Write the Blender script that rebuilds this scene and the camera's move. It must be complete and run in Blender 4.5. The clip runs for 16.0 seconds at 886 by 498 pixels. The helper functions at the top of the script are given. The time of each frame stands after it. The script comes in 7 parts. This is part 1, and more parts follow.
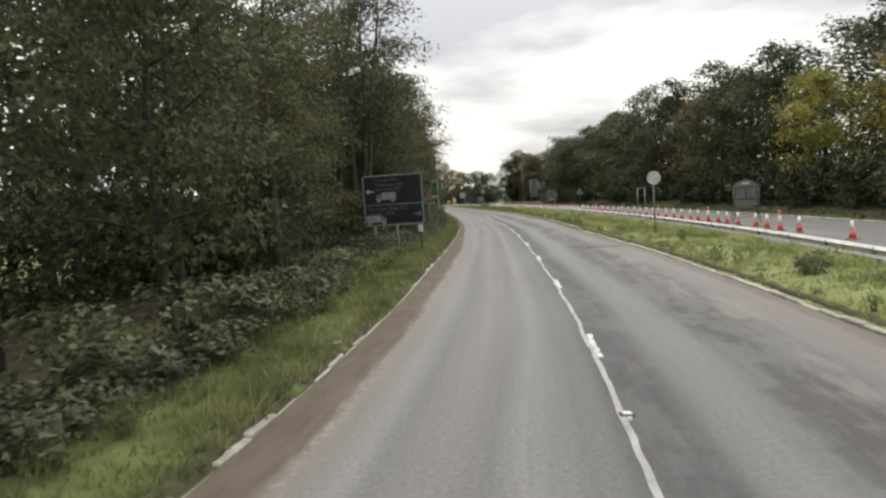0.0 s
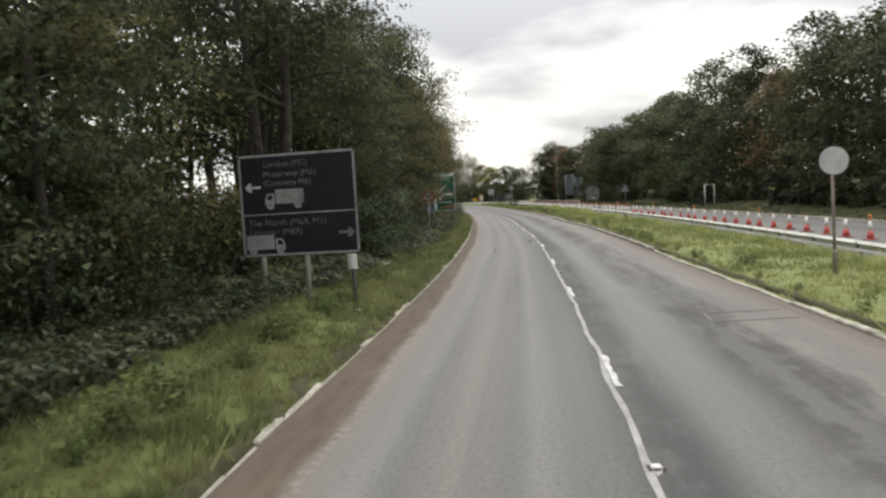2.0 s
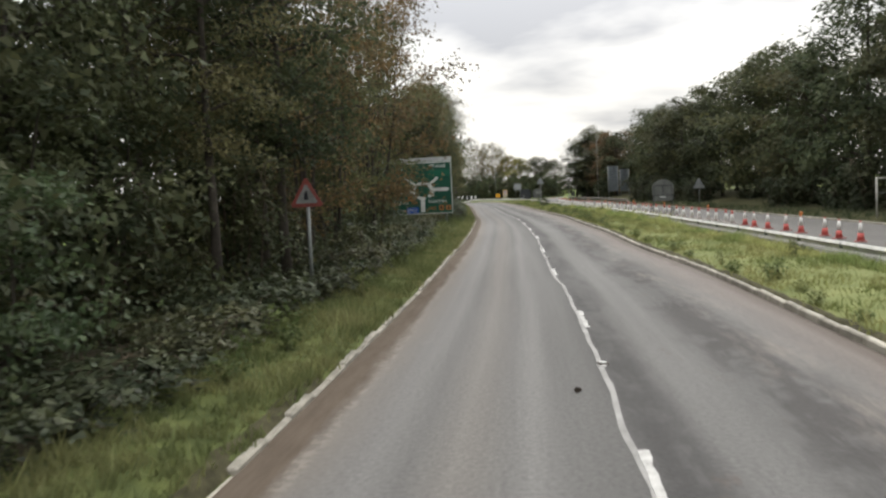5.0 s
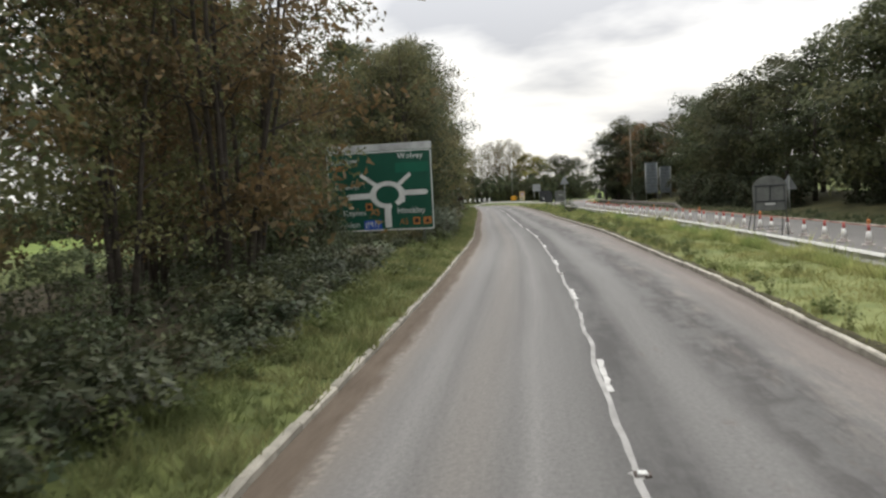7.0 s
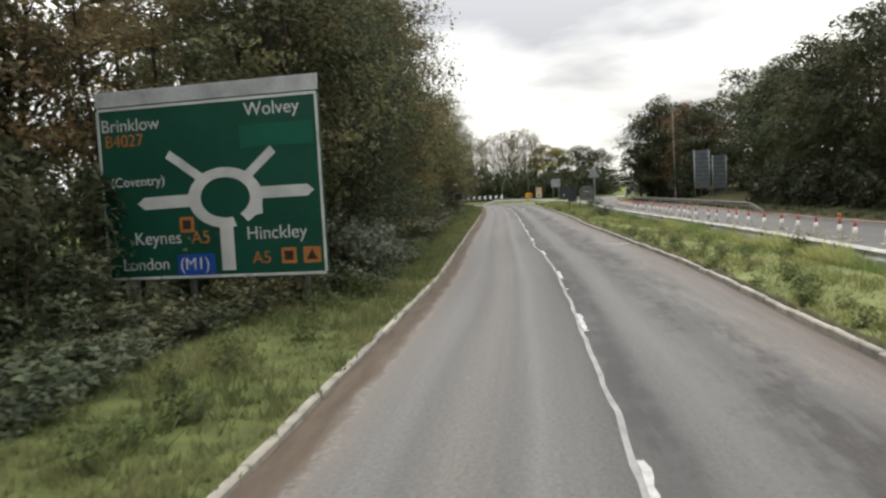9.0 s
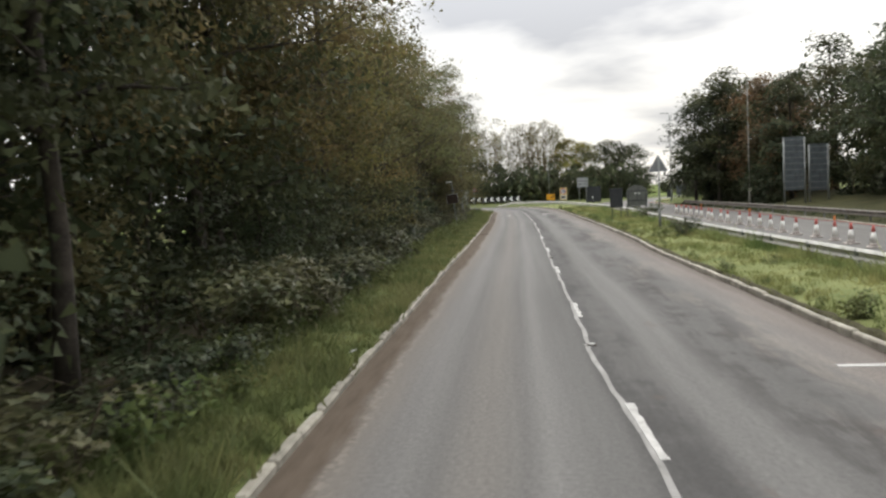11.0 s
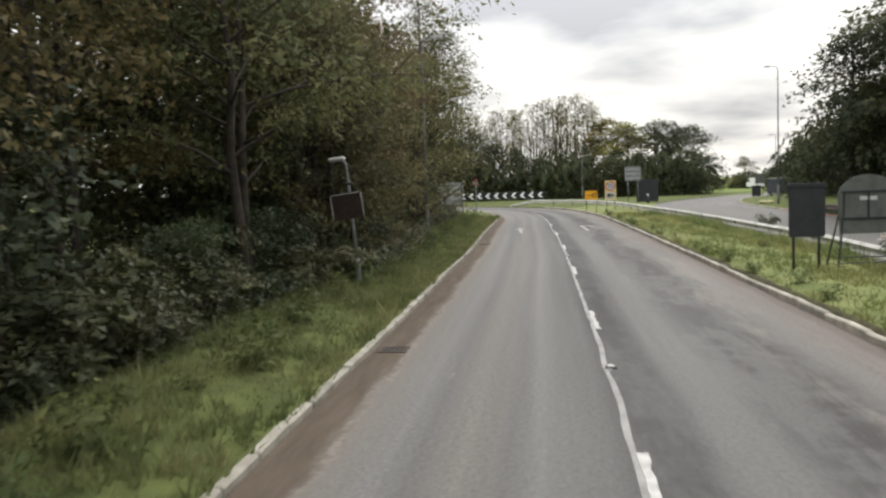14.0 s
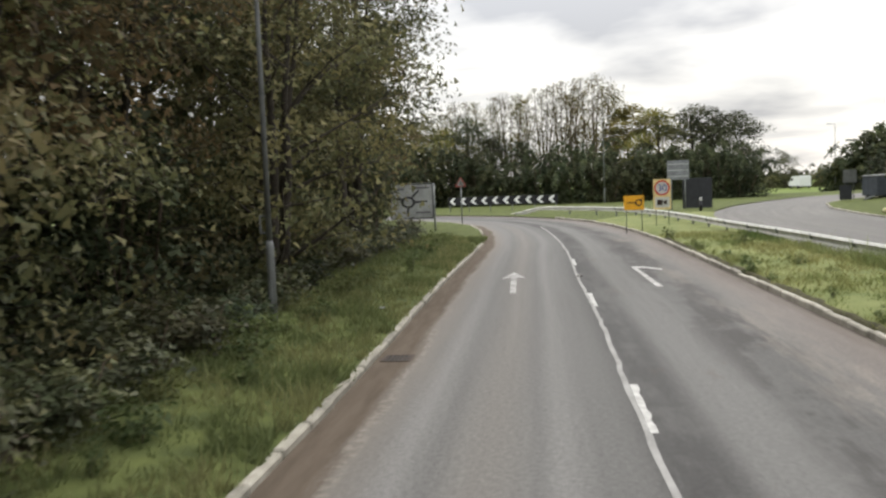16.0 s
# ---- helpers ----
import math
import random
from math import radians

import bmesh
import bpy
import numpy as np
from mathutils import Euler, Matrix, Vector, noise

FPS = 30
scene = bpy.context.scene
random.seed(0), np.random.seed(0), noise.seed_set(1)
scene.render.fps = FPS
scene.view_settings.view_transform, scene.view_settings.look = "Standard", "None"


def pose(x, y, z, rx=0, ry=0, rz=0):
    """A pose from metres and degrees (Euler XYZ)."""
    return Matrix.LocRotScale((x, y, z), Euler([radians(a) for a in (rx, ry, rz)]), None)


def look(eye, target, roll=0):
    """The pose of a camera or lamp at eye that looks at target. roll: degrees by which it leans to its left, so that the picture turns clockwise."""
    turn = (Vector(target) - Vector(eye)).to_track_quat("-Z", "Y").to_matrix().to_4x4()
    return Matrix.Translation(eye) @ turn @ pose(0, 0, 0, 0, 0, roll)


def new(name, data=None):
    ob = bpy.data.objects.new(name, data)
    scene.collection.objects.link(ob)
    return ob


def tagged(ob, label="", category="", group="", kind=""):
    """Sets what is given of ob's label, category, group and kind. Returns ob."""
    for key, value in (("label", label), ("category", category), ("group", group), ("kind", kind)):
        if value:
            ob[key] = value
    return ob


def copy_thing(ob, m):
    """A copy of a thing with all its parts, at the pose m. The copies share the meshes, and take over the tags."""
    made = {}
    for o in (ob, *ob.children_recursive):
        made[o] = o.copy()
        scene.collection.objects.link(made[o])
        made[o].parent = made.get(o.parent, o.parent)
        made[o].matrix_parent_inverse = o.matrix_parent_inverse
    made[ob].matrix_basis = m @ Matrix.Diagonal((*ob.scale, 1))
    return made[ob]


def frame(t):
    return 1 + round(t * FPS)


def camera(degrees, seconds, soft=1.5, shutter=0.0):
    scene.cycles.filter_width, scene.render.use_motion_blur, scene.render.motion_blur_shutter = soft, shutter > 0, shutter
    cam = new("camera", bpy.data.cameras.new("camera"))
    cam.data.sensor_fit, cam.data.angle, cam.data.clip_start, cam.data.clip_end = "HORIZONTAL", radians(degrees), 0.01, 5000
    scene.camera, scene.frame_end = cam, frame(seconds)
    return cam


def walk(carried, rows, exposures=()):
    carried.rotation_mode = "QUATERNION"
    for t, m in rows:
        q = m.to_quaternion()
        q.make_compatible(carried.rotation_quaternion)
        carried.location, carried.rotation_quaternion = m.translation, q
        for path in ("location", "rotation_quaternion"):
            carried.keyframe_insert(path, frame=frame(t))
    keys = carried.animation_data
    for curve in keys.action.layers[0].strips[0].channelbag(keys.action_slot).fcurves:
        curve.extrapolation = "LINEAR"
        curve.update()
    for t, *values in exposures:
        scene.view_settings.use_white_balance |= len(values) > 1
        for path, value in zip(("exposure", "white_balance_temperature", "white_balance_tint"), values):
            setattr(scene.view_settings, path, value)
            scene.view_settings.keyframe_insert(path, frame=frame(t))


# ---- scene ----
# Camera: a cab-height windscreen camera, driven along the near lane
cam = camera(56.0, 16.0, soft=2.45, shutter=0.14)
# seconds, x, y, z, tilt, roll, heading
ROWS = [
    (0.0, -0.000, 0.000, 2.410, 86.552, 3.678, -0.470),
    (0.5, 0.483, 4.813, 2.440, 86.493, 3.478, 0.758),
    (1.0, 0.964, 9.614, 2.456, 86.648, 3.400, 1.248),
    (1.5, 1.432, 14.451, 2.459, 86.616, 3.516, 1.534),
    (2.0, 1.883, 19.397, 2.461, 86.448, 3.468, 1.797),
    (2.5, 2.336, 24.657, 2.495, 86.381, 3.231, 2.174),
    (3.0, 2.743, 29.893, 2.512, 85.978, 2.800, 2.604),
    (3.5, 3.130, 35.031, 2.496, 85.701, 2.693, 2.972),
    (4.0, 3.473, 40.140, 2.462, 85.847, 2.761, 3.322),
    (6.5, 4.344, 67.183, 2.526, 86.330, 2.832, 4.954),
    (7.0, 4.489, 72.787, 2.547, 86.303, 2.912, 5.306),
    (7.5, 4.623, 78.436, 2.563, 86.324, 3.073, 5.672),
    (8.0, 4.737, 84.081, 2.566, 86.212, 3.207, 5.908),
    (8.5, 4.808, 89.715, 2.558, 86.135, 3.273, 6.220),
    (9.0, 4.810, 95.373, 2.549, 86.109, 3.211, 6.563),
    (11.5, 3.849, 125.386, 2.482, 86.167, 2.610, 8.101),
    (12.0, 3.654, 131.426, 2.483, 86.031, 2.447, 8.374),
    (12.5, 3.455, 137.413, 2.485, 85.856, 2.223, 8.611),
    (13.0, 3.237, 143.339, 2.489, 85.773, 2.048, 8.914),
    (13.5, 3.002, 149.215, 2.490, 85.718, 1.999, 9.255),
    (14.0, 2.727, 155.071, 2.485, 85.667, 1.970, 9.528),
    (14.5, 2.427, 160.936, 2.490, 85.642, 1.954, 9.813),
    (15.0, 2.130, 166.660, 2.485, 85.676, 1.916, 9.977),
    (15.5, 1.820, 172.284, 2.490, 85.909, 2.176, 10.126),
    (16.0, 1.505, 177.833, 2.484, 85.759, 2.275, 10.242),
]
walk(cam, [(t, pose(x, y, z, a, b, c)) for t, x, y, z, a, b, c in ROWS])

# ---- light: bright overcast sky with broken grey cloud ----
SUN_ELEV, SUN_TURN = 28.0, 15.0
world = bpy.data.worlds.new("overcast_sky")
scene.world = world
world.use_nodes = True
wt = world.node_tree
wt.nodes.clear()


def wnode(kind, **props):
    n = wt.nodes.new(kind)
    for key, value in props.items():
        if key == "sky_type":
            n.sky_type = value
        elif key == "operation":
            n.operation = value
        elif key == "blend_type":
            n.blend_type = value
        elif key == "data_type":
            n.data_type = value
    return n


coord = wnode("ShaderNodeTexCoord")
split = wnode("ShaderNodeSeparateXYZ")
wt.links.new(coord.outputs["Generated"], split.inputs[0])
# cloud deck: project the view direction on a flat layer so that clouds flatten towards the horizon
lift = wnode("ShaderNodeMath", operation="ADD")
lift.inputs[1].default_value = 0.16
wt.links.new(split.outputs["Z"], lift.inputs[0])
floor_z = wnode("ShaderNodeMath", operation="MAXIMUM")
floor_z.inputs[1].default_value = 0.05
wt.links.new(lift.outputs[0], floor_z.inputs[0])
div = wnode("ShaderNodeVectorMath", operation="DIVIDE")
comb = wnode("ShaderNodeCombineXYZ")
for k in range(3):
    wt.links.new(floor_z.outputs[0], comb.inputs[k])
wt.links.new(coord.outputs["Generated"], div.inputs[0])
wt.links.new(comb.outputs[0], div.inputs[1])
cloud = wnode("ShaderNodeTexNoise")
cloud.inputs["Scale"].default_value = 1.05
cloud.inputs["Detail"].default_value = 5.0
cloud.inputs["Roughness"].default_value = 0.5
cloud.inputs["Distortion"].default_value = 0.1
shift = wnode("ShaderNodeVectorMath", operation="ADD")
shift.inputs[1].default_value = (1.3, 0.4, 0.0)
wt.links.new(div.outputs[0], shift.inputs[0])
wt.links.new(shift.outputs[0], cloud.inputs["Vector"])
cloud_ramp = wnode("ShaderNodeValToRGB")
cloud_ramp.color_ramp.elements[0].position = 0.43
cloud_ramp.color_ramp.elements[0].color = (1.0, 0.985, 0.945, 1)
cloud_ramp.color_ramp.elements[1].position = 0.64
cloud_ramp.color_ramp.elements[1].color = (0.48, 0.49, 0.515, 1)
bank = wnode("ShaderNodeMapRange")
bank.interpolation_type = "SMOOTHSTEP"
for key, value in (("From Min", 0.10), ("From Max", 0.26), ("To Min", -0.06), ("To Max", 0.09)):
    bank.inputs[key].default_value = value
wt.links.new(split.outputs["Z"], bank.inputs["Value"])
heavier = wnode("ShaderNodeMath", operation="ADD")
wt.links.new(cloud.outputs["Fac"], heavier.inputs[0])
wt.links.new(bank.outputs[0], heavier.inputs[1])
wt.links.new(heavier.outputs[0], cloud_ramp.inputs[0])
# overcast luminance: the zenith three times as bright as the horizon
grade = wnode("ShaderNodeMapRange")
for key, value in (("From Min", 0.10), ("From Max", 1.0), ("To Min", 1.12), ("To Max", 4.7)):
    grade.inputs[key].default_value = value
wt.links.new(split.outputs["Z"], grade.inputs["Value"])
deck = wnode("ShaderNodeVectorMath", operation="SCALE")
wt.links.new(cloud_ramp.outputs[0], deck.inputs[0])
wt.links.new(grade.outputs[0], deck.inputs["Scale"])
sky = wnode("ShaderNodeTexSky", sky_type="NISHITA")
sky.sun_disc = False
sky.sun_elevation, sky.sun_rotation = radians(SUN_ELEV), radians(SUN_TURN)
sky_bg = wnode("ShaderNodeBackground")
sky_bg.inputs["Strength"].default_value = 0.06
wt.links.new(sky.outputs[0], sky_bg.inputs["Color"])
deck_bg = wnode("ShaderNodeBackground")
deck_bg.inputs["Strength"].default_value = 1.0
wt.links.new(deck.outputs[0], deck_bg.inputs["Color"])
add_bg = wnode("ShaderNodeMixShader")
add_bg.inputs[0].default_value = 0.93
wt.links.new(sky_bg.outputs[0], add_bg.inputs[1])
wt.links.new(deck_bg.outputs[0], add_bg.inputs[2])
out = wnode("ShaderNodeOutputWorld")
wt.links.new(add_bg.outputs[0], out.inputs["Surface"])

sun_data = bpy.data.lights.new("sun", "SUN")
sun_data.energy, sun_data.angle, sun_data.color = 0.7, radians(25), (1.0, 0.96, 0.9)
sun = new("sun", sun_data)
sun.matrix_world = look((0, 0, 60), (-math.sin(radians(SUN_TURN)) * 60, -math.cos(radians(SUN_TURN)) * 60, 60 - 60 * math.tan(radians(SUN_ELEV))))


# ---- materials ----
def material(name, rough=0.8, metal=0.0, spec=0.3):
    m = bpy.data.materials.new(name)
    m.use_nodes = True
    b = m.node_tree.nodes["Principled BSDF"]
    b.inputs["Roughness"].default_value, b.inputs["Metallic"].default_value = rough, metal
    b.inputs["Specular IOR Level"].default_value = spec
    return m, m.node_tree, b


def node(nt, kind, **sockets):
    n = nt.nodes.new(kind)
    for key, value in sockets.items():
        n.inputs[key.replace("_", " ")].default_value = value
    return n


def noise_of(nt, vec, scale, detail=4.0, rough=0.55):
    n = node(nt, "ShaderNodeTexNoise", Scale=scale, Detail=detail, Roughness=rough)
    if vec is not None:
        nt.links.new(vec, n.inputs["Vector"])
    return n.outputs["Fac"]


def ramp(nt, fac, *stops):
    n = nt.nodes.new("ShaderNodeValToRGB")
    e = n.color_ramp.elements
    while len(e) < len(stops):
        e.new(0.5)
    for k, (p, c) in enumerate(stops):
        e[k].position = p
        e[k].color = (*c, 1) if isinstance(c, tuple) else (c, c, c, 1)
    nt.links.new(fac, n.inputs[0])
    return n.outputs[0]


def mix(nt, fac, a, b, kind="MIX"):
    n = nt.nodes.new("ShaderNodeMix")
    n.data_type, n.blend_type = "RGBA", kind
    for value, socket in ((fac, n.inputs[0]), (a, n.inputs[6]), (b, n.inputs[7])):
        if isinstance(value, bpy.types.NodeSocket):
            nt.links.new(value, socket)
        elif isinstance(value, tuple):
            socket.default_value = (*value, 1)
        else:
            socket.default_value = value
    return n.outputs[2]


def calc(nt, op, a, b=None, clamp=False):
    n = nt.nodes.new("ShaderNodeMath")
    n.operation, n.use_clamp = op, clamp
    for value, socket in ((a, n.inputs[0]), (b, n.inputs[1])):
        if isinstance(value, bpy.types.NodeSocket):
            nt.links.new(value, socket)
        elif value is not None:
            socket.default_value = value
    return n.outputs[0]


def span(nt, value, lo, hi, to_lo=0.0, to_hi=1.0):
    n = nt.nodes.new("ShaderNodeMapRange")
    n.interpolation_type = "SMOOTHSTEP"
    nt.links.new(value, n.inputs["Value"])
    for key, v in (("From Min", lo), ("From Max", hi), ("To Min", to_lo), ("To Max", to_hi)):
        n.inputs[key].default_value = v
    return n.outputs["Result"]


def bump(nt, bsdf, height, strength=0.3, distance=0.01):
    n = node(nt, "ShaderNodeBump", Strength=strength, Distance=distance)
    nt.links.new(height, n.inputs["Height"])
    nt.links.new(n.outputs[0], bsdf.inputs["Normal"])


def place(nt):
    return nt.nodes.new("ShaderNodeNewGeometry").outputs["Position"]


def grainy(name, c1, c2, scale=6.0, rough=0.8, metal=0.0, spec=0.3, fine=60.0, relief=0.2, vary=0.0, local=False):
    """A surface of two colours mixed by broad and fine noise, with fine relief."""
    m, nt, b = material(name, rough, metal, spec)
    vec = nt.nodes.new("ShaderNodeTexCoord").outputs["Object"] if local else place(nt)
    broad = noise_of(nt, vec, scale, 5)
    small = noise_of(nt, vec, fine, 3)
    both = calc(nt, "ADD", calc(nt, "MULTIPLY", broad, 0.7), calc(nt, "MULTIPLY", small, 0.3))
    col = ramp(nt, both, (0.35, c1), (0.65, c2))
    if vary:
        rnd = nt.nodes.new("ShaderNodeObjectInfo").outputs["Random"]
        col = mix(nt, 1.0, col, ramp(nt, rnd, (0.0, 1.0 - vary), (1.0, 1.0 + vary)), "MULTIPLY")
    nt.links.new(col, b.inputs["Base Color"])
    bump(nt, b, small, relief, 0.01)
    return m


def leaf_material(name, c1, c2, through_part=0.42, patch=0.8, rough=0.65, spec=0.15):
    """Leaves: two colours in broad patches, brightness leaf by leaf, hue tree by tree, with some light coming through."""
    m, nt, b = material(name, rough, 0.0, spec)
    geo = nt.nodes.new("ShaderNodeNewGeometry")
    blend = span(nt, noise_of(nt, geo.outputs["Position"], patch, 3), 0.38, 0.62)
    col = mix(nt, blend, c1, c2)
    col = mix(nt, 1.0, col, ramp(nt, geo.outputs["Random Per Island"], (0.0, 0.78), (0.75, 1.03), (1.0, 1.35)), "MULTIPLY")
    obj = nt.nodes.new("ShaderNodeObjectInfo").outputs["Random"]
    hsv = node(nt, "ShaderNodeHueSaturation", Saturation=1.0, Value=1.0)
    nt.links.new(span(nt, obj, 0, 1, 0.48, 0.512), hsv.inputs["Hue"])
    nt.links.new(span(nt, calc(nt, "FRACT", calc(nt, "MULTIPLY", obj, 7.3)), 0, 1, 0.8, 1.25), hsv.inputs["Value"])
    nt.links.new(col, hsv.inputs["Color"])
    col = hsv.outputs[0]
    nt.links.new(col, b.inputs["Base Color"])
    tr = nt.nodes.new("ShaderNodeBsdfTranslucent")
    nt.links.new(col, tr.inputs["Color"])
    ms = nt.nodes.new("ShaderNodeMixShader")
    ms.inputs[0].default_value = through_part
    nt.links.new(b.outputs[0], ms.inputs[1])
    nt.links.new(tr.outputs[0], ms.inputs[2])
    nt.links.new(ms.outputs[0], nt.nodes["Material Output"].inputs["Surface"])
    return m


def stretched(nt, uv, su, sv, detail=5, rough=0.6, shift=0.0):
    """Noise drawn out along the road: su and sv are its frequencies across and along."""
    n = nt.nodes.new("ShaderNodeVectorMath")
    n.operation = "MULTIPLY_ADD"
    n.inputs[1].default_value, n.inputs[2].default_value = (su, sv, 1), (shift, shift * 1.7, shift)
    nt.links.new(uv, n.inputs[0])
    return noise_of(nt, n.outputs[0], 1.0, detail, rough)


# albedo across the road, u = 0 at the left kerb, 4 at the joint line, 8 at the right kerb
LANE_PROFILE = ((0.0, 0.136), (0.9, 0.142), (1.3, 0.166), (1.65, 0.126), (2.15, 0.146), (2.7, 0.121), (3.0, 0.160), (3.35, 0.124), (3.8, 0.102),
                (4.05, 0.080), (4.5, 0.078), (4.85, 0.124), (5.3, 0.130), (5.65, 0.098), (6.2, 0.084), (6.6, 0.098), (7.0, 0.126), (8.0, 0.128))


def asphalt(name, near_lane=True, tone=1.0):
    """Worn asphalt. UV: u across the road, v in metres along it."""
    m, nt, b = material(name, 0.78, 0.0, 0.2)
    uv = nt.nodes.new("ShaderNodeTexCoord").outputs["UV"]
    sp = nt.nodes.new("ShaderNodeSeparateXYZ")
    nt.links.new(uv, sp.inputs[0])
    u, v = sp.outputs[0], sp.outputs[1]
    pos = place(nt)
    fine = noise_of(nt, pos, 85, 3, 0.75)
    grit = noise_of(nt, pos, 17, 4, 0.7)
    patch = stretched(nt, uv, 0.45, 0.07, 5, 0.55, 6.0)
    streak = stretched(nt, uv, 2.6, 0.05, 6, 0.62)
    if near_lane:
        wob = calc(nt, "ADD", u, calc(nt, "MULTIPLY", calc(nt, "SUBTRACT", stretched(nt, uv, 0.35, 0.06, 4, 0.55, 3.0), 0.5), 0.55))
        base = ramp(nt, calc(nt, "DIVIDE", wob, 8.0), *((q / 8.0, (a * tone, a * tone * 0.967, a * tone * 0.925)) for q, a in LANE_PROFILE))

        def band(lo, hi, soft):
            return calc(nt, "MULTIPLY", span(nt, wob, lo - soft, lo + soft), span(nt, wob, hi + soft, hi - soft))
        # warm dust down the middle of the near lane
        base = mix(nt, calc(nt, "MULTIPLY", band(1.85, 2.5, 0.3), 0.22), base, (0.180, 0.152, 0.122))
        # oil-dark blotches with ragged edges along the outer lane and beside the joint
        torn = calc(nt, "ADD", stretched(nt, uv, 1.2, 0.19, 8, 0.7, 1.0), calc(nt, "ADD", calc(nt, "MULTIPLY", calc(nt, "SUBTRACT", grit, 0.5), 0.2), calc(nt, "MULTIPLY", calc(nt, "SUBTRACT", noise_of(nt, pos, 1.7, 6, 0.68), 0.5), 0.4)))
        where = span(nt, stretched(nt, uv, 0.1, 0.035, 2, 0.5, 8.0), 0.2, 0.42)
        blot = calc(nt, "MULTIPLY", calc(nt, "MULTIPLY", span(nt, torn, 0.44, 0.57), band(5.6, 6.7, 0.45)), where)
        base = mix(nt, calc(nt, "MULTIPLY", blot, 0.88), base, (0.044, 0.040, 0.038))
        near_joint = calc(nt, "MULTIPLY", span(nt, torn, 0.40, 0.58), band(4.02, 4.65, 0.2))
        base = mix(nt, calc(nt, "MULTIPLY", near_joint, 0.7), base, (0.040, 0.038, 0.037))
        # pale scuffs and pinkish dust on the outer half of that lane
        scuff = calc(nt, "MULTIPLY", span(nt, stretched(nt, uv, 1.1, 0.2, 8, 0.74, 5.0), 0.47, 0.63), band(6.2, 7.5, 0.35))
        base = mix(nt, calc(nt, "MULTIPLY", scuff, 0.5), base, (0.205, 0.178, 0.155))
        base = mix(nt, calc(nt, "MULTIPLY", span(nt, wob, 6.5, 7.8), 0.5), base, (0.150, 0.114, 0.094))
        # rusty smudges beside the joint and in the outer lane
        smudge = calc(nt, "MULTIPLY", span(nt, stretched(nt, uv, 1.6, 0.62, 6, 0.66, 21.0), 0.60, 0.70), band(4.4, 6.6, 0.4))
        base = mix(nt, calc(nt, "MULTIPLY", smudge, 0.45), base, (0.098, 0.072, 0.056))
        # small pale scrapes
        specks = calc(nt, "MULTIPLY", span(nt, stretched(nt, uv, 3.2, 0.9, 3, 0.5, 11.0), 0.70, 0.76), band(1.0, 3.7, 0.3))
        base = mix(nt, calc(nt, "MULTIPLY", specks, 0.35), base, (0.26, 0.25, 0.235))
    else:
        base = ramp(nt, calc(nt, "ADD", calc(nt, "MULTIPLY", patch, 0.6), calc(nt, "MULTIPLY", streak, 0.4)),
                    (0.36, (0.088 * tone, 0.084 * tone, 0.078 * tone)), (0.64, (0.132 * tone, 0.125 * tone, 0.117 * tone)))
    base = mix(nt, 1.0, base, ramp(nt, streak, (0.32, 0.90), (0.68, 1.09)), "MULTIPLY")
    base = mix(nt, 1.0, base, ramp(nt, patch, (0.3, 0.92), (0.7, 1.08)), "MULTIPLY")
    base = mix(nt, 1.0, base, ramp(nt, grit, (0.32, 0.76), (0.68, 1.20)), "MULTIPLY")
    base = mix(nt, 0.6, base, ramp(nt, fine, (0.3, 0.5), (0.7, 1.3)), "MULTIPLY")
    if near_lane:
        # mud washed against the left kerb, with a pale gritty fringe
        wash = stretched(nt, uv, 2.2, 0.5, 7, 0.64, 2.0)
        ragged = calc(nt, "ADD", u, calc(nt, "MULTIPLY", calc(nt, "SUBTRACT", wash, 0.5), 0.55))
        wide = calc(nt, "ADD", span(nt, v, 212, 222, 0.52, 0.62), span(nt, v, 128, 108, 0.0, 0.2))
        ragged_mud = calc(nt, "SUBTRACT", calc(nt, "ADD", ragged, calc(nt, "MULTIPLY", calc(nt, "SUBTRACT", grit, 0.5), 0.12)), wide)
        mud = calc(nt, "MULTIPLY", span(nt, ragged_mud, 0.16, -0.16), 0.86)
        mud_col = ramp(nt, stretched(nt, uv, 5.0, 0.8, 6, 0.6, 4.0), (0.3, (0.070, 0.052, 0.037)), (0.7, (0.118, 0.092, 0.069)))
        tan = span(nt, ragged_mud, 0.75, 0.0)
        base = mix(nt, calc(nt, "MULTIPLY", tan, 0.42), base, (0.185, 0.155, 0.124))
        base = mix(nt, mud, base, mud_col)
        pale = calc(nt, "MULTIPLY", span(nt, calc(nt, "ABSOLUTE", calc(nt, "SUBTRACT", ragged_mud, 0.07)), 0.14, 0.01), span(nt, noise_of(nt, pos, 8, 4), 0.47, 0.58))
        base = mix(nt, calc(nt, "MULTIPLY", pale, 0.4), base, (0.27, 0.24, 0.205))
        nt.links.new(span(nt, mud, 0, 1, 0.2, 0.04), b.inputs["Specular IOR Level"])
        edge_dirt = span(nt, calc(nt, "ADD", ragged, calc(nt, "MULTIPLY", calc(nt, "SUBTRACT", grit, 0.5), 0.2)), 7.62, 7.8)
        base = mix(nt, calc(nt, "MULTIPLY", edge_dirt, 0.5), base, (0.075, 0.056, 0.042))
    nt.links.new(base, b.inputs["Base Color"])
    nt.links.new(span(nt, patch, 0.3, 0.7, 0.7, 0.85), b.inputs["Roughness"])
    bump(nt, b, fine, 0.3, 0.006)
    return m


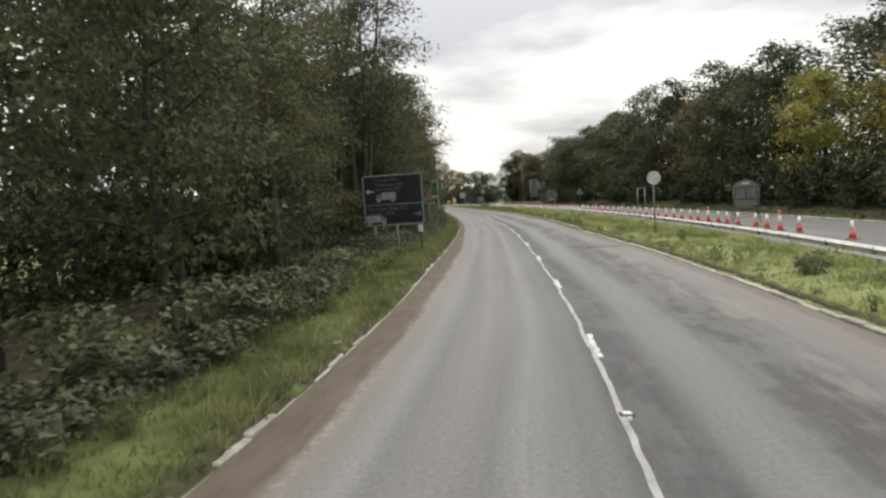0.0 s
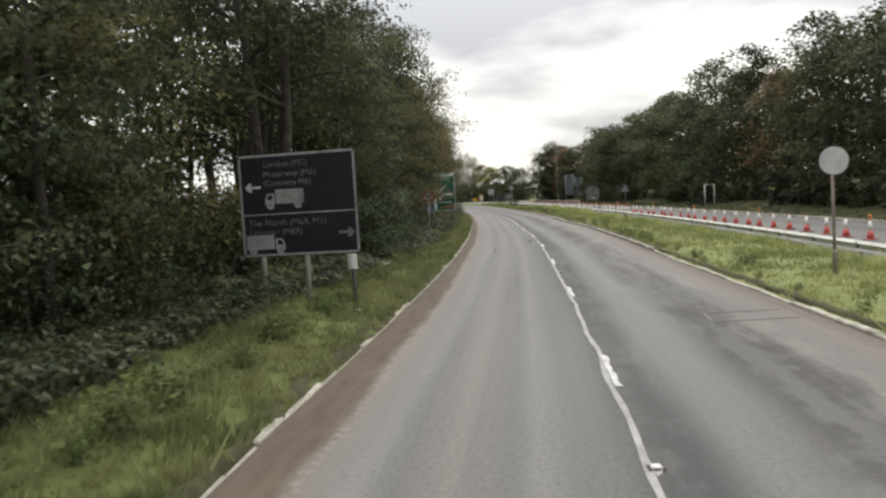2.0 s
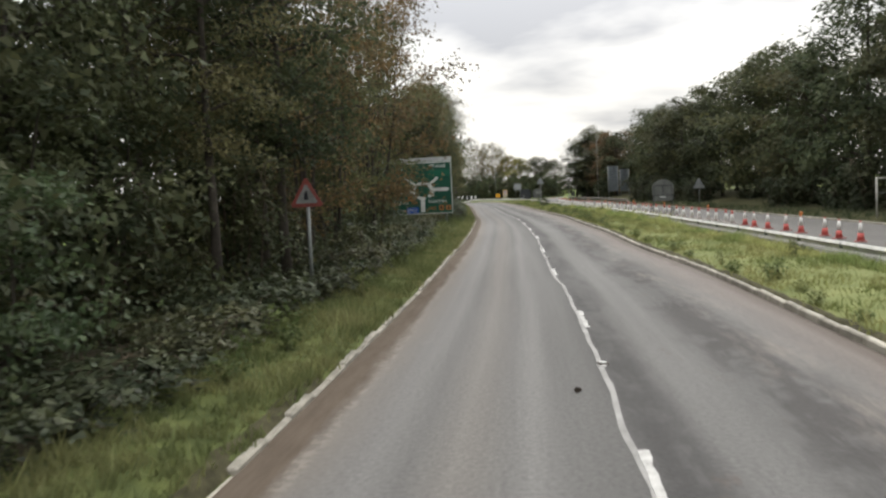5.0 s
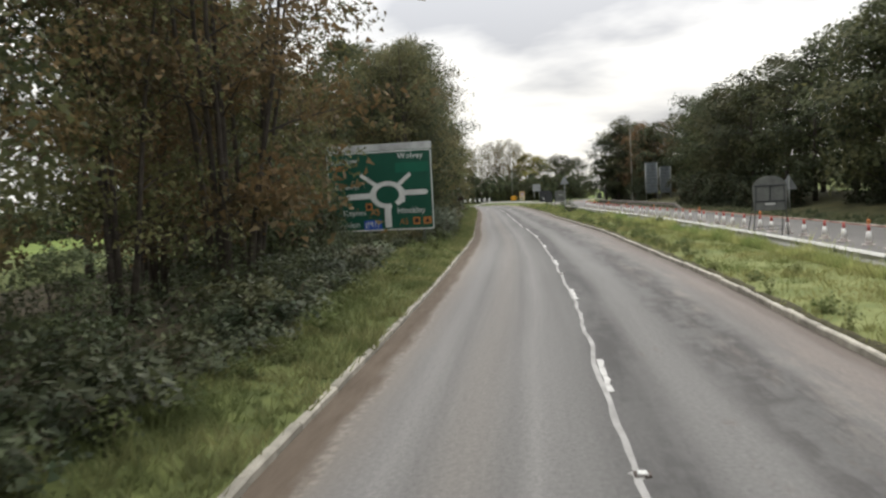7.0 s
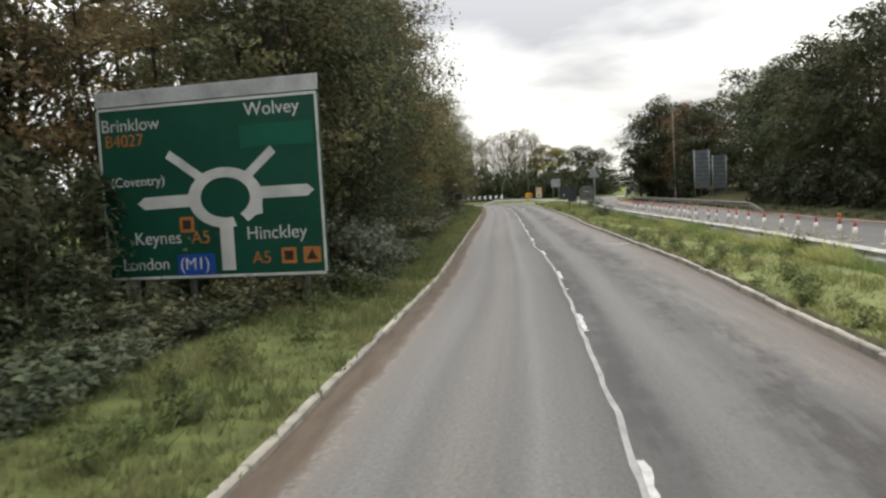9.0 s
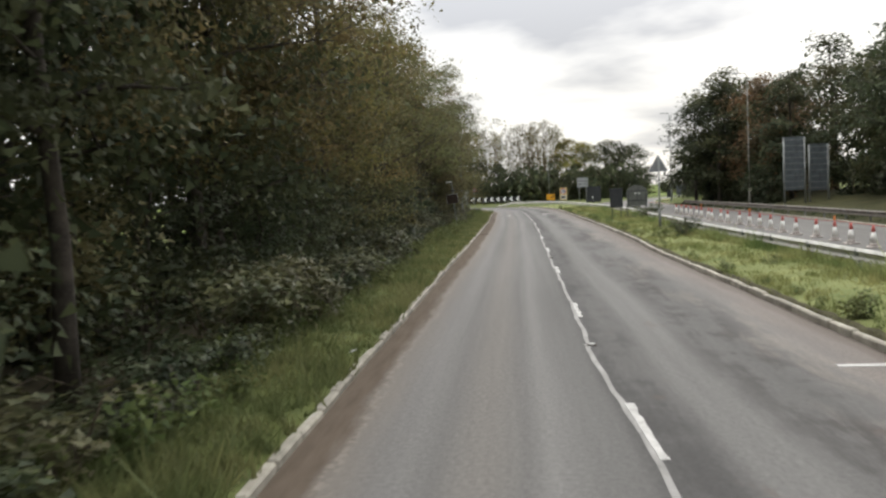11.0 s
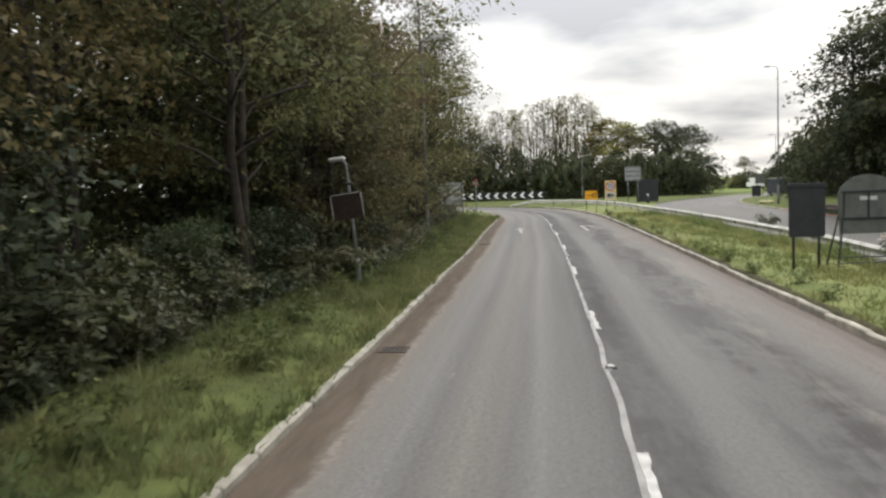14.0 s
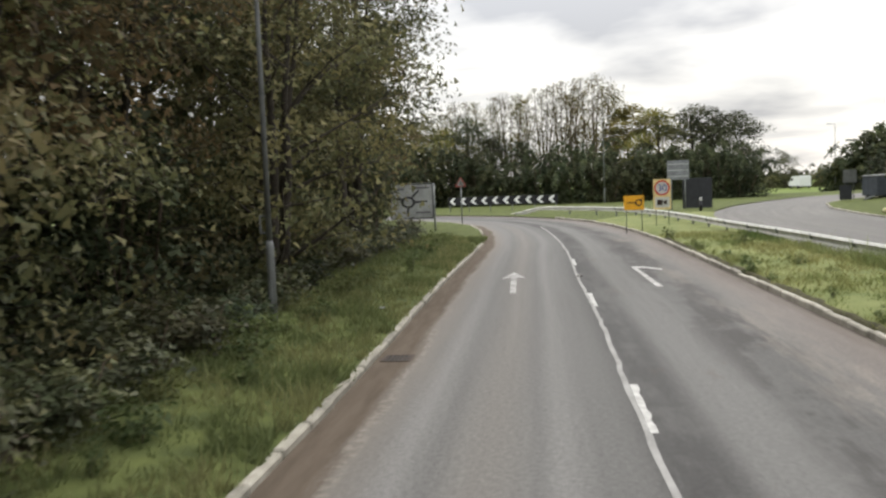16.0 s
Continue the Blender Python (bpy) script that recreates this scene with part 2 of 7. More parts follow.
ASPHALT = asphalt("worn_asphalt", True, 1.0)
ASPHALT_FAR = asphalt("far_asphalt", False, 1.08)
GRASS_SOIL = grainy("verge_turf", (0.050, 0.062, 0.023), (0.118, 0.136, 0.045), 2.2, 0.95, 0, 0.1, 30, 1.0)
RESERVE_TURF = grainy("reserve_turf", (0.105, 0.128, 0.046), (0.200, 0.212, 0.086), 0.8, 0.95, 0, 0.1, 24, 1.0)
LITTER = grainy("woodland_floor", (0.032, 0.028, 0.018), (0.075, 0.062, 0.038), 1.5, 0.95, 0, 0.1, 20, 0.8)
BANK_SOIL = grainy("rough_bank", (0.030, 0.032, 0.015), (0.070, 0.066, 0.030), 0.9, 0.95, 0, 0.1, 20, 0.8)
FIELD = grainy("meadow", (0.090, 0.130, 0.032), (0.155, 0.190, 0.052), 0.2, 0.95, 0, 0.1, 6, 0.4)
KERB = grainy("kerb_concrete", (0.20, 0.186, 0.154), (0.38, 0.354, 0.298), 3.0, 0.85, 0, 0.2, 45, 0.4, vary=0.2)
BARK = grainy("dark_bark", (0.030, 0.026, 0.021), (0.085, 0.072, 0.058), 3.5, 0.9, 0, 0.2, 26, 0.8, local=True)
CANE = grainy("dry_brown_canes", (0.070, 0.052, 0.036), (0.150, 0.118, 0.086), 3.5, 0.85, 0, 0.2, 26, 0.5, local=True)
BARK_PALE = grainy("grey_bark", (0.085, 0.070, 0.052), (0.190, 0.155, 0.115), 3.5, 0.9, 0, 0.2, 26, 0.8, local=True)
LEAF_DARK = leaf_material("dark_green_leaves", (0.050, 0.064, 0.034), (0.091, 0.101, 0.048), 0.36)
LEAF_OLIVE = leaf_material("olive_leaves", (0.082, 0.093, 0.043), (0.147, 0.142, 0.062), 0.38)
LEAF_HEDGE = leaf_material("hedge_maple_leaves", (0.100, 0.106, 0.051), (0.182, 0.164, 0.075), 0.38)
LEAF_RUST = leaf_material("rusty_leaves", (0.108, 0.092, 0.046), (0.195, 0.142, 0.064), 0.38)
LEAF_GOLD = leaf_material("golden_leaves", (0.094, 0.094, 0.042), (0.180, 0.150, 0.060), 0.4)
LEAF_LIME = leaf_material("yellow_green_leaves", (0.140, 0.142, 0.040), (0.270, 0.232, 0.060), 0.4)
LEAF_BRAMBLE = leaf_material("bramble_leaves", (0.036, 0.049, 0.025), (0.073, 0.085, 0.042), 0.25, 1.6, 0.56, 0.18)
LEAF_ELDER = leaf_material("elder_leaves", (0.056, 0.064, 0.030), (0.106, 0.106, 0.048), 0.25, 1.6, 0.55, 0.25)
LEAF_FRESH = leaf_material("fresh_green_leaves", (0.062, 0.092, 0.042), (0.112, 0.142, 0.066), 0.4, 1.6, 0.5, 0.3)
LEAF_WEED = leaf_material("weed_leaves", (0.075, 0.098, 0.036), (0.135, 0.155, 0.058), patch=1.6)
LEAF_GRASS = leaf_material("grass_blades", (0.185, 0.236, 0.084), (0.335, 0.342, 0.142), 0.45, 0.35)
LEAF_LUSH = leaf_material("verge_grass_blades", (0.112, 0.145, 0.057), (0.206, 0.222, 0.098), 0.45, 0.7)
JOINT_PAINT = grainy("worn_joint_line", (0.17, 0.165, 0.157), (0.32, 0.312, 0.298), 1.6, 0.75, 0, 0.3, 30, 0.3)
WHITE_PAINT = grainy("worn_road_paint", (0.28, 0.272, 0.258), (0.52, 0.512, 0.49), 5.0, 0.7, 0, 0.3, 50, 0.3)
GALV = grainy("galvanised_steel", (0.28, 0.29, 0.29), (0.42, 0.43, 0.43), 4.0, 0.5, 0.6, 0.4, 40, 0.1)


# ---- building helpers ----
def mesh_of(name, verts, faces, mat, uvs=None, smooth=False):
    me = bpy.data.meshes.new(name)
    v = np.asarray(verts, dtype=np.float32)
    if isinstance(faces, np.ndarray):
        n, k = faces.shape
        me.vertices.add(len(v))
        me.vertices.foreach_set("co", v.ravel())
        me.loops.add(n * k)
        me.loops.foreach_set("vertex_index", faces.astype(np.int32).ravel())
        me.polygons.add(n)
        me.polygons.foreach_set("loop_start", np.arange(0, n * k, k, dtype=np.int32))
        me.update(calc_edges=True)
    else:
        me.from_pydata(v.tolist(), [], faces)
        me.update()
    if uvs is not None:
        layer = me.uv_layers.new(name="UVMap")
        loops = np.empty(len(me.loops), dtype=np.int32)
        me.loops.foreach_get("vertex_index", loops)
        layer.data.foreach_set("uv", np.asarray(uvs, dtype=np.float32)[loops].ravel())
    if smooth:
        me.polygons.foreach_set("use_smooth", np.ones(len(me.polygons), dtype=bool))
    me.materials.append(mat)
    return me


def hang(ob, parent):
    ob.parent = parent
    return ob


def empty(name, m, label, category, group="", kind=""):
    ob = new(name)
    ob.empty_display_size = 0.2
    ob.matrix_world = m
    return tagged(ob, label, category, group, kind)


class Form:
    """Collects bevelled blocks, tubes, plates and prisms into one mesh."""

    def __init__(self):
        self.bm = bmesh.new()

    def block(self, c, s, bevel=0.0, turn=None):
        r = bmesh.ops.create_cube(self.bm, size=1.0)
        vs = r["verts"]
        for v in vs:
            v.co = Vector((v.co.x * s[0], v.co.y * s[1], v.co.z * s[2]))
        if bevel:
            es = list({e for v in vs for e in v.link_edges})
            out_ = bmesh.ops.bevel(self.bm, geom=es, offset=bevel, segments=1, affect="EDGES")
            vs = list({v for f in out_["faces"] for v in f.verts} | {v for v in vs if v.is_valid})
        m = Matrix.Translation(c) @ (turn if turn else Matrix())
        for v in vs:
            v.co = m @ v.co
        return self

    def tube(self, path, radii, sides=8, cap=True):
        path = [Vector(p) for p in path]
        if not isinstance(radii, (list, tuple)):
            radii = [radii] * len(path)
        rings = []
        for k, p in enumerate(path):
            d = (path[min(k + 1, len(path) - 1)] - path[max(k - 1, 0)]).normalized()
            a = d.cross(Vector((0.31, 0.95, 0.02)) if abs(d.z) > 0.8 else Vector((0, 0, 1))).normalized()
            b = d.cross(a)
            rings.append([self.bm.verts.new(p + (a * math.cos(q) + b * math.sin(q)) * radii[k])
                          for q in (2 * math.pi * i / sides for i in range(sides))])
        for r0, r1 in zip(rings, rings[1:]):
            for i in range(sides):
                self.bm.faces.new((r0[i], r0[(i + 1) % sides], r1[(i + 1) % sides], r1[i]))
        if cap:
            self.bm.faces.new(list(reversed(rings[0])))
            self.bm.faces.new(rings[-1])
        return self

    def prism(self, outline, y0, y1):
        """A plate whose outline lies in x and z, from y0 to y1."""
        a = [self.bm.verts.new((x, y0, z)) for x, z in outline]
        b = [self.bm.verts.new((x, y1, z)) for x, z in outline]
        n = len(outline)
        self.bm.faces.new(a)
        self.bm.faces.new(list(reversed(b)))
        for i in range(n):
            self.bm.faces.new((a[i], b[i], b[(i + 1) % n], a[(i + 1) % n]))
        return self

    def ring(self, c, r0, r1, y0, y1, a0=0.0, a1=360.0, n=32, squash=1.0):
        """A flat ring, or part of one, in x and z."""
        whole = a1 - a0 >= 360
        pts = [radians(a0 + (a1 - a0) * i / n) for i in range(n + (0 if whole else 1))]
        loop = [[self.bm.verts.new((c[0] + r * math.cos(q), y, c[1] + r * squash * math.sin(q))) for r, y in ((r0, y0), (r1, y0), (r1, y1), (r0, y1))] for q in pts]
        m = len(loop)
        for i in range(m if whole else m - 1):
            p, q = loop[i], loop[(i + 1) % m]
            for k in range(4):
                self.bm.faces.new((p[k], p[(k + 1) % 4], q[(k + 1) % 4], q[k]))
        if not whole:
            self.bm.faces.new(loop[0])
            self.bm.faces.new(list(reversed(loop[-1])))
        return self

    def mesh(self, name, mat, smooth=False):
        bmesh.ops.recalc_face_normals(self.bm, faces=self.bm.faces)
        me = bpy.data.meshes.new(name)
        self.bm.to_mesh(me)
        self.bm.free()
        if smooth:
            for p in me.polygons:
                p.use_smooth = True
        me.materials.append(mat)
        return me

    def part(self, name, mat, parent, label="", smooth=False):
        ob = new(name, self.mesh(name, mat, smooth))
        ob.parent = parent
        return tagged(ob, label)

    def thing(self, name, mat, m, label, category, group="", kind="", smooth=False):
        ob = new(name, self.mesh(name, mat, smooth))
        ob.matrix_world = m
        return tagged(ob, label, category, group, kind)


# ---- plan: curves of the road, x as a function of y ----
def poly(c, y, lo, hi):
    q = min(max(y, lo), hi)
    slope = sum(k * c[4 - k] * q ** (k - 1) for k in range(1, 5))
    return sum(c[4 - k] * q ** k for k in range(5)) + slope * (y - q)


def swing(y, knots):
    """Small sideways departures from the smooth curve, between knots (y, metres)."""
    for (a, p), (b, q) in zip(knots, knots[1:]):
        if a <= y <= b:
            f = (y - a) / (b - a)
            return p + (q - p) * f * f * (3 - 2 * f)
    return knots[0][1] if y < knots[0][0] else knots[-1][1]


LEFT_SWING = ((0, 0), (14, 0.07), (32, -0.12), (60, -0.03), (80, -0.04), (103, 0.06), (120, 0.18), (133, -0.02), (145, -0.1), (160, -0.04), (175, 0.03), (186, 0.08), (200, -0.08), (206, -0.08))
LINE_SWING = ((0, 0), (14, 0.05), (33, -0.05), (44, -0.06), (60, 0.04), (70, 0.04), (75, -0.1), (82, -0.07), (92, 0.1), (105, 0.16), (120, 0.18), (126, 0.08), (132, -0.14), (140, -0.15), (147, -0.18), (157, -0.14), (170, 0), (185, 0.09), (192, 0.1), (200, 0), (206, 0))
RIGHT_SWING = ((0, -0.06), (26, 0.14), (46, -0.07), (60, 0.05), (73, 0.15), (84, -0.1), (95, 0.1), (107, 0.06), (120, 0.2), (135, -0.05), (149, -0.2), (158, 0), (166, 0.08), (200, 0.12), (206, 0.1))
RAIL_SWING = ((19, 0), (55, -0.14), (93, -0.1), (101, 0.1), (120, 0.25), (157, -0.45), (171, -0.15), (183, 0.35), (195, 0.25), (206, 0.05))


def left_kerb(y):
    return swing(y, LEFT_SWING) + poly((2.2731e-09, 5.8948e-07, -8.0796e-04, 0.124047, -3.1875), y, 4, 206)


def lane_line(y):
    return swing(y, LINE_SWING) + poly((1.3984e-09, 6.7427e-07, -7.4962e-04, 0.112501, 0.8665), y, 4, 206)


def right_kerb(y):
    return swing(y, RIGHT_SWING) + poly((2.3821e-09, -1.9200e-07, -5.2472e-04, 0.0906446, 5.3380), y, 4, 206)


def barrier_x(y):
    return swing(y, RAIL_SWING) + poly((-1.3805e-08, 8.2467e-06, -2.01686e-03, 0.189135, 7.2267), y, 12, 206)


# how far the grass reaches from the left kerb before the brambles begin
GRASS_WIDTH = ((-10, 1.15), (18, 1.25), (24, 2.0), (38, 2.9), (43, 2.0), (49, 2.0), (52, 1.3), (60, 1.35), (85, 1.35), (92, 1.9), (100, 2.2), (108, 2.6), (112, 2.3), (115, 1.5), (120, 1.1),
               (136, 1.2), (146, 1.35), (152, 2.0), (165, 2.5), (172, 2.4), (175, 1.6), (180, 1.3), (188, 1.9), (196, 2.6), (240, 2.8))


def grass_width(y):
    return swing(y, GRASS_WIDTH)


STATIONS = [float(y) for y in range(-70, 207, 2)]
LEFT_EDGE = [(left_kerb(y), y) for y in STATIONS] + [(-3.1, 212), (-3.75, 217.5), (-4.6, 223), (-5.9, 228.5), (-8.2, 234), (-12.5, 239), (-20, 243.5), (-32, 247), (-60, 250)]
RIGHT_EDGE = [(right_kerb(y), y) for y in STATIONS] + [(4.1, 211), (3.5, 217), (2.6, 223), (1.2, 229.5), (-1.2, 236), (-5.5, 243), (-13, 250), (-28, 256), (-60, 260)]
OPP_NEAR = [(barrier_x(y) + 0.75, y) for y in STATIONS] + [(8.4, 212), (8.3, 222), (8.8, 232), (9.8, 239), (12.6, 249), (16.8, 258.7), (23, 270), (36, 284), (70, 302)]
OPP_FAR = [(barrier_x(y) + 8.6, y) for y in STATIONS] + [(16.6, 212), (16.3, 221), (16.4, 229), (17.2, 238), (19.2, 247), (22.6, 255), (29, 262), (42, 269), (75, 281)]
BARRIER = [(barrier_x(y), y) for y in STATIONS if y >= -30] + [(7.0, 213), (6.3, 220), (5.4, 227), (3.9, 234), (1.4, 239.5), (-1.6, 243), (-4.6, 245.4)]


def ribbon(name, rows, mat, kind="structure", label="", category="", cols=None):
    """A sheet through rows of points: each row is a list of (x, y, z) across, one row for each station. cols: u of each column, if not in metres."""
    w = len(rows[0])
    verts = [p for r in rows for p in r]
    faces = [(i * w + k, i * w + k + 1, (i + 1) * w + k + 1, (i + 1) * w + k) for i in range(len(rows) - 1) for k in range(w - 1)]
    uvs, along = [], 0.0
    for i, r in enumerate(rows):
        if i:
            along += math.dist(r[0][:2], rows[i - 1][0][:2])
        for k, p in enumerate(r):
            uvs.append((cols[k] if cols else math.dist(p[:2], r[0][:2]), along))
    ob = new(name, mesh_of(name, verts, np.array(faces), mat, uvs, True))
    return tagged(ob, label, category, "", kind)


def across(a, b, n, z):
    return [(a[0] + (b[0] - a[0]) * k / n, a[1] + (b[1] - a[1]) * k / n, z) for k in range(n + 1)]


def beside(edge, offsets, heights, rough=0.0, seed=0.0):
    """Rows that follow an edge at the given offsets to its right (negative: left)."""
    rows = []
    given = offsets
    for i, p in enumerate(edge):
        offsets = given(p[1]) if callable(given) else given
        q, r = edge[max(i - 1, 0)], edge[min(i + 1, len(edge) - 1)]
        d = Vector((r[0] - q[0], r[1] - q[1])).normalized()
        n = Vector((d.y, -d.x))
        rows.append([(p[0] + n.x * o, p[1] + n.y * o, h + (rough * noise.noise((p[0] * 0.4 + o * 0.7, p[1] * 0.4, seed)) if abs(o) > 0.3 else 0)) for o, h in zip(offsets, heights)])
    return rows


# ---- ground, carriageways and verges ----
def ground_sheet():
    n = 40
    pts = [-1800 + 3600 * (k / n) for k in range(n + 1)]
    verts = [(x, y + 100, -0.45) for y in pts for x in pts]
    faces = [(j * (n + 1) + i, j * (n + 1) + i + 1, (j + 1) * (n + 1) + i + 1, (j + 1) * (n + 1) + i) for j in range(n) for i in range(n)]
    tagged(new("ground", mesh_of("ground", verts, np.array(faces), FIELD)), "bright green meadow behind the roadside trees", "ground", "", "structure")


ground_sheet()


def road_rows():
    """Rows across the carriageway, and u for each column: 0 at the left kerb, 4 at the joint line, 8 at the right kerb."""
    rows = []
    for a, b in zip(LEFT_EDGE, RIGHT_EDGE):
        f = (lane_line(a[1]) - a[0]) / (b[0] - a[0]) if a[1] <= 206 else 0.47
        rows.append([(a[0] + (b[0] - a[0]) * q, a[1] + (b[1] - a[1]) * q, 0.0) for q in [f * k / 4 for k in range(4)] + [f + (1 - f) * k / 4 for k in range(5)]])
    return rows


ribbon("road", road_rows(), ASPHALT, cols=[float(k) for k in range(9)], label="worn grey asphalt carriageway with muddy edges", category="road")
ribbon("road_opposite", [across(a, b, 6, 0.0) for a, b in zip(OPP_NEAR, OPP_FAR)], ASPHALT_FAR, label="pale asphalt carriageway closed off by cones", category="road")
ribbon("verge_left", beside(LEFT_EDGE, (-34, -20, -12, -7, -4.2, -3.0, -2.0, -1.0, -0.13, -0.04), (-0.40, -0.25, -0.05, 0.12, 0.2, 0.22, 0.2, 0.15, 0.085, -0.01), 0.09), GRASS_SOIL, label="grassy roadside verge", category="verge")
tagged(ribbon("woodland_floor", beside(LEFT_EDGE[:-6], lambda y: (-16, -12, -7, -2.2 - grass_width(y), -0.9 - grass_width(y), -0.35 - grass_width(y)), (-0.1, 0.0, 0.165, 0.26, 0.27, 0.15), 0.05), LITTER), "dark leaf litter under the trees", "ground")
res_rows = []
for a, b in zip(RIGHT_EDGE[:-5], OPP_NEAR[:-5]):
    d = b[0] - a[0]
    res_rows.append([(a[0] + 0.03, a[1], -0.01)] + [(a[0] + 0.13 + (d - 0.13) * k / 6, a[1] + (b[1] - a[1]) * k / 6, (0.085, 0.17, 0.2, 0.2, 0.18, 0.12, 0.02)[k] + (0.07 * noise.noise((a[0] + k, a[1] * 0.35, 4)) if 0 < k < 6 else 0)) for k in range(7)])
ribbon("central_reserve", res_rows, RESERVE_TURF, label="grassy central reserve between the carriageways", category="verge")
LIP = grainy("dark_soil", (0.034, 0.032, 0.018), (0.080, 0.074, 0.040), 5.0, 0.95, 0, 0.1, 25, 1.0)


def soil_lip(name, edge, side, lo, hi, label, profile):
    """A ragged lip of earth along a kerb: profile gives distance behind its face and height."""
    rows = []
    for k in range(int((hi - lo) / 0.3)):
        y = lo + 0.3 * k
        x = edge(y)
        w = 1.0 + 0.7 * noise.noise((side, y * 0.5, 3.0)) + 0.6 * noise.noise((5.0, y * 2.1, side))
        h = 0.03 * noise.noise((2.0, y * 1.6, 6.0 * side))
        rows.append([(x + side * d * (w if q else 1.0), y, z + (h if 0 < q < 3 else 0.0)) for q, (d, z) in enumerate(profile)][::int(side)])
    ribbon(name, rows, LIP, label=label, category="verge")


soil_lip("soil_edge", right_kerb, 1.0, 2.0, 212.0, "dark earth lip along the kerb", ((0.115, 0.06), (0.14, 0.12), (0.22, 0.17), (0.32, 0.08)))
soil_lip("soil_edge_left", left_kerb, -1.0, -2.0, 62.0, "dark earth washed over the buried kerb", ((0.05, 0.0), (0.11, 0.08), (0.24, 0.14), (0.36, 0.07)))
ribbon("island_grass", [across((a[0] + 0.1, a[1]), (b[0] - 0.02, b[1]), 6, 0.06) for a, b in zip(RIGHT_EDGE[-6:], OPP_NEAR[-6:])], GRASS_SOIL, label="grassy island in front of the roundabout", category="verge")
cut = next(k for k, p in enumerate(OPP_FAR) if p[1] > 208)
ribbon("verge_corner", beside(OPP_FAR[cut:], (0.13, 1.2, 2.6, 4.5, 8, 14, 24), (0.085, 0.16, 0.3, 0.5, 0.9, 1.2, -0.4), 0.1), GRASS_SOIL, label="grass corner beside the far junction", category="verge")
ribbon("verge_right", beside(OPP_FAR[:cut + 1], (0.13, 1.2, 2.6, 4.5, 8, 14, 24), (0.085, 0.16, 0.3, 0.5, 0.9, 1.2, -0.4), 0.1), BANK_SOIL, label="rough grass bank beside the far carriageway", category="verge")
# ---- trees and bushes ----
def leaf_cloud(centres, size, rng, aspect=0.55, facing=None, jitter=0.75):
    """One triangle a leaf, each turned more or less towards facing (a direction, or one for each leaf)."""
    n = len(centres)
    nrm = rng.normal(size=(n, 3)) * jitter + (np.array((0, 0, 0.45)) if facing is None else facing)
    nrm /= np.linalg.norm(nrm, axis=1)[:, None] + 1e-9
    t = rng.normal(size=(n, 3))
    t -= nrm * (t * nrm).sum(1)[:, None]
    t /= np.linalg.norm(t, axis=1)[:, None] + 1e-9
    b = np.cross(t, nrm)
    s = size * rng.uniform(0.6, 1.35, size=(n, 1))
    v = np.stack([centres + t * s, centres - t * s * 0.6 + b * s * aspect, centres - t * s * 0.6 - b * s * aspect], 1)
    return v.reshape(-1, 3), np.arange(3 * n).reshape(n, 3)


def limb_path(start, az, rise, length, rng, droop=0.0, steps=4):
    p, path = Vector(start), [Vector(start)]
    for k in range(steps):
        d = Vector((math.cos(az) * math.cos(rise), math.sin(az) * math.cos(rise), math.sin(rise)))
        p = p + d * (length / steps)
        path.append(p.copy())
        az += rng.uniform(-0.3, 0.3)
        rise += rng.uniform(-0.2, 0.2) - droop
    return path


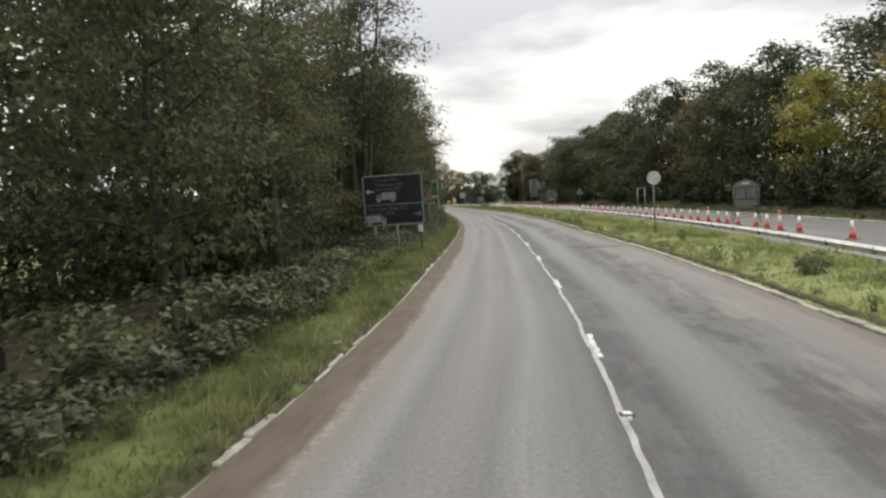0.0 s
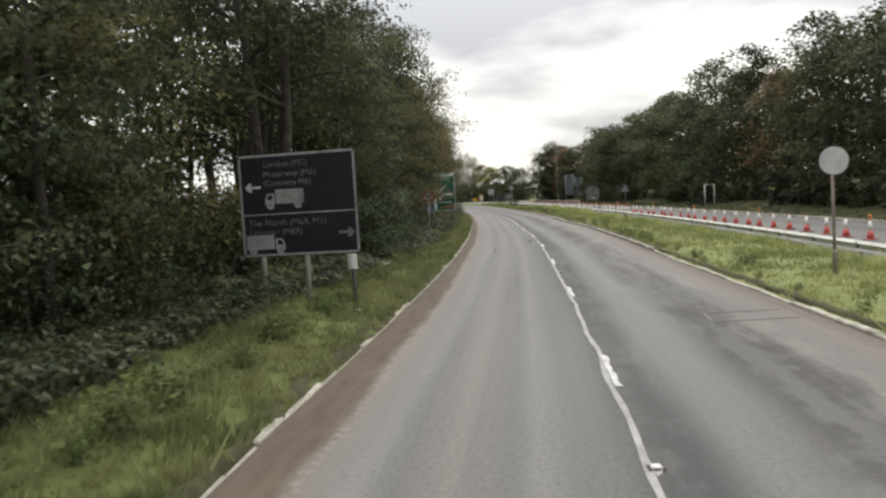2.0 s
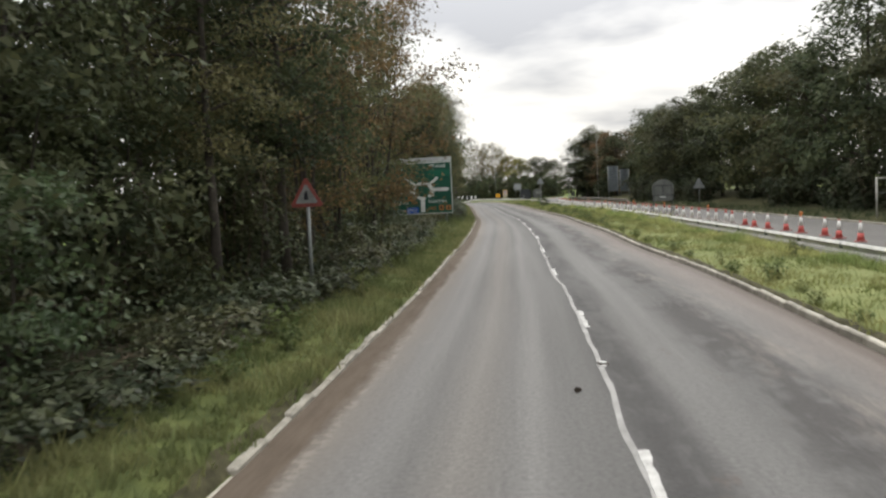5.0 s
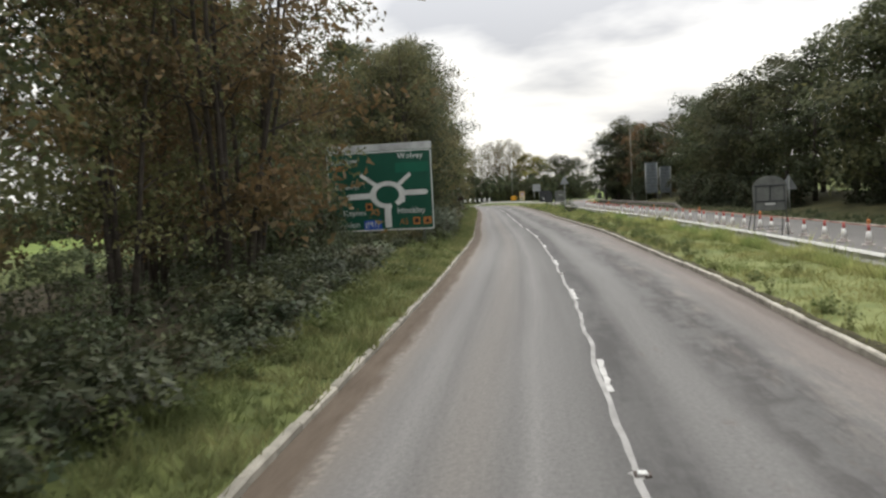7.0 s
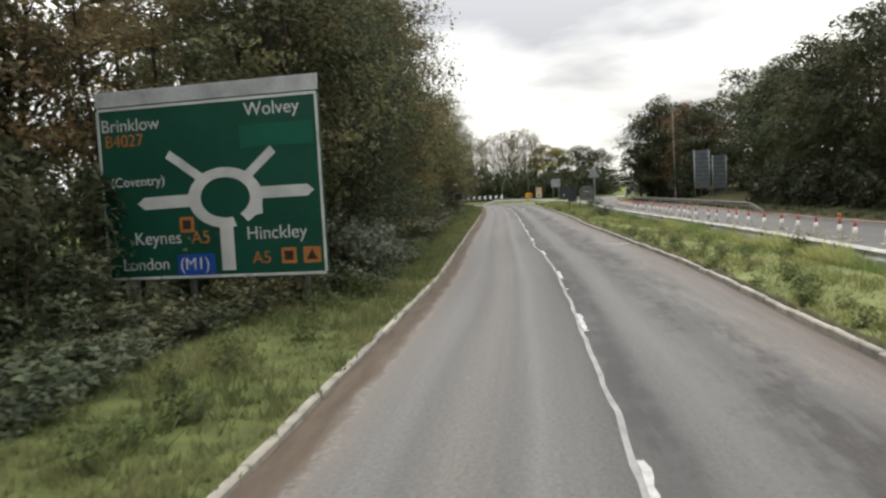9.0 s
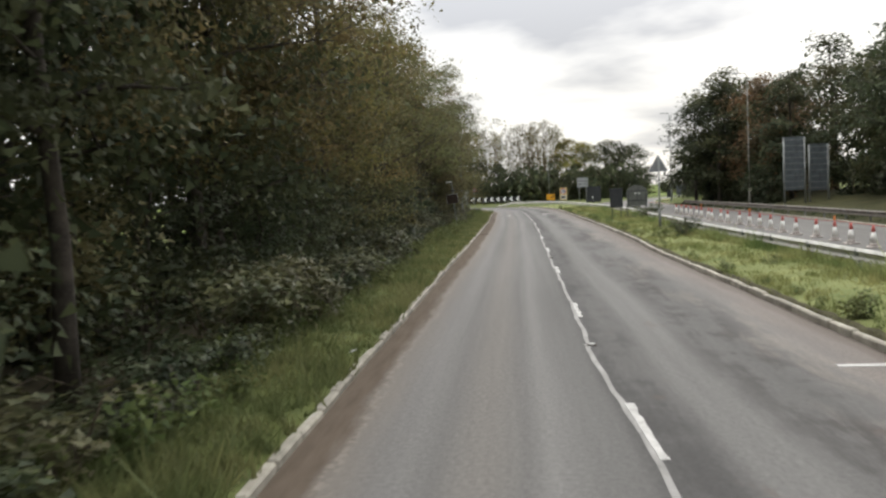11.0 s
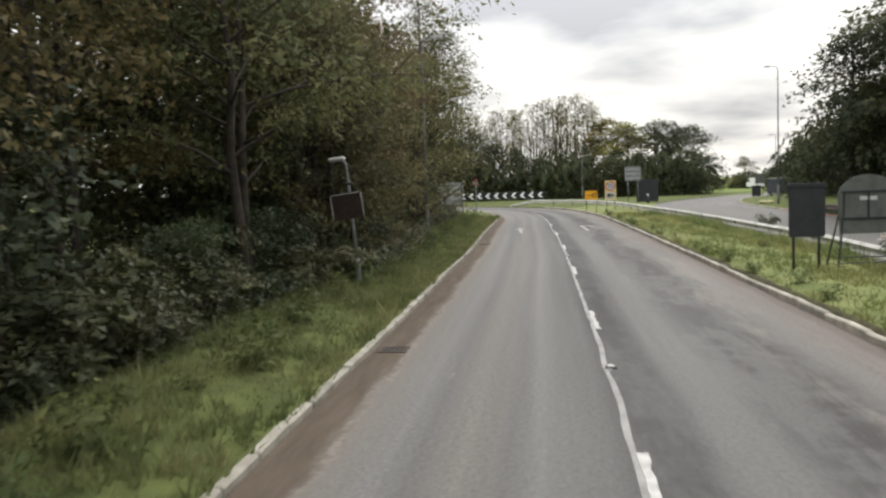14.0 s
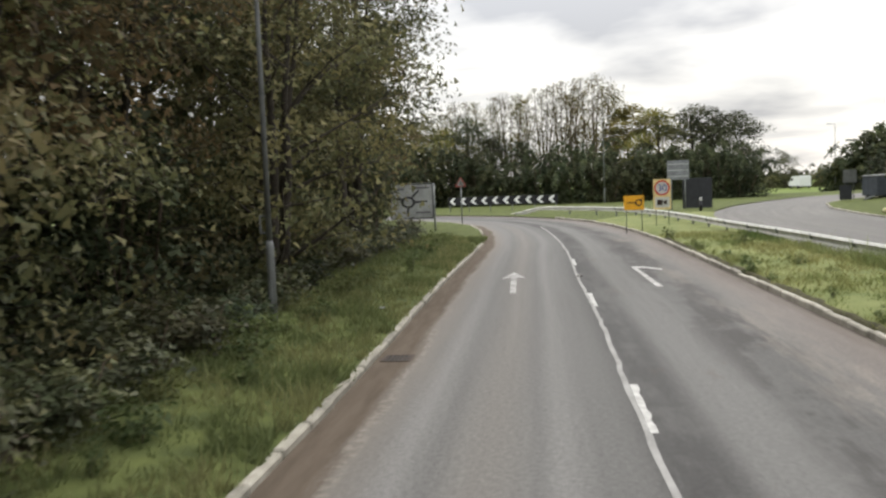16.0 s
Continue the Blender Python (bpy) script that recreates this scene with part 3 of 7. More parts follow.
def tree_meshes(name, seed, height, radius, bare, leaves, size, leaf, bark=None, stems=1, limbs=20, droop=0.05, spread=0.5, thick=0.13, twigs=3, low=0.5, jitter=0.75):
    """Trunk mesh and crown mesh. bare: height of the lowest limbs; low: how far the lowest limbs reach of the full radius."""
    rng = np.random.default_rng(seed)
    form, ends = Form(), []
    for s in range(stems):
        az0 = rng.uniform(0, 6.28)
        lean = 0.0 if stems == 1 else rng.uniform(0.06, 0.17)
        path = []
        for k in range(7):
            f = k / 6
            path.append(Vector((math.cos(az0) * lean * height * f + rng.normal() * 0.12 * f * (k > 0) + (0.22 * math.cos(az0) if stems > 1 else 0),
                                math.sin(az0) * lean * height * f + rng.normal() * 0.12 * f * (k > 0) + (0.22 * math.sin(az0) if stems > 1 else 0), height * 0.93 * f - 0.15 * (k == 0))))
        form.tube(path, [thick * (1.25 if k == 0 else 1.0) * (1 - 0.86 * k / 6) for k in range(7)], 7)
        for i in range(limbs // stems):
            f = (i + rng.uniform(0, 1)) / (limbs // stems)
            z = bare + (height * 0.9 - bare) * f
            q = z / (height * 0.93) * 6
            k = min(int(q), 5)
            start = path[k].lerp(path[k + 1], q - k)
            reach = radius * (low + (1 - low) * math.sin(min(1.0, f * 1.9) * math.pi / 2)) * (1.0 if f < 0.55 else max(0.22, 1 - (f - 0.55) * 1.75)) * rng.uniform(0.7, 1.15)
            az = i * 2.4 + rng.uniform(-0.5, 0.5) + s
            lp = limb_path(start, az, rng.uniform(0.15, 0.6) + f * 0.5, reach, rng, droop)
            r0 = thick * 0.42 * (1 - 0.6 * f)
            form.tube(lp, [r0, r0 * 0.75, r0 * 0.5, r0 * 0.32, r0 * 0.15], 4, False)
            ends += [(lp[2], 0.8, az), (lp[3], 1.0, az), (lp[4], 0.9, az)]
            for t in range(twigs):
                k2 = 1 + t % 3
                ta = az + rng.choice((-1, 1)) * rng.uniform(0.5, 1.2)
                tw = limb_path(lp[k2], ta, rng.uniform(0.0, 0.8), reach * rng.uniform(0.3, 0.55), rng, droop, 3)
                form.tube(tw, [r0 * 0.38, r0 * 0.28, r0 * 0.18, r0 * 0.08], 3, False)
                ends += [(tw[2], 0.8, ta), (tw[3], 0.9, ta)]
        ends.append((path[-1], 0.8, 0.0))
    trunk = form.mesh(name + "_trunk", bark or BARK, True)
    c = np.array([tuple(p) for p, _, _ in ends])
    w = np.array([q for _, q, _ in ends])
    # leaves sit in flat drooping sprays round the ends of limbs and twigs, and look up and out of the crown
    out_dir = np.array([(math.cos(a), math.sin(a), 0.0) for _, _, a in ends])
    side_dir = np.stack([-out_dir[:, 1], out_dir[:, 0], np.zeros(len(c))], 1)
    w = w * rng.uniform(0.25, 1.75, len(c))
    pick = rng.choice(len(c), size=leaves, p=w / w.sum())
    o = np.clip(rng.normal(size=(leaves, 3)), -1.9, 1.9) * spread * np.array((0.95, 0.8, 0.3))
    off = out_dir[pick] * o[:, :1] + side_dir[pick] * o[:, 1:2]
    off[:, 2] += o[:, 2] - 0.22 * (o[:, 0] ** 2 + o[:, 1] ** 2) / spread
    middle = np.array((0, 0, height * 0.45))
    away = (c - middle) / np.array((radius, radius, height * 0.5))
    away /= np.linalg.norm(away, axis=1)[:, None] + 1e-9
    v, f = leaf_cloud(c[pick] + off, size, rng, facing=away[pick] * 0.9 + np.array((0, 0, 0.7)), jitter=jitter)
    v[:, 2] = np.maximum(v[:, 2], 0.05)
    return trunk, mesh_of(name + "_crown", v, f, leaf)


def bush_mesh(name, seed, radius, height, leaves, size, leaf, fill=0.4):
    """Arching canes with leaves along them over a looser heart, so that the outline is ragged."""
    rng = np.random.default_rng(seed)
    n_fill = int(leaves * fill)
    d = rng.normal(size=(n_fill, 3))
    d /= np.linalg.norm(d, axis=1)[:, None]
    r = rng.uniform(0.35, 0.95, (n_fill, 1))
    lump = 1 + 0.3 * np.sin(d[:, :1] * 5.1 + seed) * np.cos(d[:, 1:2] * 4.3 + seed * 2)
    heart = d * r * lump * np.array((radius * 0.72, radius * 0.72, height * 0.68))
    heart[:, 2] = np.abs(heart[:, 2])
    canes = 30
    n = leaves - n_fill
    which = rng.integers(0, canes, n)
    az = rng.uniform(0, 2 * np.pi, canes)
    root = rng.uniform(0, 0.45, canes) * radius
    reach = rng.uniform(0.45, 1.0, canes) * radius
    peak = rng.uniform(0.5, 1.05, canes) * height
    bend = rng.normal(size=canes) * 0.5
    t = rng.uniform(0.12, 1.0, n) ** 0.8
    a = az[which] + bend[which] * t
    q = root[which] + reach[which] * t * 0.8
    arch = np.column_stack([np.cos(a) * q, np.sin(a) * q, peak[which] * np.sin(np.pi * (0.12 + 0.62 * t))])
    arch += rng.normal(size=(n, 3)) * 0.075 * min(height, 2.0) ** 0.5
    pts = np.concatenate([heart, arch])
    pts[:, 2] = np.maximum(pts[:, 2], 0.03)
    up = pts / np.array((radius, radius, height))
    up /= np.linalg.norm(up, axis=1)[:, None] + 1e-9
    canes_at = []
    for k in range(0, canes, 2):
        path = []
        for q in (0.0, 0.35, 0.7, 1.0):
            a_ = az[k] + bend[k] * q
            r_ = root[k] + reach[k] * q * 0.8
            path.append((math.cos(a_) * r_, math.sin(a_) * r_, peak[k] * math.sin(math.pi * (0.12 + 0.62 * q)) * (1.0 if q else 0.0)))
        canes_at.append(path)
    return leaf_cloud(pts, size, rng, facing=up * 0.7 + np.array((0, 0, 0.8))), canes_at


def make_bush(name, seed, radius, height, leaves, size, leaf, label, single=False):
    (v, f), canes = bush_mesh(name, seed, radius, height, leaves, size, leaf)
    v[:, 2] = np.maximum(v[:, 2], -0.05)
    stem = Form()
    for k, path in enumerate(canes[:1] if single else canes):
        r = 0.006 + 0.004 * height * (1 + k % 2)
        stem.tube(path, [r, r * 0.9, r * 0.7, r * 0.3], 3, False)
    return (stem.mesh(name + "_stem", CANE, True), mesh_of(name, v, f, leaf)), label


def shrub(name, meshes, m, label, category, group):
    ob = plant(name, meshes, m, label, category, group, ("stem", "foliage"))
    if len(meshes[0].vertices) > 12:
        tagged(ob.children[0], kind="stuff")
    return ob


def plant(name, meshes, m, label, category, group, parts=("trunk", "crown")):
    ob = empty(name, m, label, category, group)
    for pn, me in zip(parts, meshes):
        hang(new(pn, me), ob)
    return ob


def spot(x, y, z, turn, s, sz=None):
    return Matrix.Translation((x, y, z)) @ Matrix.Rotation(turn, 4, "Z") @ Matrix.Diagonal((s, s, sz or s, 1))


rnd = random.Random(11)
NEAR_TREES = [
    (tree_meshes("hazel", 1, 10.5, 3.3, 2.3, 10000, 0.0835, LEAF_OLIVE, stems=3, limbs=30, low=0.7), "bushy multi-stemmed tree with olive autumn leaves"),
    (tree_meshes("ash", 2, 13.0, 3.3, 3.0, 10000, 0.0835, LEAF_DARK, limbs=28), "tall roadside tree with dark green leaves"),
    (tree_meshes("maple", 3, 11.5, 3.5, 2.6, 10000, 0.0835, LEAF_RUST, stems=2, limbs=28, low=0.65), "roadside tree with rusty brown autumn leaves"),
    (tree_meshes("holly", 4, 9.0, 2.9, 1.2, 9600, 0.0845, LEAF_DARK, limbs=30, low=0.85), "dense dark evergreen tree"),
    (tree_meshes("birch", 5, 14.0, 2.8, 3.4, 12500, 0.066, LEAF_OLIVE, limbs=28, droop=0.22), "slender birch with drooping twigs"),
    (tree_meshes("sycamore", 6, 12.5, 3.4, 2.6, 12500, 0.075, LEAF_GOLD, limbs=26), "roadside tree turning yellow and gold"),
]
BUSHY = (tree_meshes("field_maple", 10, 9.0, 3.3, 0.6, 9800, 0.0865, LEAF_HEDGE, stems=3, limbs=36, low=0.95, droop=0.1), "bushy tree in olive leaf down to the brambles")
BACK_TREES = [
    (tree_meshes("back_ash", 21, 13.5, 3.6, 3.6, 3200, 0.185, LEAF_DARK, limbs=15, twigs=1), "dark woodland tree behind the roadside row"),
    (tree_meshes("back_oak", 22, 12.0, 3.8, 3.0, 3200, 0.185, LEAF_OLIVE, stems=2, limbs=16, twigs=1), "olive woodland tree behind the roadside row"),
]
# thin many-stemmed trees where the wood opens on the field
OPEN_TREES = [
    (tree_meshes("alder", 7, 11.5, 3.0, 1.5, 9000, 0.084, LEAF_OLIVE, stems=4, limbs=36, low=0.6, thick=0.085), "thin many-stemmed tree with sparse olive leaves"),
    (tree_meshes("rowan", 8, 10.0, 2.8, 1.3, 9000, 0.084, LEAF_RUST, stems=5, limbs=35, low=0.6, thick=0.07), "slender many-stemmed tree with sparse brown leaves"),
]
TALL_TREE = (tree_meshes("tall_ash", 9, 13.5, 3.7, 4.2, 10500, 0.094, LEAF_DARK, stems=3, limbs=30, low=0.75, thick=0.17), "tall leaning tree with three bare dark stems")
# stretches where the wood opens and light comes through between the trunks
OPEN = ((75, 99),)
THIN = ((6, 16),)


def is_open(y):
    return any(a < y < b for a, b in OPEN)


def is_thin(y):
    return any(a < y < b for a, b in OPEN + THIN)


# row at the edge of the left verge: which tree stands where, by distance along the road
ORDER = (1, 0, 3, 2, 0, 1, 3, 2, 4, 3, 1, 0, 1, 3, 4, 0, 2, 0, 1, 3, 2, 1, 3, 0, 1, 2, 0, 3, 0, 3, 1, 5, 0, 3, 2, 1, 3, 0, 4, 3, 2, 0, 1, 3, 5, 0)
y = 3.0
k = 3
while y < 222:
    n = ORDER[k % len(ORDER)]
    if is_thin(y) and n in (0, 3):
        n = 1 if n == 0 else 4
    if y < 40 and n == 2:
        n = 1
    if 184 < y < 193:
        n = 2
    elif 148 < y < 171:
        n = (0, 5, 2)[k % 3]
    elif 171 < y < 184:
        n = k % 2
    elif 131 < y < 147:
        n = 5
    elif 55 < y < 74:
        n = 1
    me, label = OPEN_TREES[k % 2] if is_open(y) else TALL_TREE if 44 < y < 55 else BUSHY if 174 < y < 184 or 193 < y < 206 else NEAR_TREES[n]
    back = 0.6 if 184 < y < 194 else 2.8 if 93 < y < 114 else 1.5 if 82 < y < 94 else 1.2 if 26 < y < 41 else 2.2 if y > 197 else 1.6 if 165 < y < 176 else -1.1 if 115 < y < 127 else -0.6 if 126 < y < 132 or 176 < y < 198 else 0.0
    x = left_kerb(min(y, 214)) - rnd.uniform(4.2, 5.6) - back
    if not (35 < y < 40 or 100.5 < y < 116 or 45 < y < 51):
        plant("tree", me, spot(x, y, 0.1, rnd.uniform(0, 6.28), rnd.uniform(0.88, 1.12) * (0.9 if 54 < y < 62 else 0.98 if 62 <= y < 74 or 114 < y < 129 else 1.12 if 129 <= y < 165 else 1.0)), label, "tree", "roadside trees")
    y += rnd.uniform(3.9, 5.6) * (0.9 if is_open(y) else 1.0)
    k += 1
y = 5.0
while y < 232:
    me, label = (OPEN_TREES if is_open(y) else BACK_TREES)[rnd.randrange(2)]
    x = left_kerb(min(y, 214)) - rnd.uniform(8.2, 10.5) - (2 if 90 < y < 116 else 0)
    if not 51 < y < 64.5:
        plant("tree", me, spot(x, y, 0.0, rnd.uniform(0, 6.28), rnd.uniform(0.9, 1.15) * (0.82 if 117 < y < 130 else 1.0)), label, "tree", "woodland trees")
    y += rnd.uniform(4.8, 6.5) * (1.9 if is_open(y) else 1.8 if is_thin(y) else 1.0)
# third row, closing the wood behind
DEEP_TREE = (tree_meshes("deep_ash", 23, 12.5, 3.8, 2.0, 2300, 0.23, LEAF_DARK, limbs=12, twigs=1, spread=0.8), "dark tree deep inside the wood")
y = 8.0
while y < 200:
    if not 48 < y < 108:
        plant("tree", DEEP_TREE[0], spot(left_kerb(y) - rnd.uniform(12.5, 15), y, -0.2, rnd.uniform(0, 6.28), rnd.uniform(0.9, 1.1)), DEEP_TREE[1], "tree", "woodland trees")
    y += rnd.uniform(5.0, 7.0)
for x, y, s in ((-10.2, 40.5, 1.0), (-10.8, 45.5, 0.95), (-11.4, 50.0, 0.9)):
    plant("tree", BACK_TREES[0][0], spot(x, y, -0.1, rnd.uniform(0, 6.28), s), BACK_TREES[0][1], "tree", "woodland trees")
for x, y in ((-11.0, 160.5), (-9.4, 186.5), (-9.8, 191.5), (-9.4, 197)):
    plant("tree", DEEP_TREE[0], spot(x, y, -0.1, rnd.uniform(0, 6.28), 1.05), DEEP_TREE[1], "tree", "woodland trees")
for x, y, s in ((-7.6, 56.2, 1.0), (-8.6, 60.4, 0.92), (-6.0, 46.6, 1.1), (-6.6, 51.2, 1.05)):
    plant("tree", TALL_TREE[0], spot(x, y, 0.0, rnd.uniform(0, 6.28), s), TALL_TREE[1], "tree", "woodland trees")

BRAMBLES = [
    make_bush("bramble", 31, 1.5, 1.05, 1450, 0.093, LEAF_BRAMBLE, "low dark green bramble thicket on the verge"),
    make_bush("dogwood", 32, 1.6, 1.9, 1900, 0.094, LEAF_BRAMBLE, "leafy dark shrub at the edge of the trees"),
    make_bush("hawthorn", 33, 1.6, 3.2, 2900, 0.095, LEAF_DARK, "tall dark green hawthorn shrub"),
    make_bush("elder", 34, 1.4, 1.6, 1550, 0.097, LEAF_ELDER, "olive green shrub beside the verge"),
]


def thicket(name, spots, label, kinds=None, mat=None, every=1):
    """Many alike plants that nobody could count, as one mesh."""
    verts, base = [], {}
    for n, m in spots:
        if n not in base:
            me = (kinds or BRAMBLES)[n][0][1]
            co = np.empty(3 * len(me.vertices), dtype=np.float32)
            me.vertices.foreach_get("co", co)
            base[n] = co.reshape(-1, 9)[::every].reshape(-1, 3)
        a = np.array(m)
        verts.append(base[n] @ a[:3, :3].T + a[:3, 3])
    v = np.concatenate(verts)
    ob = new(name, mesh_of(name, v, np.arange(len(v)).reshape(-1, 3), mat or LEAF_BRAMBLE))
    tagged(ob, label, "undergrowth", "", "stuff")


UNDER = []
y = 3.0
while y < 216:
    n = rnd.choice((0, 0, 0, 3))
    cr, label = BRAMBLES[3 if y > 150 and int(y) % 2 else n]
    size = rnd.uniform(0.6, 0.95)
    if 46.8 < y < 51.5:
        y += 0.8
        continue
    x = left_kerb(min(y, 214)) - grass_width(y) - 1.0 * size - rnd.uniform(0.0, 0.35)
    shrub("bush", cr, spot(x, y, 0.14, rnd.uniform(0, 6.28), size, size * rnd.uniform(0.55, 0.95)), label, "bush", "verge bushes")
    y += rnd.uniform(1.1, 1.8)
y = 4.0
while y < 216:
    size = rnd.uniform(0.75, 1.05) * (0.7 if 29 < y < 42 or 98 < y < 116 or 166 < y < 178 else 1.0)
    if y > 24 and not 45.5 < y < 51.5:
        UNDER.append((rnd.choice((0, 0, 1, 3)), spot(left_kerb(min(y, 214)) - grass_width(y) - rnd.uniform(2.3, 3.0), y, 0.16, rnd.uniform(0, 6.28), size)))
    y += rnd.uniform(2.2, 3.2)
y = -4.0
while y < 218:
    cr, label = BRAMBLES[rnd.choice((1, 2, 2, 3))]
    if y > 27 and not is_thin(y) and not 30 < y < 40 and not 97 < y < 113 and not 45 < y < 51:
        x = left_kerb(min(y, 214)) - rnd.uniform(4.4, 5.8)
        shrub("bush", cr, spot(x, y, 0.1, rnd.uniform(0, 6.28), rnd.uniform(0.85, 1.2)), label, "bush", "woodland shrubs")
    elif y > 27 and not is_open(y) and not 45 < y < 51:
        shrub("bush", cr, spot(left_kerb(y) - 7.2, y, 0.1, rnd.uniform(0, 6.28), rnd.uniform(0.9, 1.2)), label, "bush", "woodland shrubs")
    y += rnd.uniform(2.8, 4.2)
# low brambles over the floor of the open stretch
for y in range(75, 101, 2):
    for off in (3.9, 5.9, 8.6):
        UNDER.append((rnd.choice((0, 0, 1, 3)), spot(left_kerb(y) - off - rnd.uniform(-0.7, 0.7), y + rnd.uniform(-0.8, 0.8), 0.0, rnd.uniform(0, 6.28), rnd.uniform(0.7, 1.0) * (0.8 if off > 6 else 0.72))))
for y in range(42, 67, 3):
    for off in (4.3, 6.4, 9.2):
        if not (off < 6 and 47 < y < 52):
            UNDER.append((rnd.choice((0, 0, 1, 3)), spot(left_kerb(y) - off - rnd.uniform(-0.6, 0.6), y + rnd.uniform(-0.8, 0.8), 0.0, rnd.uniform(0, 6.28), rnd.uniform(0.75, 1.05))))
shrub("bush", BRAMBLES[0][0], spot(-2.9, 46.9, 0.1, 1.0, 0.55), BRAMBLES[0][1], "bush", "woodland brambles")
shrub("bush", BRAMBLES[0][0], spot(-1.75, 48.0, 0.1, 0.4, 0.36), BRAMBLES[0][1], "bush", "woodland brambles")
shrub("bush", BRAMBLES[0][0], spot(-3.0, 50.6, 0.1, 0.4, 0.4), BRAMBLES[0][1], "bush", "woodland brambles")
shrub("bush", BRAMBLES[0][0], spot(-2.0, 47.4, 0.1, 2.2, 0.42), BRAMBLES[0][1], "bush", "woodland brambles")
for x, y in ((-4.4, 52.6), (-3.5, 52.9), (-2.7, 52.4), (-2.1, 52.9), (-3.2, 54.2), (-4.4, 54.4), (-5.2, 52.0)):
    UNDER.append((0, spot(x, y, 0.05, rnd.uniform(0, 6.28), rnd.uniform(0.55, 0.7))))
for k in range(7):
    UNDER.append((0, spot(left_kerb(92 + 1.4 * k) - 2.8, 92 + 1.4 * k, 0.1, rnd.uniform(0, 6.28), rnd.uniform(0.45, 0.6))))
for k in range(6):
    UNDER.append((1, spot(-4.6 + 1.05 * k, 115.6 - 0.13 * k, 0.1, rnd.uniform(0, 6.28), rnd.uniform(0.5, 0.62))))
# low growth behind the verge where tall shrubs leave the signs free
for y in [29 + 1.7 * k for k in range(7)] + [95 + 1.5 * k for k in range(12)] + [161 + 1.7 * k for k in range(22)]:
    for off in (3.4, 4.6, 6.2):
        UNDER.append((0, spot(left_kerb(y) - off - rnd.uniform(-0.4, 0.4), y, 0.08, rnd.uniform(0, 6.28), rnd.uniform(0.5, 0.62) if off < 5 else rnd.uniform(0.6, 0.8))))
SAPLINGS = [
    (tree_meshes("sapling", 91, 4.6, 1.9, 0.35, 2700, 0.09, LEAF_DARK, twigs=1, stems=4, limbs=20, spread=0.42, thick=0.05, low=0.8, droop=0.1), "leafy dark sapling under the trees"),
    (tree_meshes("hazel_sapling", 92, 4.0, 2.0, 0.3, 2700, 0.09, LEAF_BRAMBLE, twigs=1, stems=4, limbs=20, spread=0.42, thick=0.05, low=0.9, droop=0.12), "leafy hazel sapling at the wood's edge"),
    (tree_meshes("elder_sapling", 93, 3.4, 1.8, 0.3, 2700, 0.088, LEAF_OLIVE, twigs=1, stems=4, limbs=20, spread=0.4, thick=0.05, low=0.9, droop=0.12), "straggly olive sapling at the wood's edge"),
]
y = -5.0
while y < 216:
    me, label = SAPLINGS[rnd.choice((0, 0, 1, 1, 2))]
    off = rnd.uniform(4.2, 5.6) + (1.8 if 28 < y < 40 else 2.6 if 96 < y < 114 else 1.5 if y > 183 else 2.2 if 166 < y < 178 else 0)
    if y > 26 and not is_open(y) and not 44.5 < y < 50.5 and not 103 < y < 114:
        plant("tree", me, spot(left_kerb(y) - off, y, 0.1, rnd.uniform(0, 6.28), rnd.uniform(0.7, 1.1)), label, "sapling", "saplings")
    y += rnd.uniform(2.0, 3.0) * (2.2 if is_thin(y) else 1.0)
y = 4.0
HEDGE = []
while y < 226:
    if not is_open(y):
        HEDGE.append((2, spot(left_kerb(min(y, 214)) - rnd.uniform(10.5, 13), y, -0.1, rnd.uniform(0, 6.28), rnd.uniform(1.1, 1.5), rnd.uniform(0.85, 1.2) * (0.85 if is_thin(y) or 52 < y < 66 else 1.0))))
    y += rnd.uniform(3.0, 4.2)
for k in range(12):
    HEDGE.append((2, spot(left_kerb(2.5 * k) - rnd.uniform(8.0, 9.5), 2.5 * k, 0.0, rnd.uniform(0, 6.28), 1.2, 0.95)))
thicket("field_side_hedge", [(2, spot(left_kerb(22 + 2.6 * k) - rnd.uniform(9.0, 10.8), 22 + 2.6 * k, 0.0, rnd.uniform(0, 6.28), 1.15, 1.05)) for k in range(14)], "dark hedge along the edge of the field", mat=LEAF_DARK)
for y in range(15, 30, 2):
    for off in (3.6, 5.4, 8.2):
        UNDER.append((0, spot(left_kerb(y) - off - rnd.uniform(-0.4, 0.4), y + rnd.uniform(-0.6, 0.6), -0.02, rnd.uniform(0, 6.28), rnd.uniform(0.6, 0.8), rnd.uniform(0.2, 0.36))))
thicket("hedge", HEDGE, "dense dark hedge behind the roadside trees", mat=LEAF_DARK, every=3)
for x, y, s, n in ((-4.4, 101.8, 1.1, 0), (-6.0, 105.6, 1.15, 1), (-7.0, 109.5, 1.2, 0), (-8.0, 106.5, 1.2, 2), (-7.2, 112.8, 1.1, 1)):
    plant("tree", SAPLINGS[n][0], spot(x, y, 0.1, rnd.uniform(0, 6.28), s), SAPLINGS[n][1], "sapling", "saplings")
thicket("bramble_undergrowth", UNDER, "tangled dark bramble undergrowth on the woodland floor", every=4)
FRESH = (tree_meshes("green_elder", 94, 4.0, 1.9, 0.3, 3600, 0.082, LEAF_FRESH, twigs=1, stems=4, limbs=20, spread=0.42, thick=0.05, low=0.9, droop=0.12), "fresh green elder at the edge of the wood")
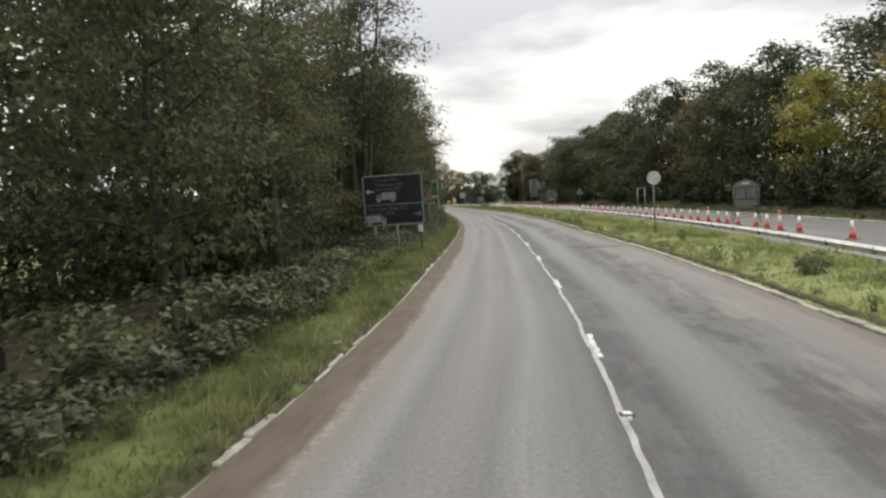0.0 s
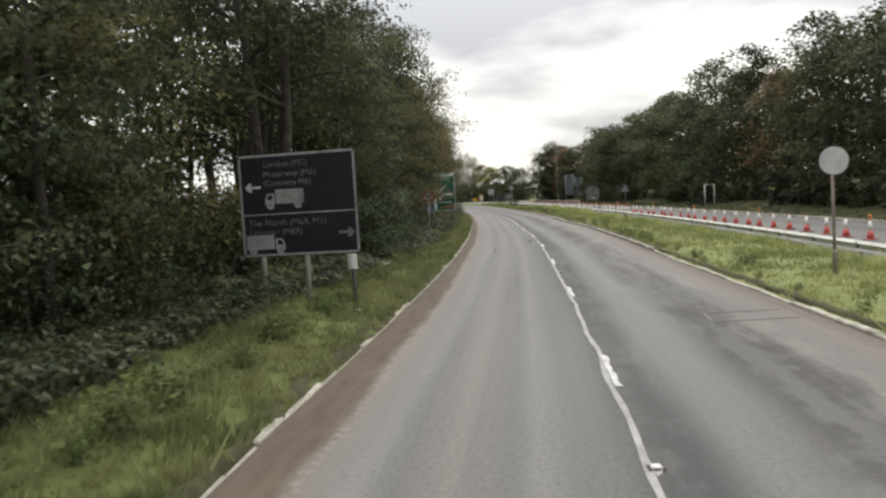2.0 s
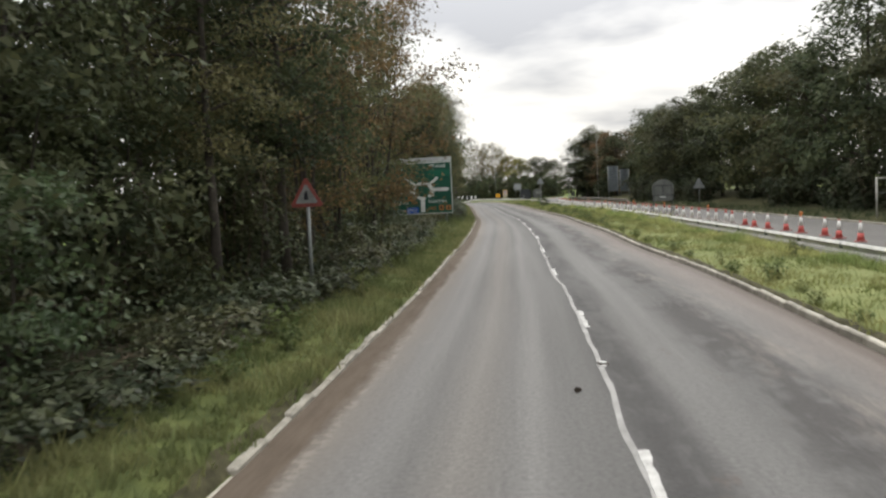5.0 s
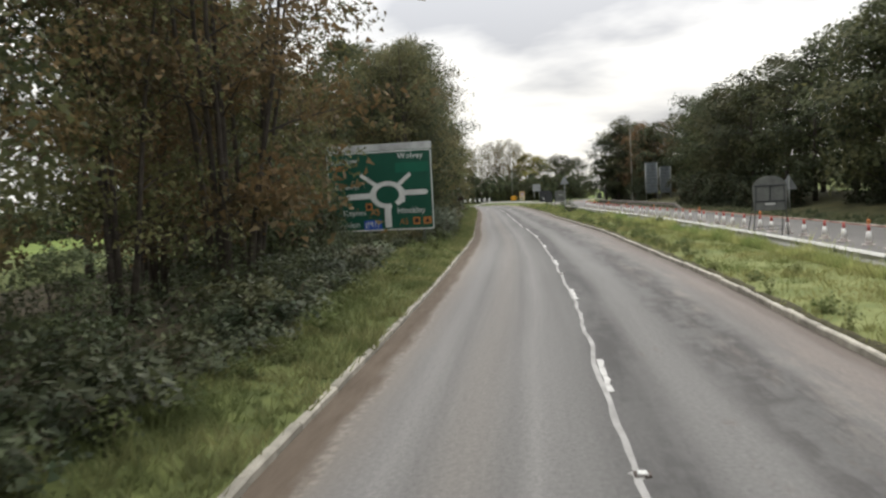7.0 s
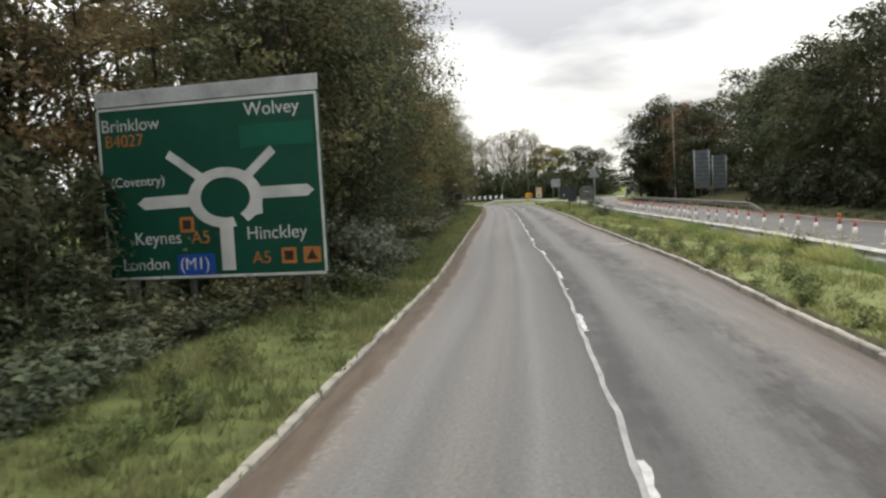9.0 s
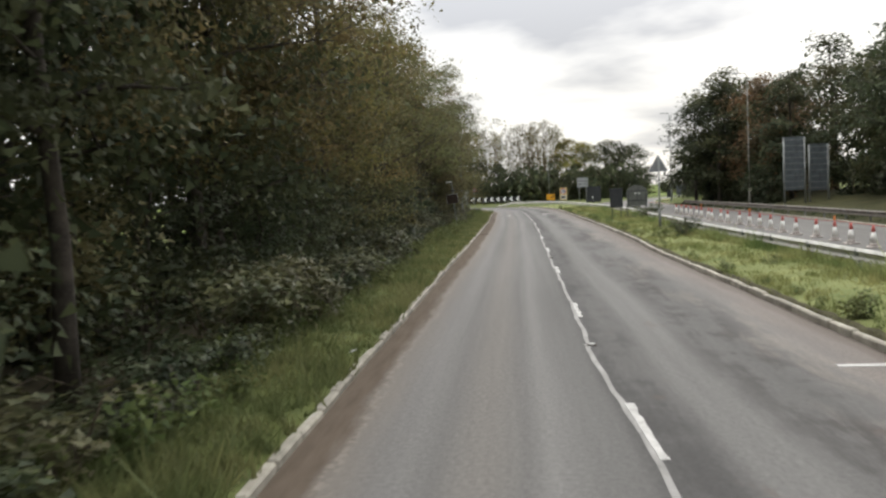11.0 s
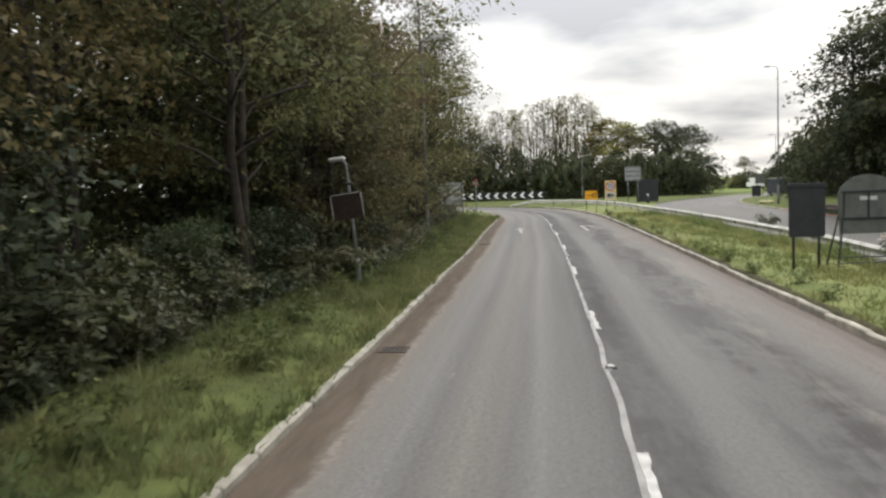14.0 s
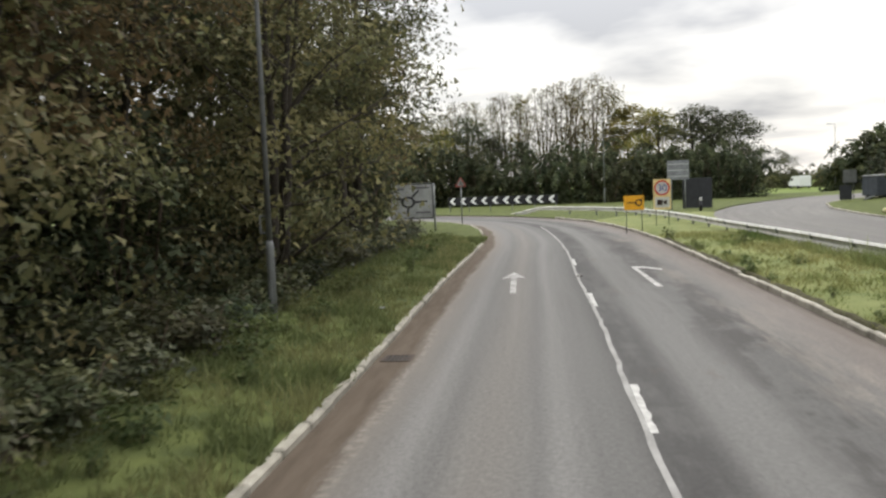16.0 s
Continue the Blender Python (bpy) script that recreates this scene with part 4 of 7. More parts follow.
for x, y, s in ((-4.6, 169.8, 0.5), (-5.0, 173.2, 0.55), (-4.9, 176.0, 0.5), (-5.0, 179.0, 0.55), (-5.6, 182.5, 0.5), (-2.3, 53.0, 0.66), (-1.9, 56.2, 0.72), (-2.0, 59.6, 0.75), (-3.3, 52.0, 0.6), (-3.0, 85.5, 0.5), (-3.6, 139.5, 0.5)):
    plant("tree", FRESH[0], spot(x, y, 0.1, rnd.uniform(0, 6.28), s), FRESH[1], "sapling", "saplings")
for y, off, s in ((36.5, 7.6, 0.95), (40.5, 7.4, 0.95), (149.5, 5.6, 0.95), (155, 5.4, 0.9), (160.5, 5.6, 0.95), (178, 4.6, 0.85), (183, 4.7, 0.9), (187.5, 5.6, 0.85), (192.5, 6.2, 0.9), (198, 5.0, 0.85)):
    plant("tree", BUSHY[0], spot(left_kerb(y) - off, y, 0.0, rnd.uniform(0, 6.28), s), BUSHY[1], "tree", "roadside trees")
WIDE_OAK = (tree_meshes("wide_oak", 11, 10.8, 4.9, 2.4, 15000, 0.09, LEAF_OLIVE, stems=2, limbs=36, low=0.8, thick=0.14), "broad oak with olive leaves reaching over the verge")
plant("tree", WIDE_OAK[0], spot(-4.7, 172.6, 0.0, 1.2, 1.0), WIDE_OAK[1], "tree", "roadside trees")
for x, y, s, n in ((-4.7, 169.6, 0.8, 1), (-5.0, 174.4, 0.9, 1), (-5.2, 177.2, 0.85, 3), (-4.6, 180.2, 0.8, 1), (-6.2, 171.5, 0.9, 1), (-5.9, 183.0, 0.9, 3)):
    shrub("bush", BRAMBLES[n][0], spot(x, y, 0.05, rnd.uniform(0, 6.28), s), BRAMBLES[n][1], "bush", "woodland shrubs")
# tall trees whose limbs hang over the verge
for y, off, n, s in ((57, 4.6, 4, 0.76), (68, 3.9, 4, 0.92), (73, 3.8, 1, 1.1), (119.5, 3.4, 1, 0.9), (128, 2.9, 1, 1.02), (136, 4.4, 5, 1.1), (204, 3.9, 4, 1.18), (207, 4.4, 0, 1.16), (211.5, 5.2, 1, 0.95)):
    plant("tree", NEAR_TREES[n][0], spot(left_kerb(y) - off, y, 0.1, rnd.uniform(0, 6.28), s), NEAR_TREES[n][1], "tree", "roadside trees")
for y, off, s in ((77.5, 8.2, 1.0), (82, 9.0, 1.05), (87.5, 8.0, 1.0)):
    plant("tree", TALL_TREE[0], spot(left_kerb(y) - off, y, 0.0, rnd.uniform(0, 6.28), s), TALL_TREE[1], "tree", "woodland trees")
# sparse tall trees leaning out over the open stretch
for x, y, n, s in ((-2.5, 92.2, 1, 1.4), (-3.6, 96.5, 0, 1.15)):
    plant("tree", OPEN_TREES[n][0], spot(x, y, 0.0, rnd.uniform(0, 6.28), s), OPEN_TREES[n][1], "tree", "roadside trees")
# trees that close the view behind the green sign and the old lit sign
for x, y, n, s in ((-8.2, 103, 2, 1.0), (-9.0, 107.5, 0, 1.1), (-8.8, 115.0, 2, 1.1), (-6.2, 116.5, 2, 0.86), (-9.5, 118, 0, 1.1), (-12.5, 110, 0, 1.1), (-12.5, 104, 3, 1.2), (-13, 115, 2, 1.1), (-3.4, 118.5, 1, 0.9), (-1.7, 121.5, 3, 1.1), (-2.8, 126, 3, 1.15), (-8.6, 176, 3, 1.25), (-7.6, 181.5, 3, 1.2), (-9.0, 171, 0, 1.15), (-5.4, 59, 3, 1.35), (-5.2, 65, 3, 1.35), (-4.9, 71, 3, 1.3), (-4.4, 131, 3, 1.4), (-4.2, 137.5, 3, 1.35)):
    me, label = NEAR_TREES[n]
    plant("tree", me, spot(x, y, 0.0, rnd.uniform(0, 6.28), s), label, "tree", "roadside trees")
# shrub beside the green sign
for x, y, s, n in ((-4.5, 111.0, 0.85, 1), (-4.9, 108.5, 0.8, 1), (-5.0, 110.4, 0.9, 1), (-6.0, 104.0, 1.0, 1)):
    cr, label = BRAMBLES[n]
    shrub("bush", cr, spot(x, y, 0.1, rnd.uniform(0, 6.28), s), "pale green shrub around the foot of a sign", "bush", "verge bushes")

PALE_BUSH = make_bush("buddleia", 35, 1.15, 1.95, 2600, 0.075, leaf_material("grey_green_leaves", (0.088, 0.106, 0.074), (0.140, 0.158, 0.116), 0.3, 1.6), "grey green bush beside a sign")
for x, y, s in ((0.2, 117.0, 0.95), (-0.5, 118.2, 0.85)):
    shrub("bush", PALE_BUSH[0], spot(x, y, 0.1, rnd.uniform(0, 6.28), s), PALE_BUSH[1], "bush", "verge bushes")
GOLD_BUSH = make_bush("golden_shrub", 36, 0.55, 0.8, 420, 0.06, LEAF_GOLD, "small shrub with golden autumn leaves")
for x, y, s in ((-0.75, 113.6, 1.0), (-3.6, 161.5, 1.6)):
    shrub("bush", GOLD_BUSH[0], spot(x, y, 0.15, rnd.uniform(0, 6.28), s), GOLD_BUSH[1], "bush", "verge bushes")

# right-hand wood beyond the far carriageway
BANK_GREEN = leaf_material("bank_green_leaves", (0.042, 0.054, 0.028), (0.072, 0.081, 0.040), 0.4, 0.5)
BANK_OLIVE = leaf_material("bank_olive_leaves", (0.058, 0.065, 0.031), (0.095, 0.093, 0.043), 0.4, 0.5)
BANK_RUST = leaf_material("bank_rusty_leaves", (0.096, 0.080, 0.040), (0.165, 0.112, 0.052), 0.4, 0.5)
# leaf colour lowered to put the shade under the bank trees into it
BANK_SHADE = leaf_material("bank_shaded_leaves", (0.032, 0.041, 0.022), (0.054, 0.062, 0.031), 0.3, 0.5)
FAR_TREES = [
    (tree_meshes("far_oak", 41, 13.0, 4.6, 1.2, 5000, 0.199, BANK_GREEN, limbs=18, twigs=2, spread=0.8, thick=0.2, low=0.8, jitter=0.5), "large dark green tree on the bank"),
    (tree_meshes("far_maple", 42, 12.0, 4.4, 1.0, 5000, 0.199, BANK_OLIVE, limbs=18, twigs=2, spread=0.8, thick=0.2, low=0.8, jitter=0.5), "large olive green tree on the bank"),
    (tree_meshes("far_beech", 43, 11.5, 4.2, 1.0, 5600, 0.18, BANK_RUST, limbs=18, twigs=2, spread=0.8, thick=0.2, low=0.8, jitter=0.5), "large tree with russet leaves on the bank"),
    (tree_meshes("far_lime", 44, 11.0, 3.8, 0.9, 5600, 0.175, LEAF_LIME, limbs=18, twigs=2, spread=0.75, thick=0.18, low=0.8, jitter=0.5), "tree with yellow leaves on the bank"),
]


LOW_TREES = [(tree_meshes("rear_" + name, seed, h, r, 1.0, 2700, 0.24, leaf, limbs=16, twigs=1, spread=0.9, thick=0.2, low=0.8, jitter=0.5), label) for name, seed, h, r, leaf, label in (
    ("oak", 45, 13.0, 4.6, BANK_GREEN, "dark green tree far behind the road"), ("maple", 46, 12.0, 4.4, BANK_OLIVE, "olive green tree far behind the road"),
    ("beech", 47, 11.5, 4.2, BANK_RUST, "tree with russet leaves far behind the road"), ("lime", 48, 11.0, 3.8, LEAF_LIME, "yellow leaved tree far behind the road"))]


def far_edge(y):
    for p, q in zip(OPP_FAR, OPP_FAR[1:]):
        if p[1] <= y <= q[1]:
            return p[0] + (q[0] - p[0]) * (y - p[1]) / (q[1] - p[1])
    return OPP_FAR[-1][0]


FIELD_SHRUBS = [
    make_bush("field_thorn", 54, 2.2, 2.7, 1500, 0.2, LEAF_DARK, "tall dark shrub in the hedge beyond the field"),
    make_bush("field_maple", 55, 2.2, 2.5, 1500, 0.2, LEAF_OLIVE, "olive shrub in the hedge beyond the field"),
]
# low tree line beyond the field behind the left wood
thicket("field_hedge", [(k % 2, spot(-48 - 0.12 * k * k / 9 + rnd.uniform(-1.5, 1.5), 84 + 5.2 * k, -0.6, rnd.uniform(0, 6.28), rnd.uniform(1.7, 2.2))) for k in range(27)], "tall dark hedge beyond the field", FIELD_SHRUBS, LEAF_DARK, 2)

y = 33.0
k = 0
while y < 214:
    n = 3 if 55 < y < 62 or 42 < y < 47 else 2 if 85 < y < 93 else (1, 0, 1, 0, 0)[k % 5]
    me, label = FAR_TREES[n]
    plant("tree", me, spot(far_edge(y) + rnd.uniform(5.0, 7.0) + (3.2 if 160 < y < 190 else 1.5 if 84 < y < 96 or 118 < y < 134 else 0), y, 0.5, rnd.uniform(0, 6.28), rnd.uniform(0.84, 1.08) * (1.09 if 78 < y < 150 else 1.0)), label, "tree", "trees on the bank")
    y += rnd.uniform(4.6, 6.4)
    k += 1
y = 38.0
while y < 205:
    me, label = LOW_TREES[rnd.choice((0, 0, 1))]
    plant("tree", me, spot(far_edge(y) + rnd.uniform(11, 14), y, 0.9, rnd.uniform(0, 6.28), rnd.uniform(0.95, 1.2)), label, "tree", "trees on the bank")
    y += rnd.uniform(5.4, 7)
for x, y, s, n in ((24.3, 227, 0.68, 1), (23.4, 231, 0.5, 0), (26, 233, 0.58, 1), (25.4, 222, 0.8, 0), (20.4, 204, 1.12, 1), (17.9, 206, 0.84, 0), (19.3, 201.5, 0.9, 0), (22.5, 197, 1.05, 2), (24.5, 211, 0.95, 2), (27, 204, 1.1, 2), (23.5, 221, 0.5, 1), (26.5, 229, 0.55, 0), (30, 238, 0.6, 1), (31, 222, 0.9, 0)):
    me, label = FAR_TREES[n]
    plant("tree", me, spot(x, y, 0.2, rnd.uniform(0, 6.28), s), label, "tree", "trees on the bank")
SHRUBS = [
    make_bush("bank_shrub", 51, 2.2, 2.8, 1900, 0.15, BANK_SHADE, "shrub at the foot of the bank, leaves darkened for shade"),
    make_bush("bank_thicket", 52, 2.2, 2.4, 1900, 0.15, BANK_SHADE, "low shrub at the foot of the bank, leaves darkened for shade"),
]
y = 33.0
while y < 212:
    cr, label = SHRUBS[rnd.randrange(2)]
    shrub("bush", cr, spot(far_edge(y) + rnd.uniform(3.4, 4.4) + (5.5 if 164 < y < 188 else 2.6 if 84 < y < 96 or 116 < y < 134 else 0), y, 0.25, rnd.uniform(0, 6.28), rnd.uniform(0.8, 1.25)), label, "bush", "bank shrubs")
    y += rnd.uniform(3.2, 4.4)

for x, y, s in ((24.3, 247.5, 1.25), (26.6, 246.0, 1.5), (25.2, 243.0, 1.2), (28.5, 249.5, 1.7)):
    shrub("bush", SHRUBS[0][0], spot(x, y, 0.2, rnd.uniform(0, 6.28), s), SHRUBS[0][1], "bush", "bank shrubs")

# trees across the roundabout
BARE_TREES = [
    (tree_meshes("bare_ash", 61, 17.0, 4.0, 3.0, 2400, 0.15, LEAF_GOLD, BARK_PALE, stems=5, limbs=60, droop=-0.16, twigs=5, thick=0.17), "tall tree with bare upright branches and few leaves"),
    (tree_meshes("bare_poplar", 62, 16.0, 3.4, 3.0, 3200, 0.15, LEAF_GOLD, BARK_PALE, stems=4, limbs=56, droop=-0.16, twigs=5, thick=0.16), "thin tree with bare twigs and a few yellow leaves"),
]
for x, y, s, n in ((-13, 290, 0.92, 1), (-10, 292, 0.93, 0), (-7.5, 289, 0.95, 1), (-5, 291, 0.97, 0), (-2.5, 289, 1.0, 0), (-0.5, 292, 1.0, 1), (1.5, 289, 1.02, 0), (3.8, 291, 1.0, 1), (-16, 293, 0.9, 0), (-20, 292, 0.86, 1)):
    me, label = BARE_TREES[n]
    plant("tree", me, spot(x, y, -0.2, rnd.uniform(0, 6.28), s), label, "tree", "bare trees past the roundabout")
# leafy belt; crowns reach the ground
BELT = ((5.8, 289, 1.42, 3), (9.6, 286, 1.32, 3), (13.4, 284, 1.15, 1), (16.0, 285, 1.05, 0), (19.0, 284, 0.98, 0), (21.0, 286, 0.6, 1),
        (3.5, 281, 0.6, 0), (0.0, 282, 0.58, 1), (-3.5, 281, 0.6, 0), (-7, 282, 0.75, 0), (-10.5, 281, 0.92, 1), (-14, 282, 1.05, 0), (-17.5, 283, 1.15, 3), (-21, 283, 1.15, 1), (-25, 282, 0.95, 1), (-30, 281, 1.05, 0), (-36, 279, 1.1, 1), (-43, 277, 1.1, 0),
        (7.5, 281, 0.66, 0), (11, 280, 0.7, 1), (15, 280, 0.66, 0), (18.5, 281, 0.58, 1),
        (43, 308, 0.6, 1), (48, 305, 0.58, 0), (53, 302, 0.62, 1), (53, 346, 0.6, 1), (58, 340, 0.6, 0), (64, 334, 0.62, 1), (70, 328, 0.66, 0), (78, 322, 0.7, 1), (88, 316, 0.75, 0), (100, 312, 0.8, 1), (52, 366, 0.45, 0), (62, 352, 0.5, 1),
        (34.6, 301, 0.50, 0), (36.8, 301.5, 0.58, 1), (39.2, 301.5, 0.72, 0), (41.8, 302, 0.82, 0), (45, 303, 0.95, 0),
        (34.5, 362, 0.32, 0), (37.5, 361, 0.36, 1), (40.5, 360, 0.34, 0), (43.5, 360, 0.38, 0), (47, 359, 0.42, 1),
        (34, 420, 0.35, 0), (42, 424, 0.4, 1), (49, 418, 0.42, 0))
for x, y, s, n in BELT:
    if y > 300 or x < -23:
        cr, label = FIELD_SHRUBS[n % 2]
        shrub("bush", cr, spot(x, y, -0.7, rnd.uniform(0, 6.28), s * 3.4, s * 3.6), "dark shrub in a far hedge past the roundabout", "bush", "far hedge shrubs")
        continue
    me, label = (FAR_TREES if s > 0.9 else LOW_TREES)[n]
    plant("tree", me, spot(x, y, -1.6 * s - 0.3, rnd.uniform(0, 6.28), s * 1.12, s), label, "tree", "trees past the roundabout")
plant("tree", FAR_TREES[1][0], spot(39.0, 354, -1.2, 1.0, 0.7), "lone round tree beyond the roundabout", "tree", "trees past the roundabout")
ROUND_SHRUBS = [
    make_bush("round_thorn", 56, 4.4, 6.6, 4200, 0.21, LEAF_DARK, "dark dense shrub past the roundabout"),
    make_bush("round_elder", 57, 4.4, 5.6, 4200, 0.21, LEAF_DARK, "dark rounded shrub past the roundabout"),
]
x = -46.0
while x < 20:
    cr, label = ROUND_SHRUBS[0 if rnd.random() < 0.65 else 1]
    shrub("bush", cr, spot(x, 276 + rnd.uniform(-1.5, 2.5) + abs(x) * 0.02, -0.3, rnd.uniform(0, 6.28), rnd.uniform(0.9, 1.2)), label, "bush", "roundabout shrubs")
    x += rnd.uniform(2.6, 3.6)
# hedge at the end of the bank
for x, y, s, n in ((21.6, 232, 0.85, 0), (22.6, 228, 1.0, 0), (23.6, 224, 1.1, 1), (24.5, 219.5, 1.15, 0)):
    cr, label = ROUND_SHRUBS[n]
    shrub("bush", cr, spot(x, y, 0.0, rnd.uniform(0, 6.28), s * 0.75, s), "tall dark hedge shrub beside the far carriageway", "bush", "bank shrubs")
# ---- kerbs, markings and street furniture ----
def plain(name, c, rough=0.5, metal=0.0, wear=0.25, scale=3.0):
    return grainy(name, tuple(v * (1 - wear) for v in c), tuple(min(1.0, v * (1 + wear)) for v in c), scale, rough, metal, 0.35, 30, 0.08, local=True)


SIGN_GREEN = plain("sign_green", (0.006, 0.056, 0.034), 0.45, wear=0.2, scale=0.8)
SIGN_GREEN_NEW = plain("fresh_sign_green", (0.006, 0.088, 0.052), 0.45, wear=0.1)
SIGN_WHITE = plain("sign_white", (0.47, 0.475, 0.45), 0.5, wear=0.25, scale=1.2)
SIGN_GREYWHITE = plain("weathered_sign_white", (0.34, 0.35, 0.34), 0.6, wear=0.3, scale=1.5)
SIGN_BLACK = plain("sign_black", (0.012, 0.012, 0.016), 0.45, wear=0.3)
SIGN_DULL = plain("dull_sign_white", (0.21, 0.215, 0.205), 0.6, wear=0.35, scale=2.5)
SIGN_FADED = plain("faded_lettering", (0.12, 0.12, 0.128), 0.6, wear=0.35, scale=6)
SIGN_ORANGE = plain("sign_orange", (0.34, 0.135, 0.035), 0.55, wear=0.25)
SIGN_YELLOW = plain("sign_yellow", (0.72, 0.36, 0.02), 0.5, wear=0.12)
SIGN_PALE_YELLOW = plain("sign_pale_yellow", (0.64, 0.52, 0.24), 0.5, wear=0.2)
SIGN_BLUE = plain("sign_blue", (0.012, 0.06, 0.28), 0.5)
SIGN_NAVY = plain("sign_numeral_blue", (0.03, 0.05, 0.22), 0.5)
SIGN_RED = plain("sign_red", (0.45, 0.03, 0.025), 0.5)
# red darkened to stand for a sign plate seen back-lit in shade
SHADED_RED = plain("shaded_sign_red", (0.20, 0.050, 0.040), 0.6, wear=0.3)
SIGN_BROWN = plain("rusty_brown_plate", (0.03, 0.018, 0.013), 0.75, wear=0.5, scale=6)
SIGN_BACK = plain("grey_sign_back", (0.20, 0.21, 0.22), 0.55, 0.3, 0.25)
DARK_BACK = plain("dark_sign_back", (0.028, 0.030, 0.033), 0.6, 0.1, 0.3)
POST_GREY = plain("grey_post", (0.19, 0.20, 0.19), 0.55, 0.3, 0.3)
POST_RUSTY = plain("brownish_post", (0.16, 0.13, 0.105), 0.6, 0.2, 0.3)
POST_PALE = plain("pale_post", (0.33, 0.32, 0.285), 0.55, 0.15, 0.25)
POST_DARK = plain("dark_post", (0.05, 0.055, 0.052), 0.6, 0.2, 0.3)
CONE_RED = plain("cone_red", (0.44, 0.090, 0.075), 0.6, wear=0.25)
CONE_GREY = plain("dirty_cone_white", (0.40, 0.36, 0.33), 0.7, wear=0.3)
CONE_BASE = plain("faded_cone_base", (0.28, 0.11, 0.10), 0.7, wear=0.3)
CONE_WHITE = plain("cone_white", (0.66, 0.64, 0.60), 0.5, wear=0.15)
AMBER = plain("amber_lens", (0.55, 0.18, 0.05), 0.35)
BLACK_RUBBER = plain("black_rubber", (0.02, 0.02, 0.02), 0.8)
IRON = plain("rusty_iron", (0.05, 0.036, 0.028), 0.7, 0.3, 0.4, 12)
DULL_RED = plain("dull_red_paint", (0.30, 0.06, 0.045), 0.7)
VAN_WHITE = plain("van_white", (0.70, 0.71, 0.72), 0.3, wear=0.05)
DARK_GLASS = plain("dark_glass", (0.02, 0.023, 0.026), 0.1)
SEAL = plain("dark_joint_seal", (0.035, 0.034, 0.033), 0.6)


def heading(edge, i):
    p, q = edge[max(i - 1, 0)], edge[min(i + 1, len(edge) - 1)]
    return math.atan2(q[1] - p[1], q[0] - p[0])


def walk_along(points, step):
    """Places and headings at even steps along a line of points."""
    out_, left = [], 0.0
    for p, q in zip(points, points[1:]):
        d = math.dist(p, q)
        s = left
        while s < d:
            out_.append((p[0] + (q[0] - p[0]) * s / d, p[1] + (q[1] - p[1]) * s / d, math.atan2(q[1] - p[1], q[0] - p[0])))
            s += step
        left = s - d
    return out_


def text_mesh(text, size, align):
    cu = bpy.data.curves.new("letters", "FONT")
    cu.body, cu.size, cu.align_x, cu.extrude = text, size, align, 0.002
    tmp = new("letters", cu)
    me = bpy.data.meshes.new_from_object(tmp.evaluated_get(bpy.context.evaluated_depsgraph_get()))
    bpy.data.objects.remove(tmp)
    bpy.data.curves.remove(cu)
    return me


def lettering(text, size, mat, parent, x, z, y=-0.03, name="lettering", align="LEFT"):
    """Raised lettering, one part for each word."""
    words = text.split()
    for k, word in enumerate(words):
        me = text_mesh(word, size, align)
        shift = 0.0
        if k:
            line = text_mesh(" ".join(words[:k + 1]), size, align)
            shift = max(v.co.x for v in line.vertices) - max(v.co.x for v in me.vertices)
            bpy.data.meshes.remove(line)
        me.transform(Matrix.Translation((x + shift, y, z)) @ Matrix.Rotation(radians(90), 4, "X"))
        me.materials.clear()
        me.materials.append(mat)
        ob = new(name, me)
        ob.parent = parent


def stand(x, y, z=0.0, turn=0.0):
    return Matrix.Translation((x, y, z)) @ Matrix.Rotation(radians(turn), 4, "Z")


def bar(p, q, w):
    """Outline of a straight stroke from p to q."""
    d = Vector((q[0] - p[0], q[1] - p[1])).normalized() * (w / 2)
    return [(p[0] - d.y, p[1] + d.x), (q[0] - d.y, q[1] + d.x), (q[0] + d.y, q[1] - d.x), (p[0] + d.y, p[1] - d.x)]


def rounded(x0, z0, x1, z1, r, n=4):
    pts = []
    for cx, cz, a in ((x1 - r, z1 - r, 0), (x0 + r, z1 - r, 90), (x0 + r, z0 + r, 180), (x1 - r, z0 + r, 270)):
        pts += [(cx + r * math.cos(radians(a + 90 * k / n)), cz + r * math.sin(radians(a + 90 * k / n))) for k in range(n + 1)]
    return pts


def post(parent, x, z1, r=0.045, y=0.05, z0=-0.2, mat=None, sleeve=0.0):
    Form().tube([(x, y, z0), (x, y, z1)], r, 10).part("post", mat or POST_GREY, parent, smooth=True)
    if sleeve:
        Form().tube([(x, y, z0), (x, y, sleeve), (x, y, sleeve + 0.06)], [r * 1.8, r * 1.8, r * 1.05], 10).part("sleeve", mat or POST_GREY, parent, smooth=True)


# lane markings: a thin worn joint line with thicker painted dashes, and road studs
def joint_line():
    rows = []
    y = -20.0
    while y < 226:
        x = lane_line(y) if y < 204 else lane_line(204) + (y - 204) * -0.062 - (y - 204) ** 2 * 0.0021
        x += 0.05 * noise.noise((0.0, y * 0.55, 7.0)) + 0.03 * noise.noise((3.0, y * 2.2, 1.0))
        w = 0.036 + 0.014 * noise.noise((9.0, y * 1.3, 2.0))
        rows.append([(x - w, y, 0.004), (x + w, y, 0.004)])
        y += 0.45
    ribbon("lane_joint_line", rows, JOINT_PAINT, label="thin wandering whitish joint line", category="road marking")


joint_line()


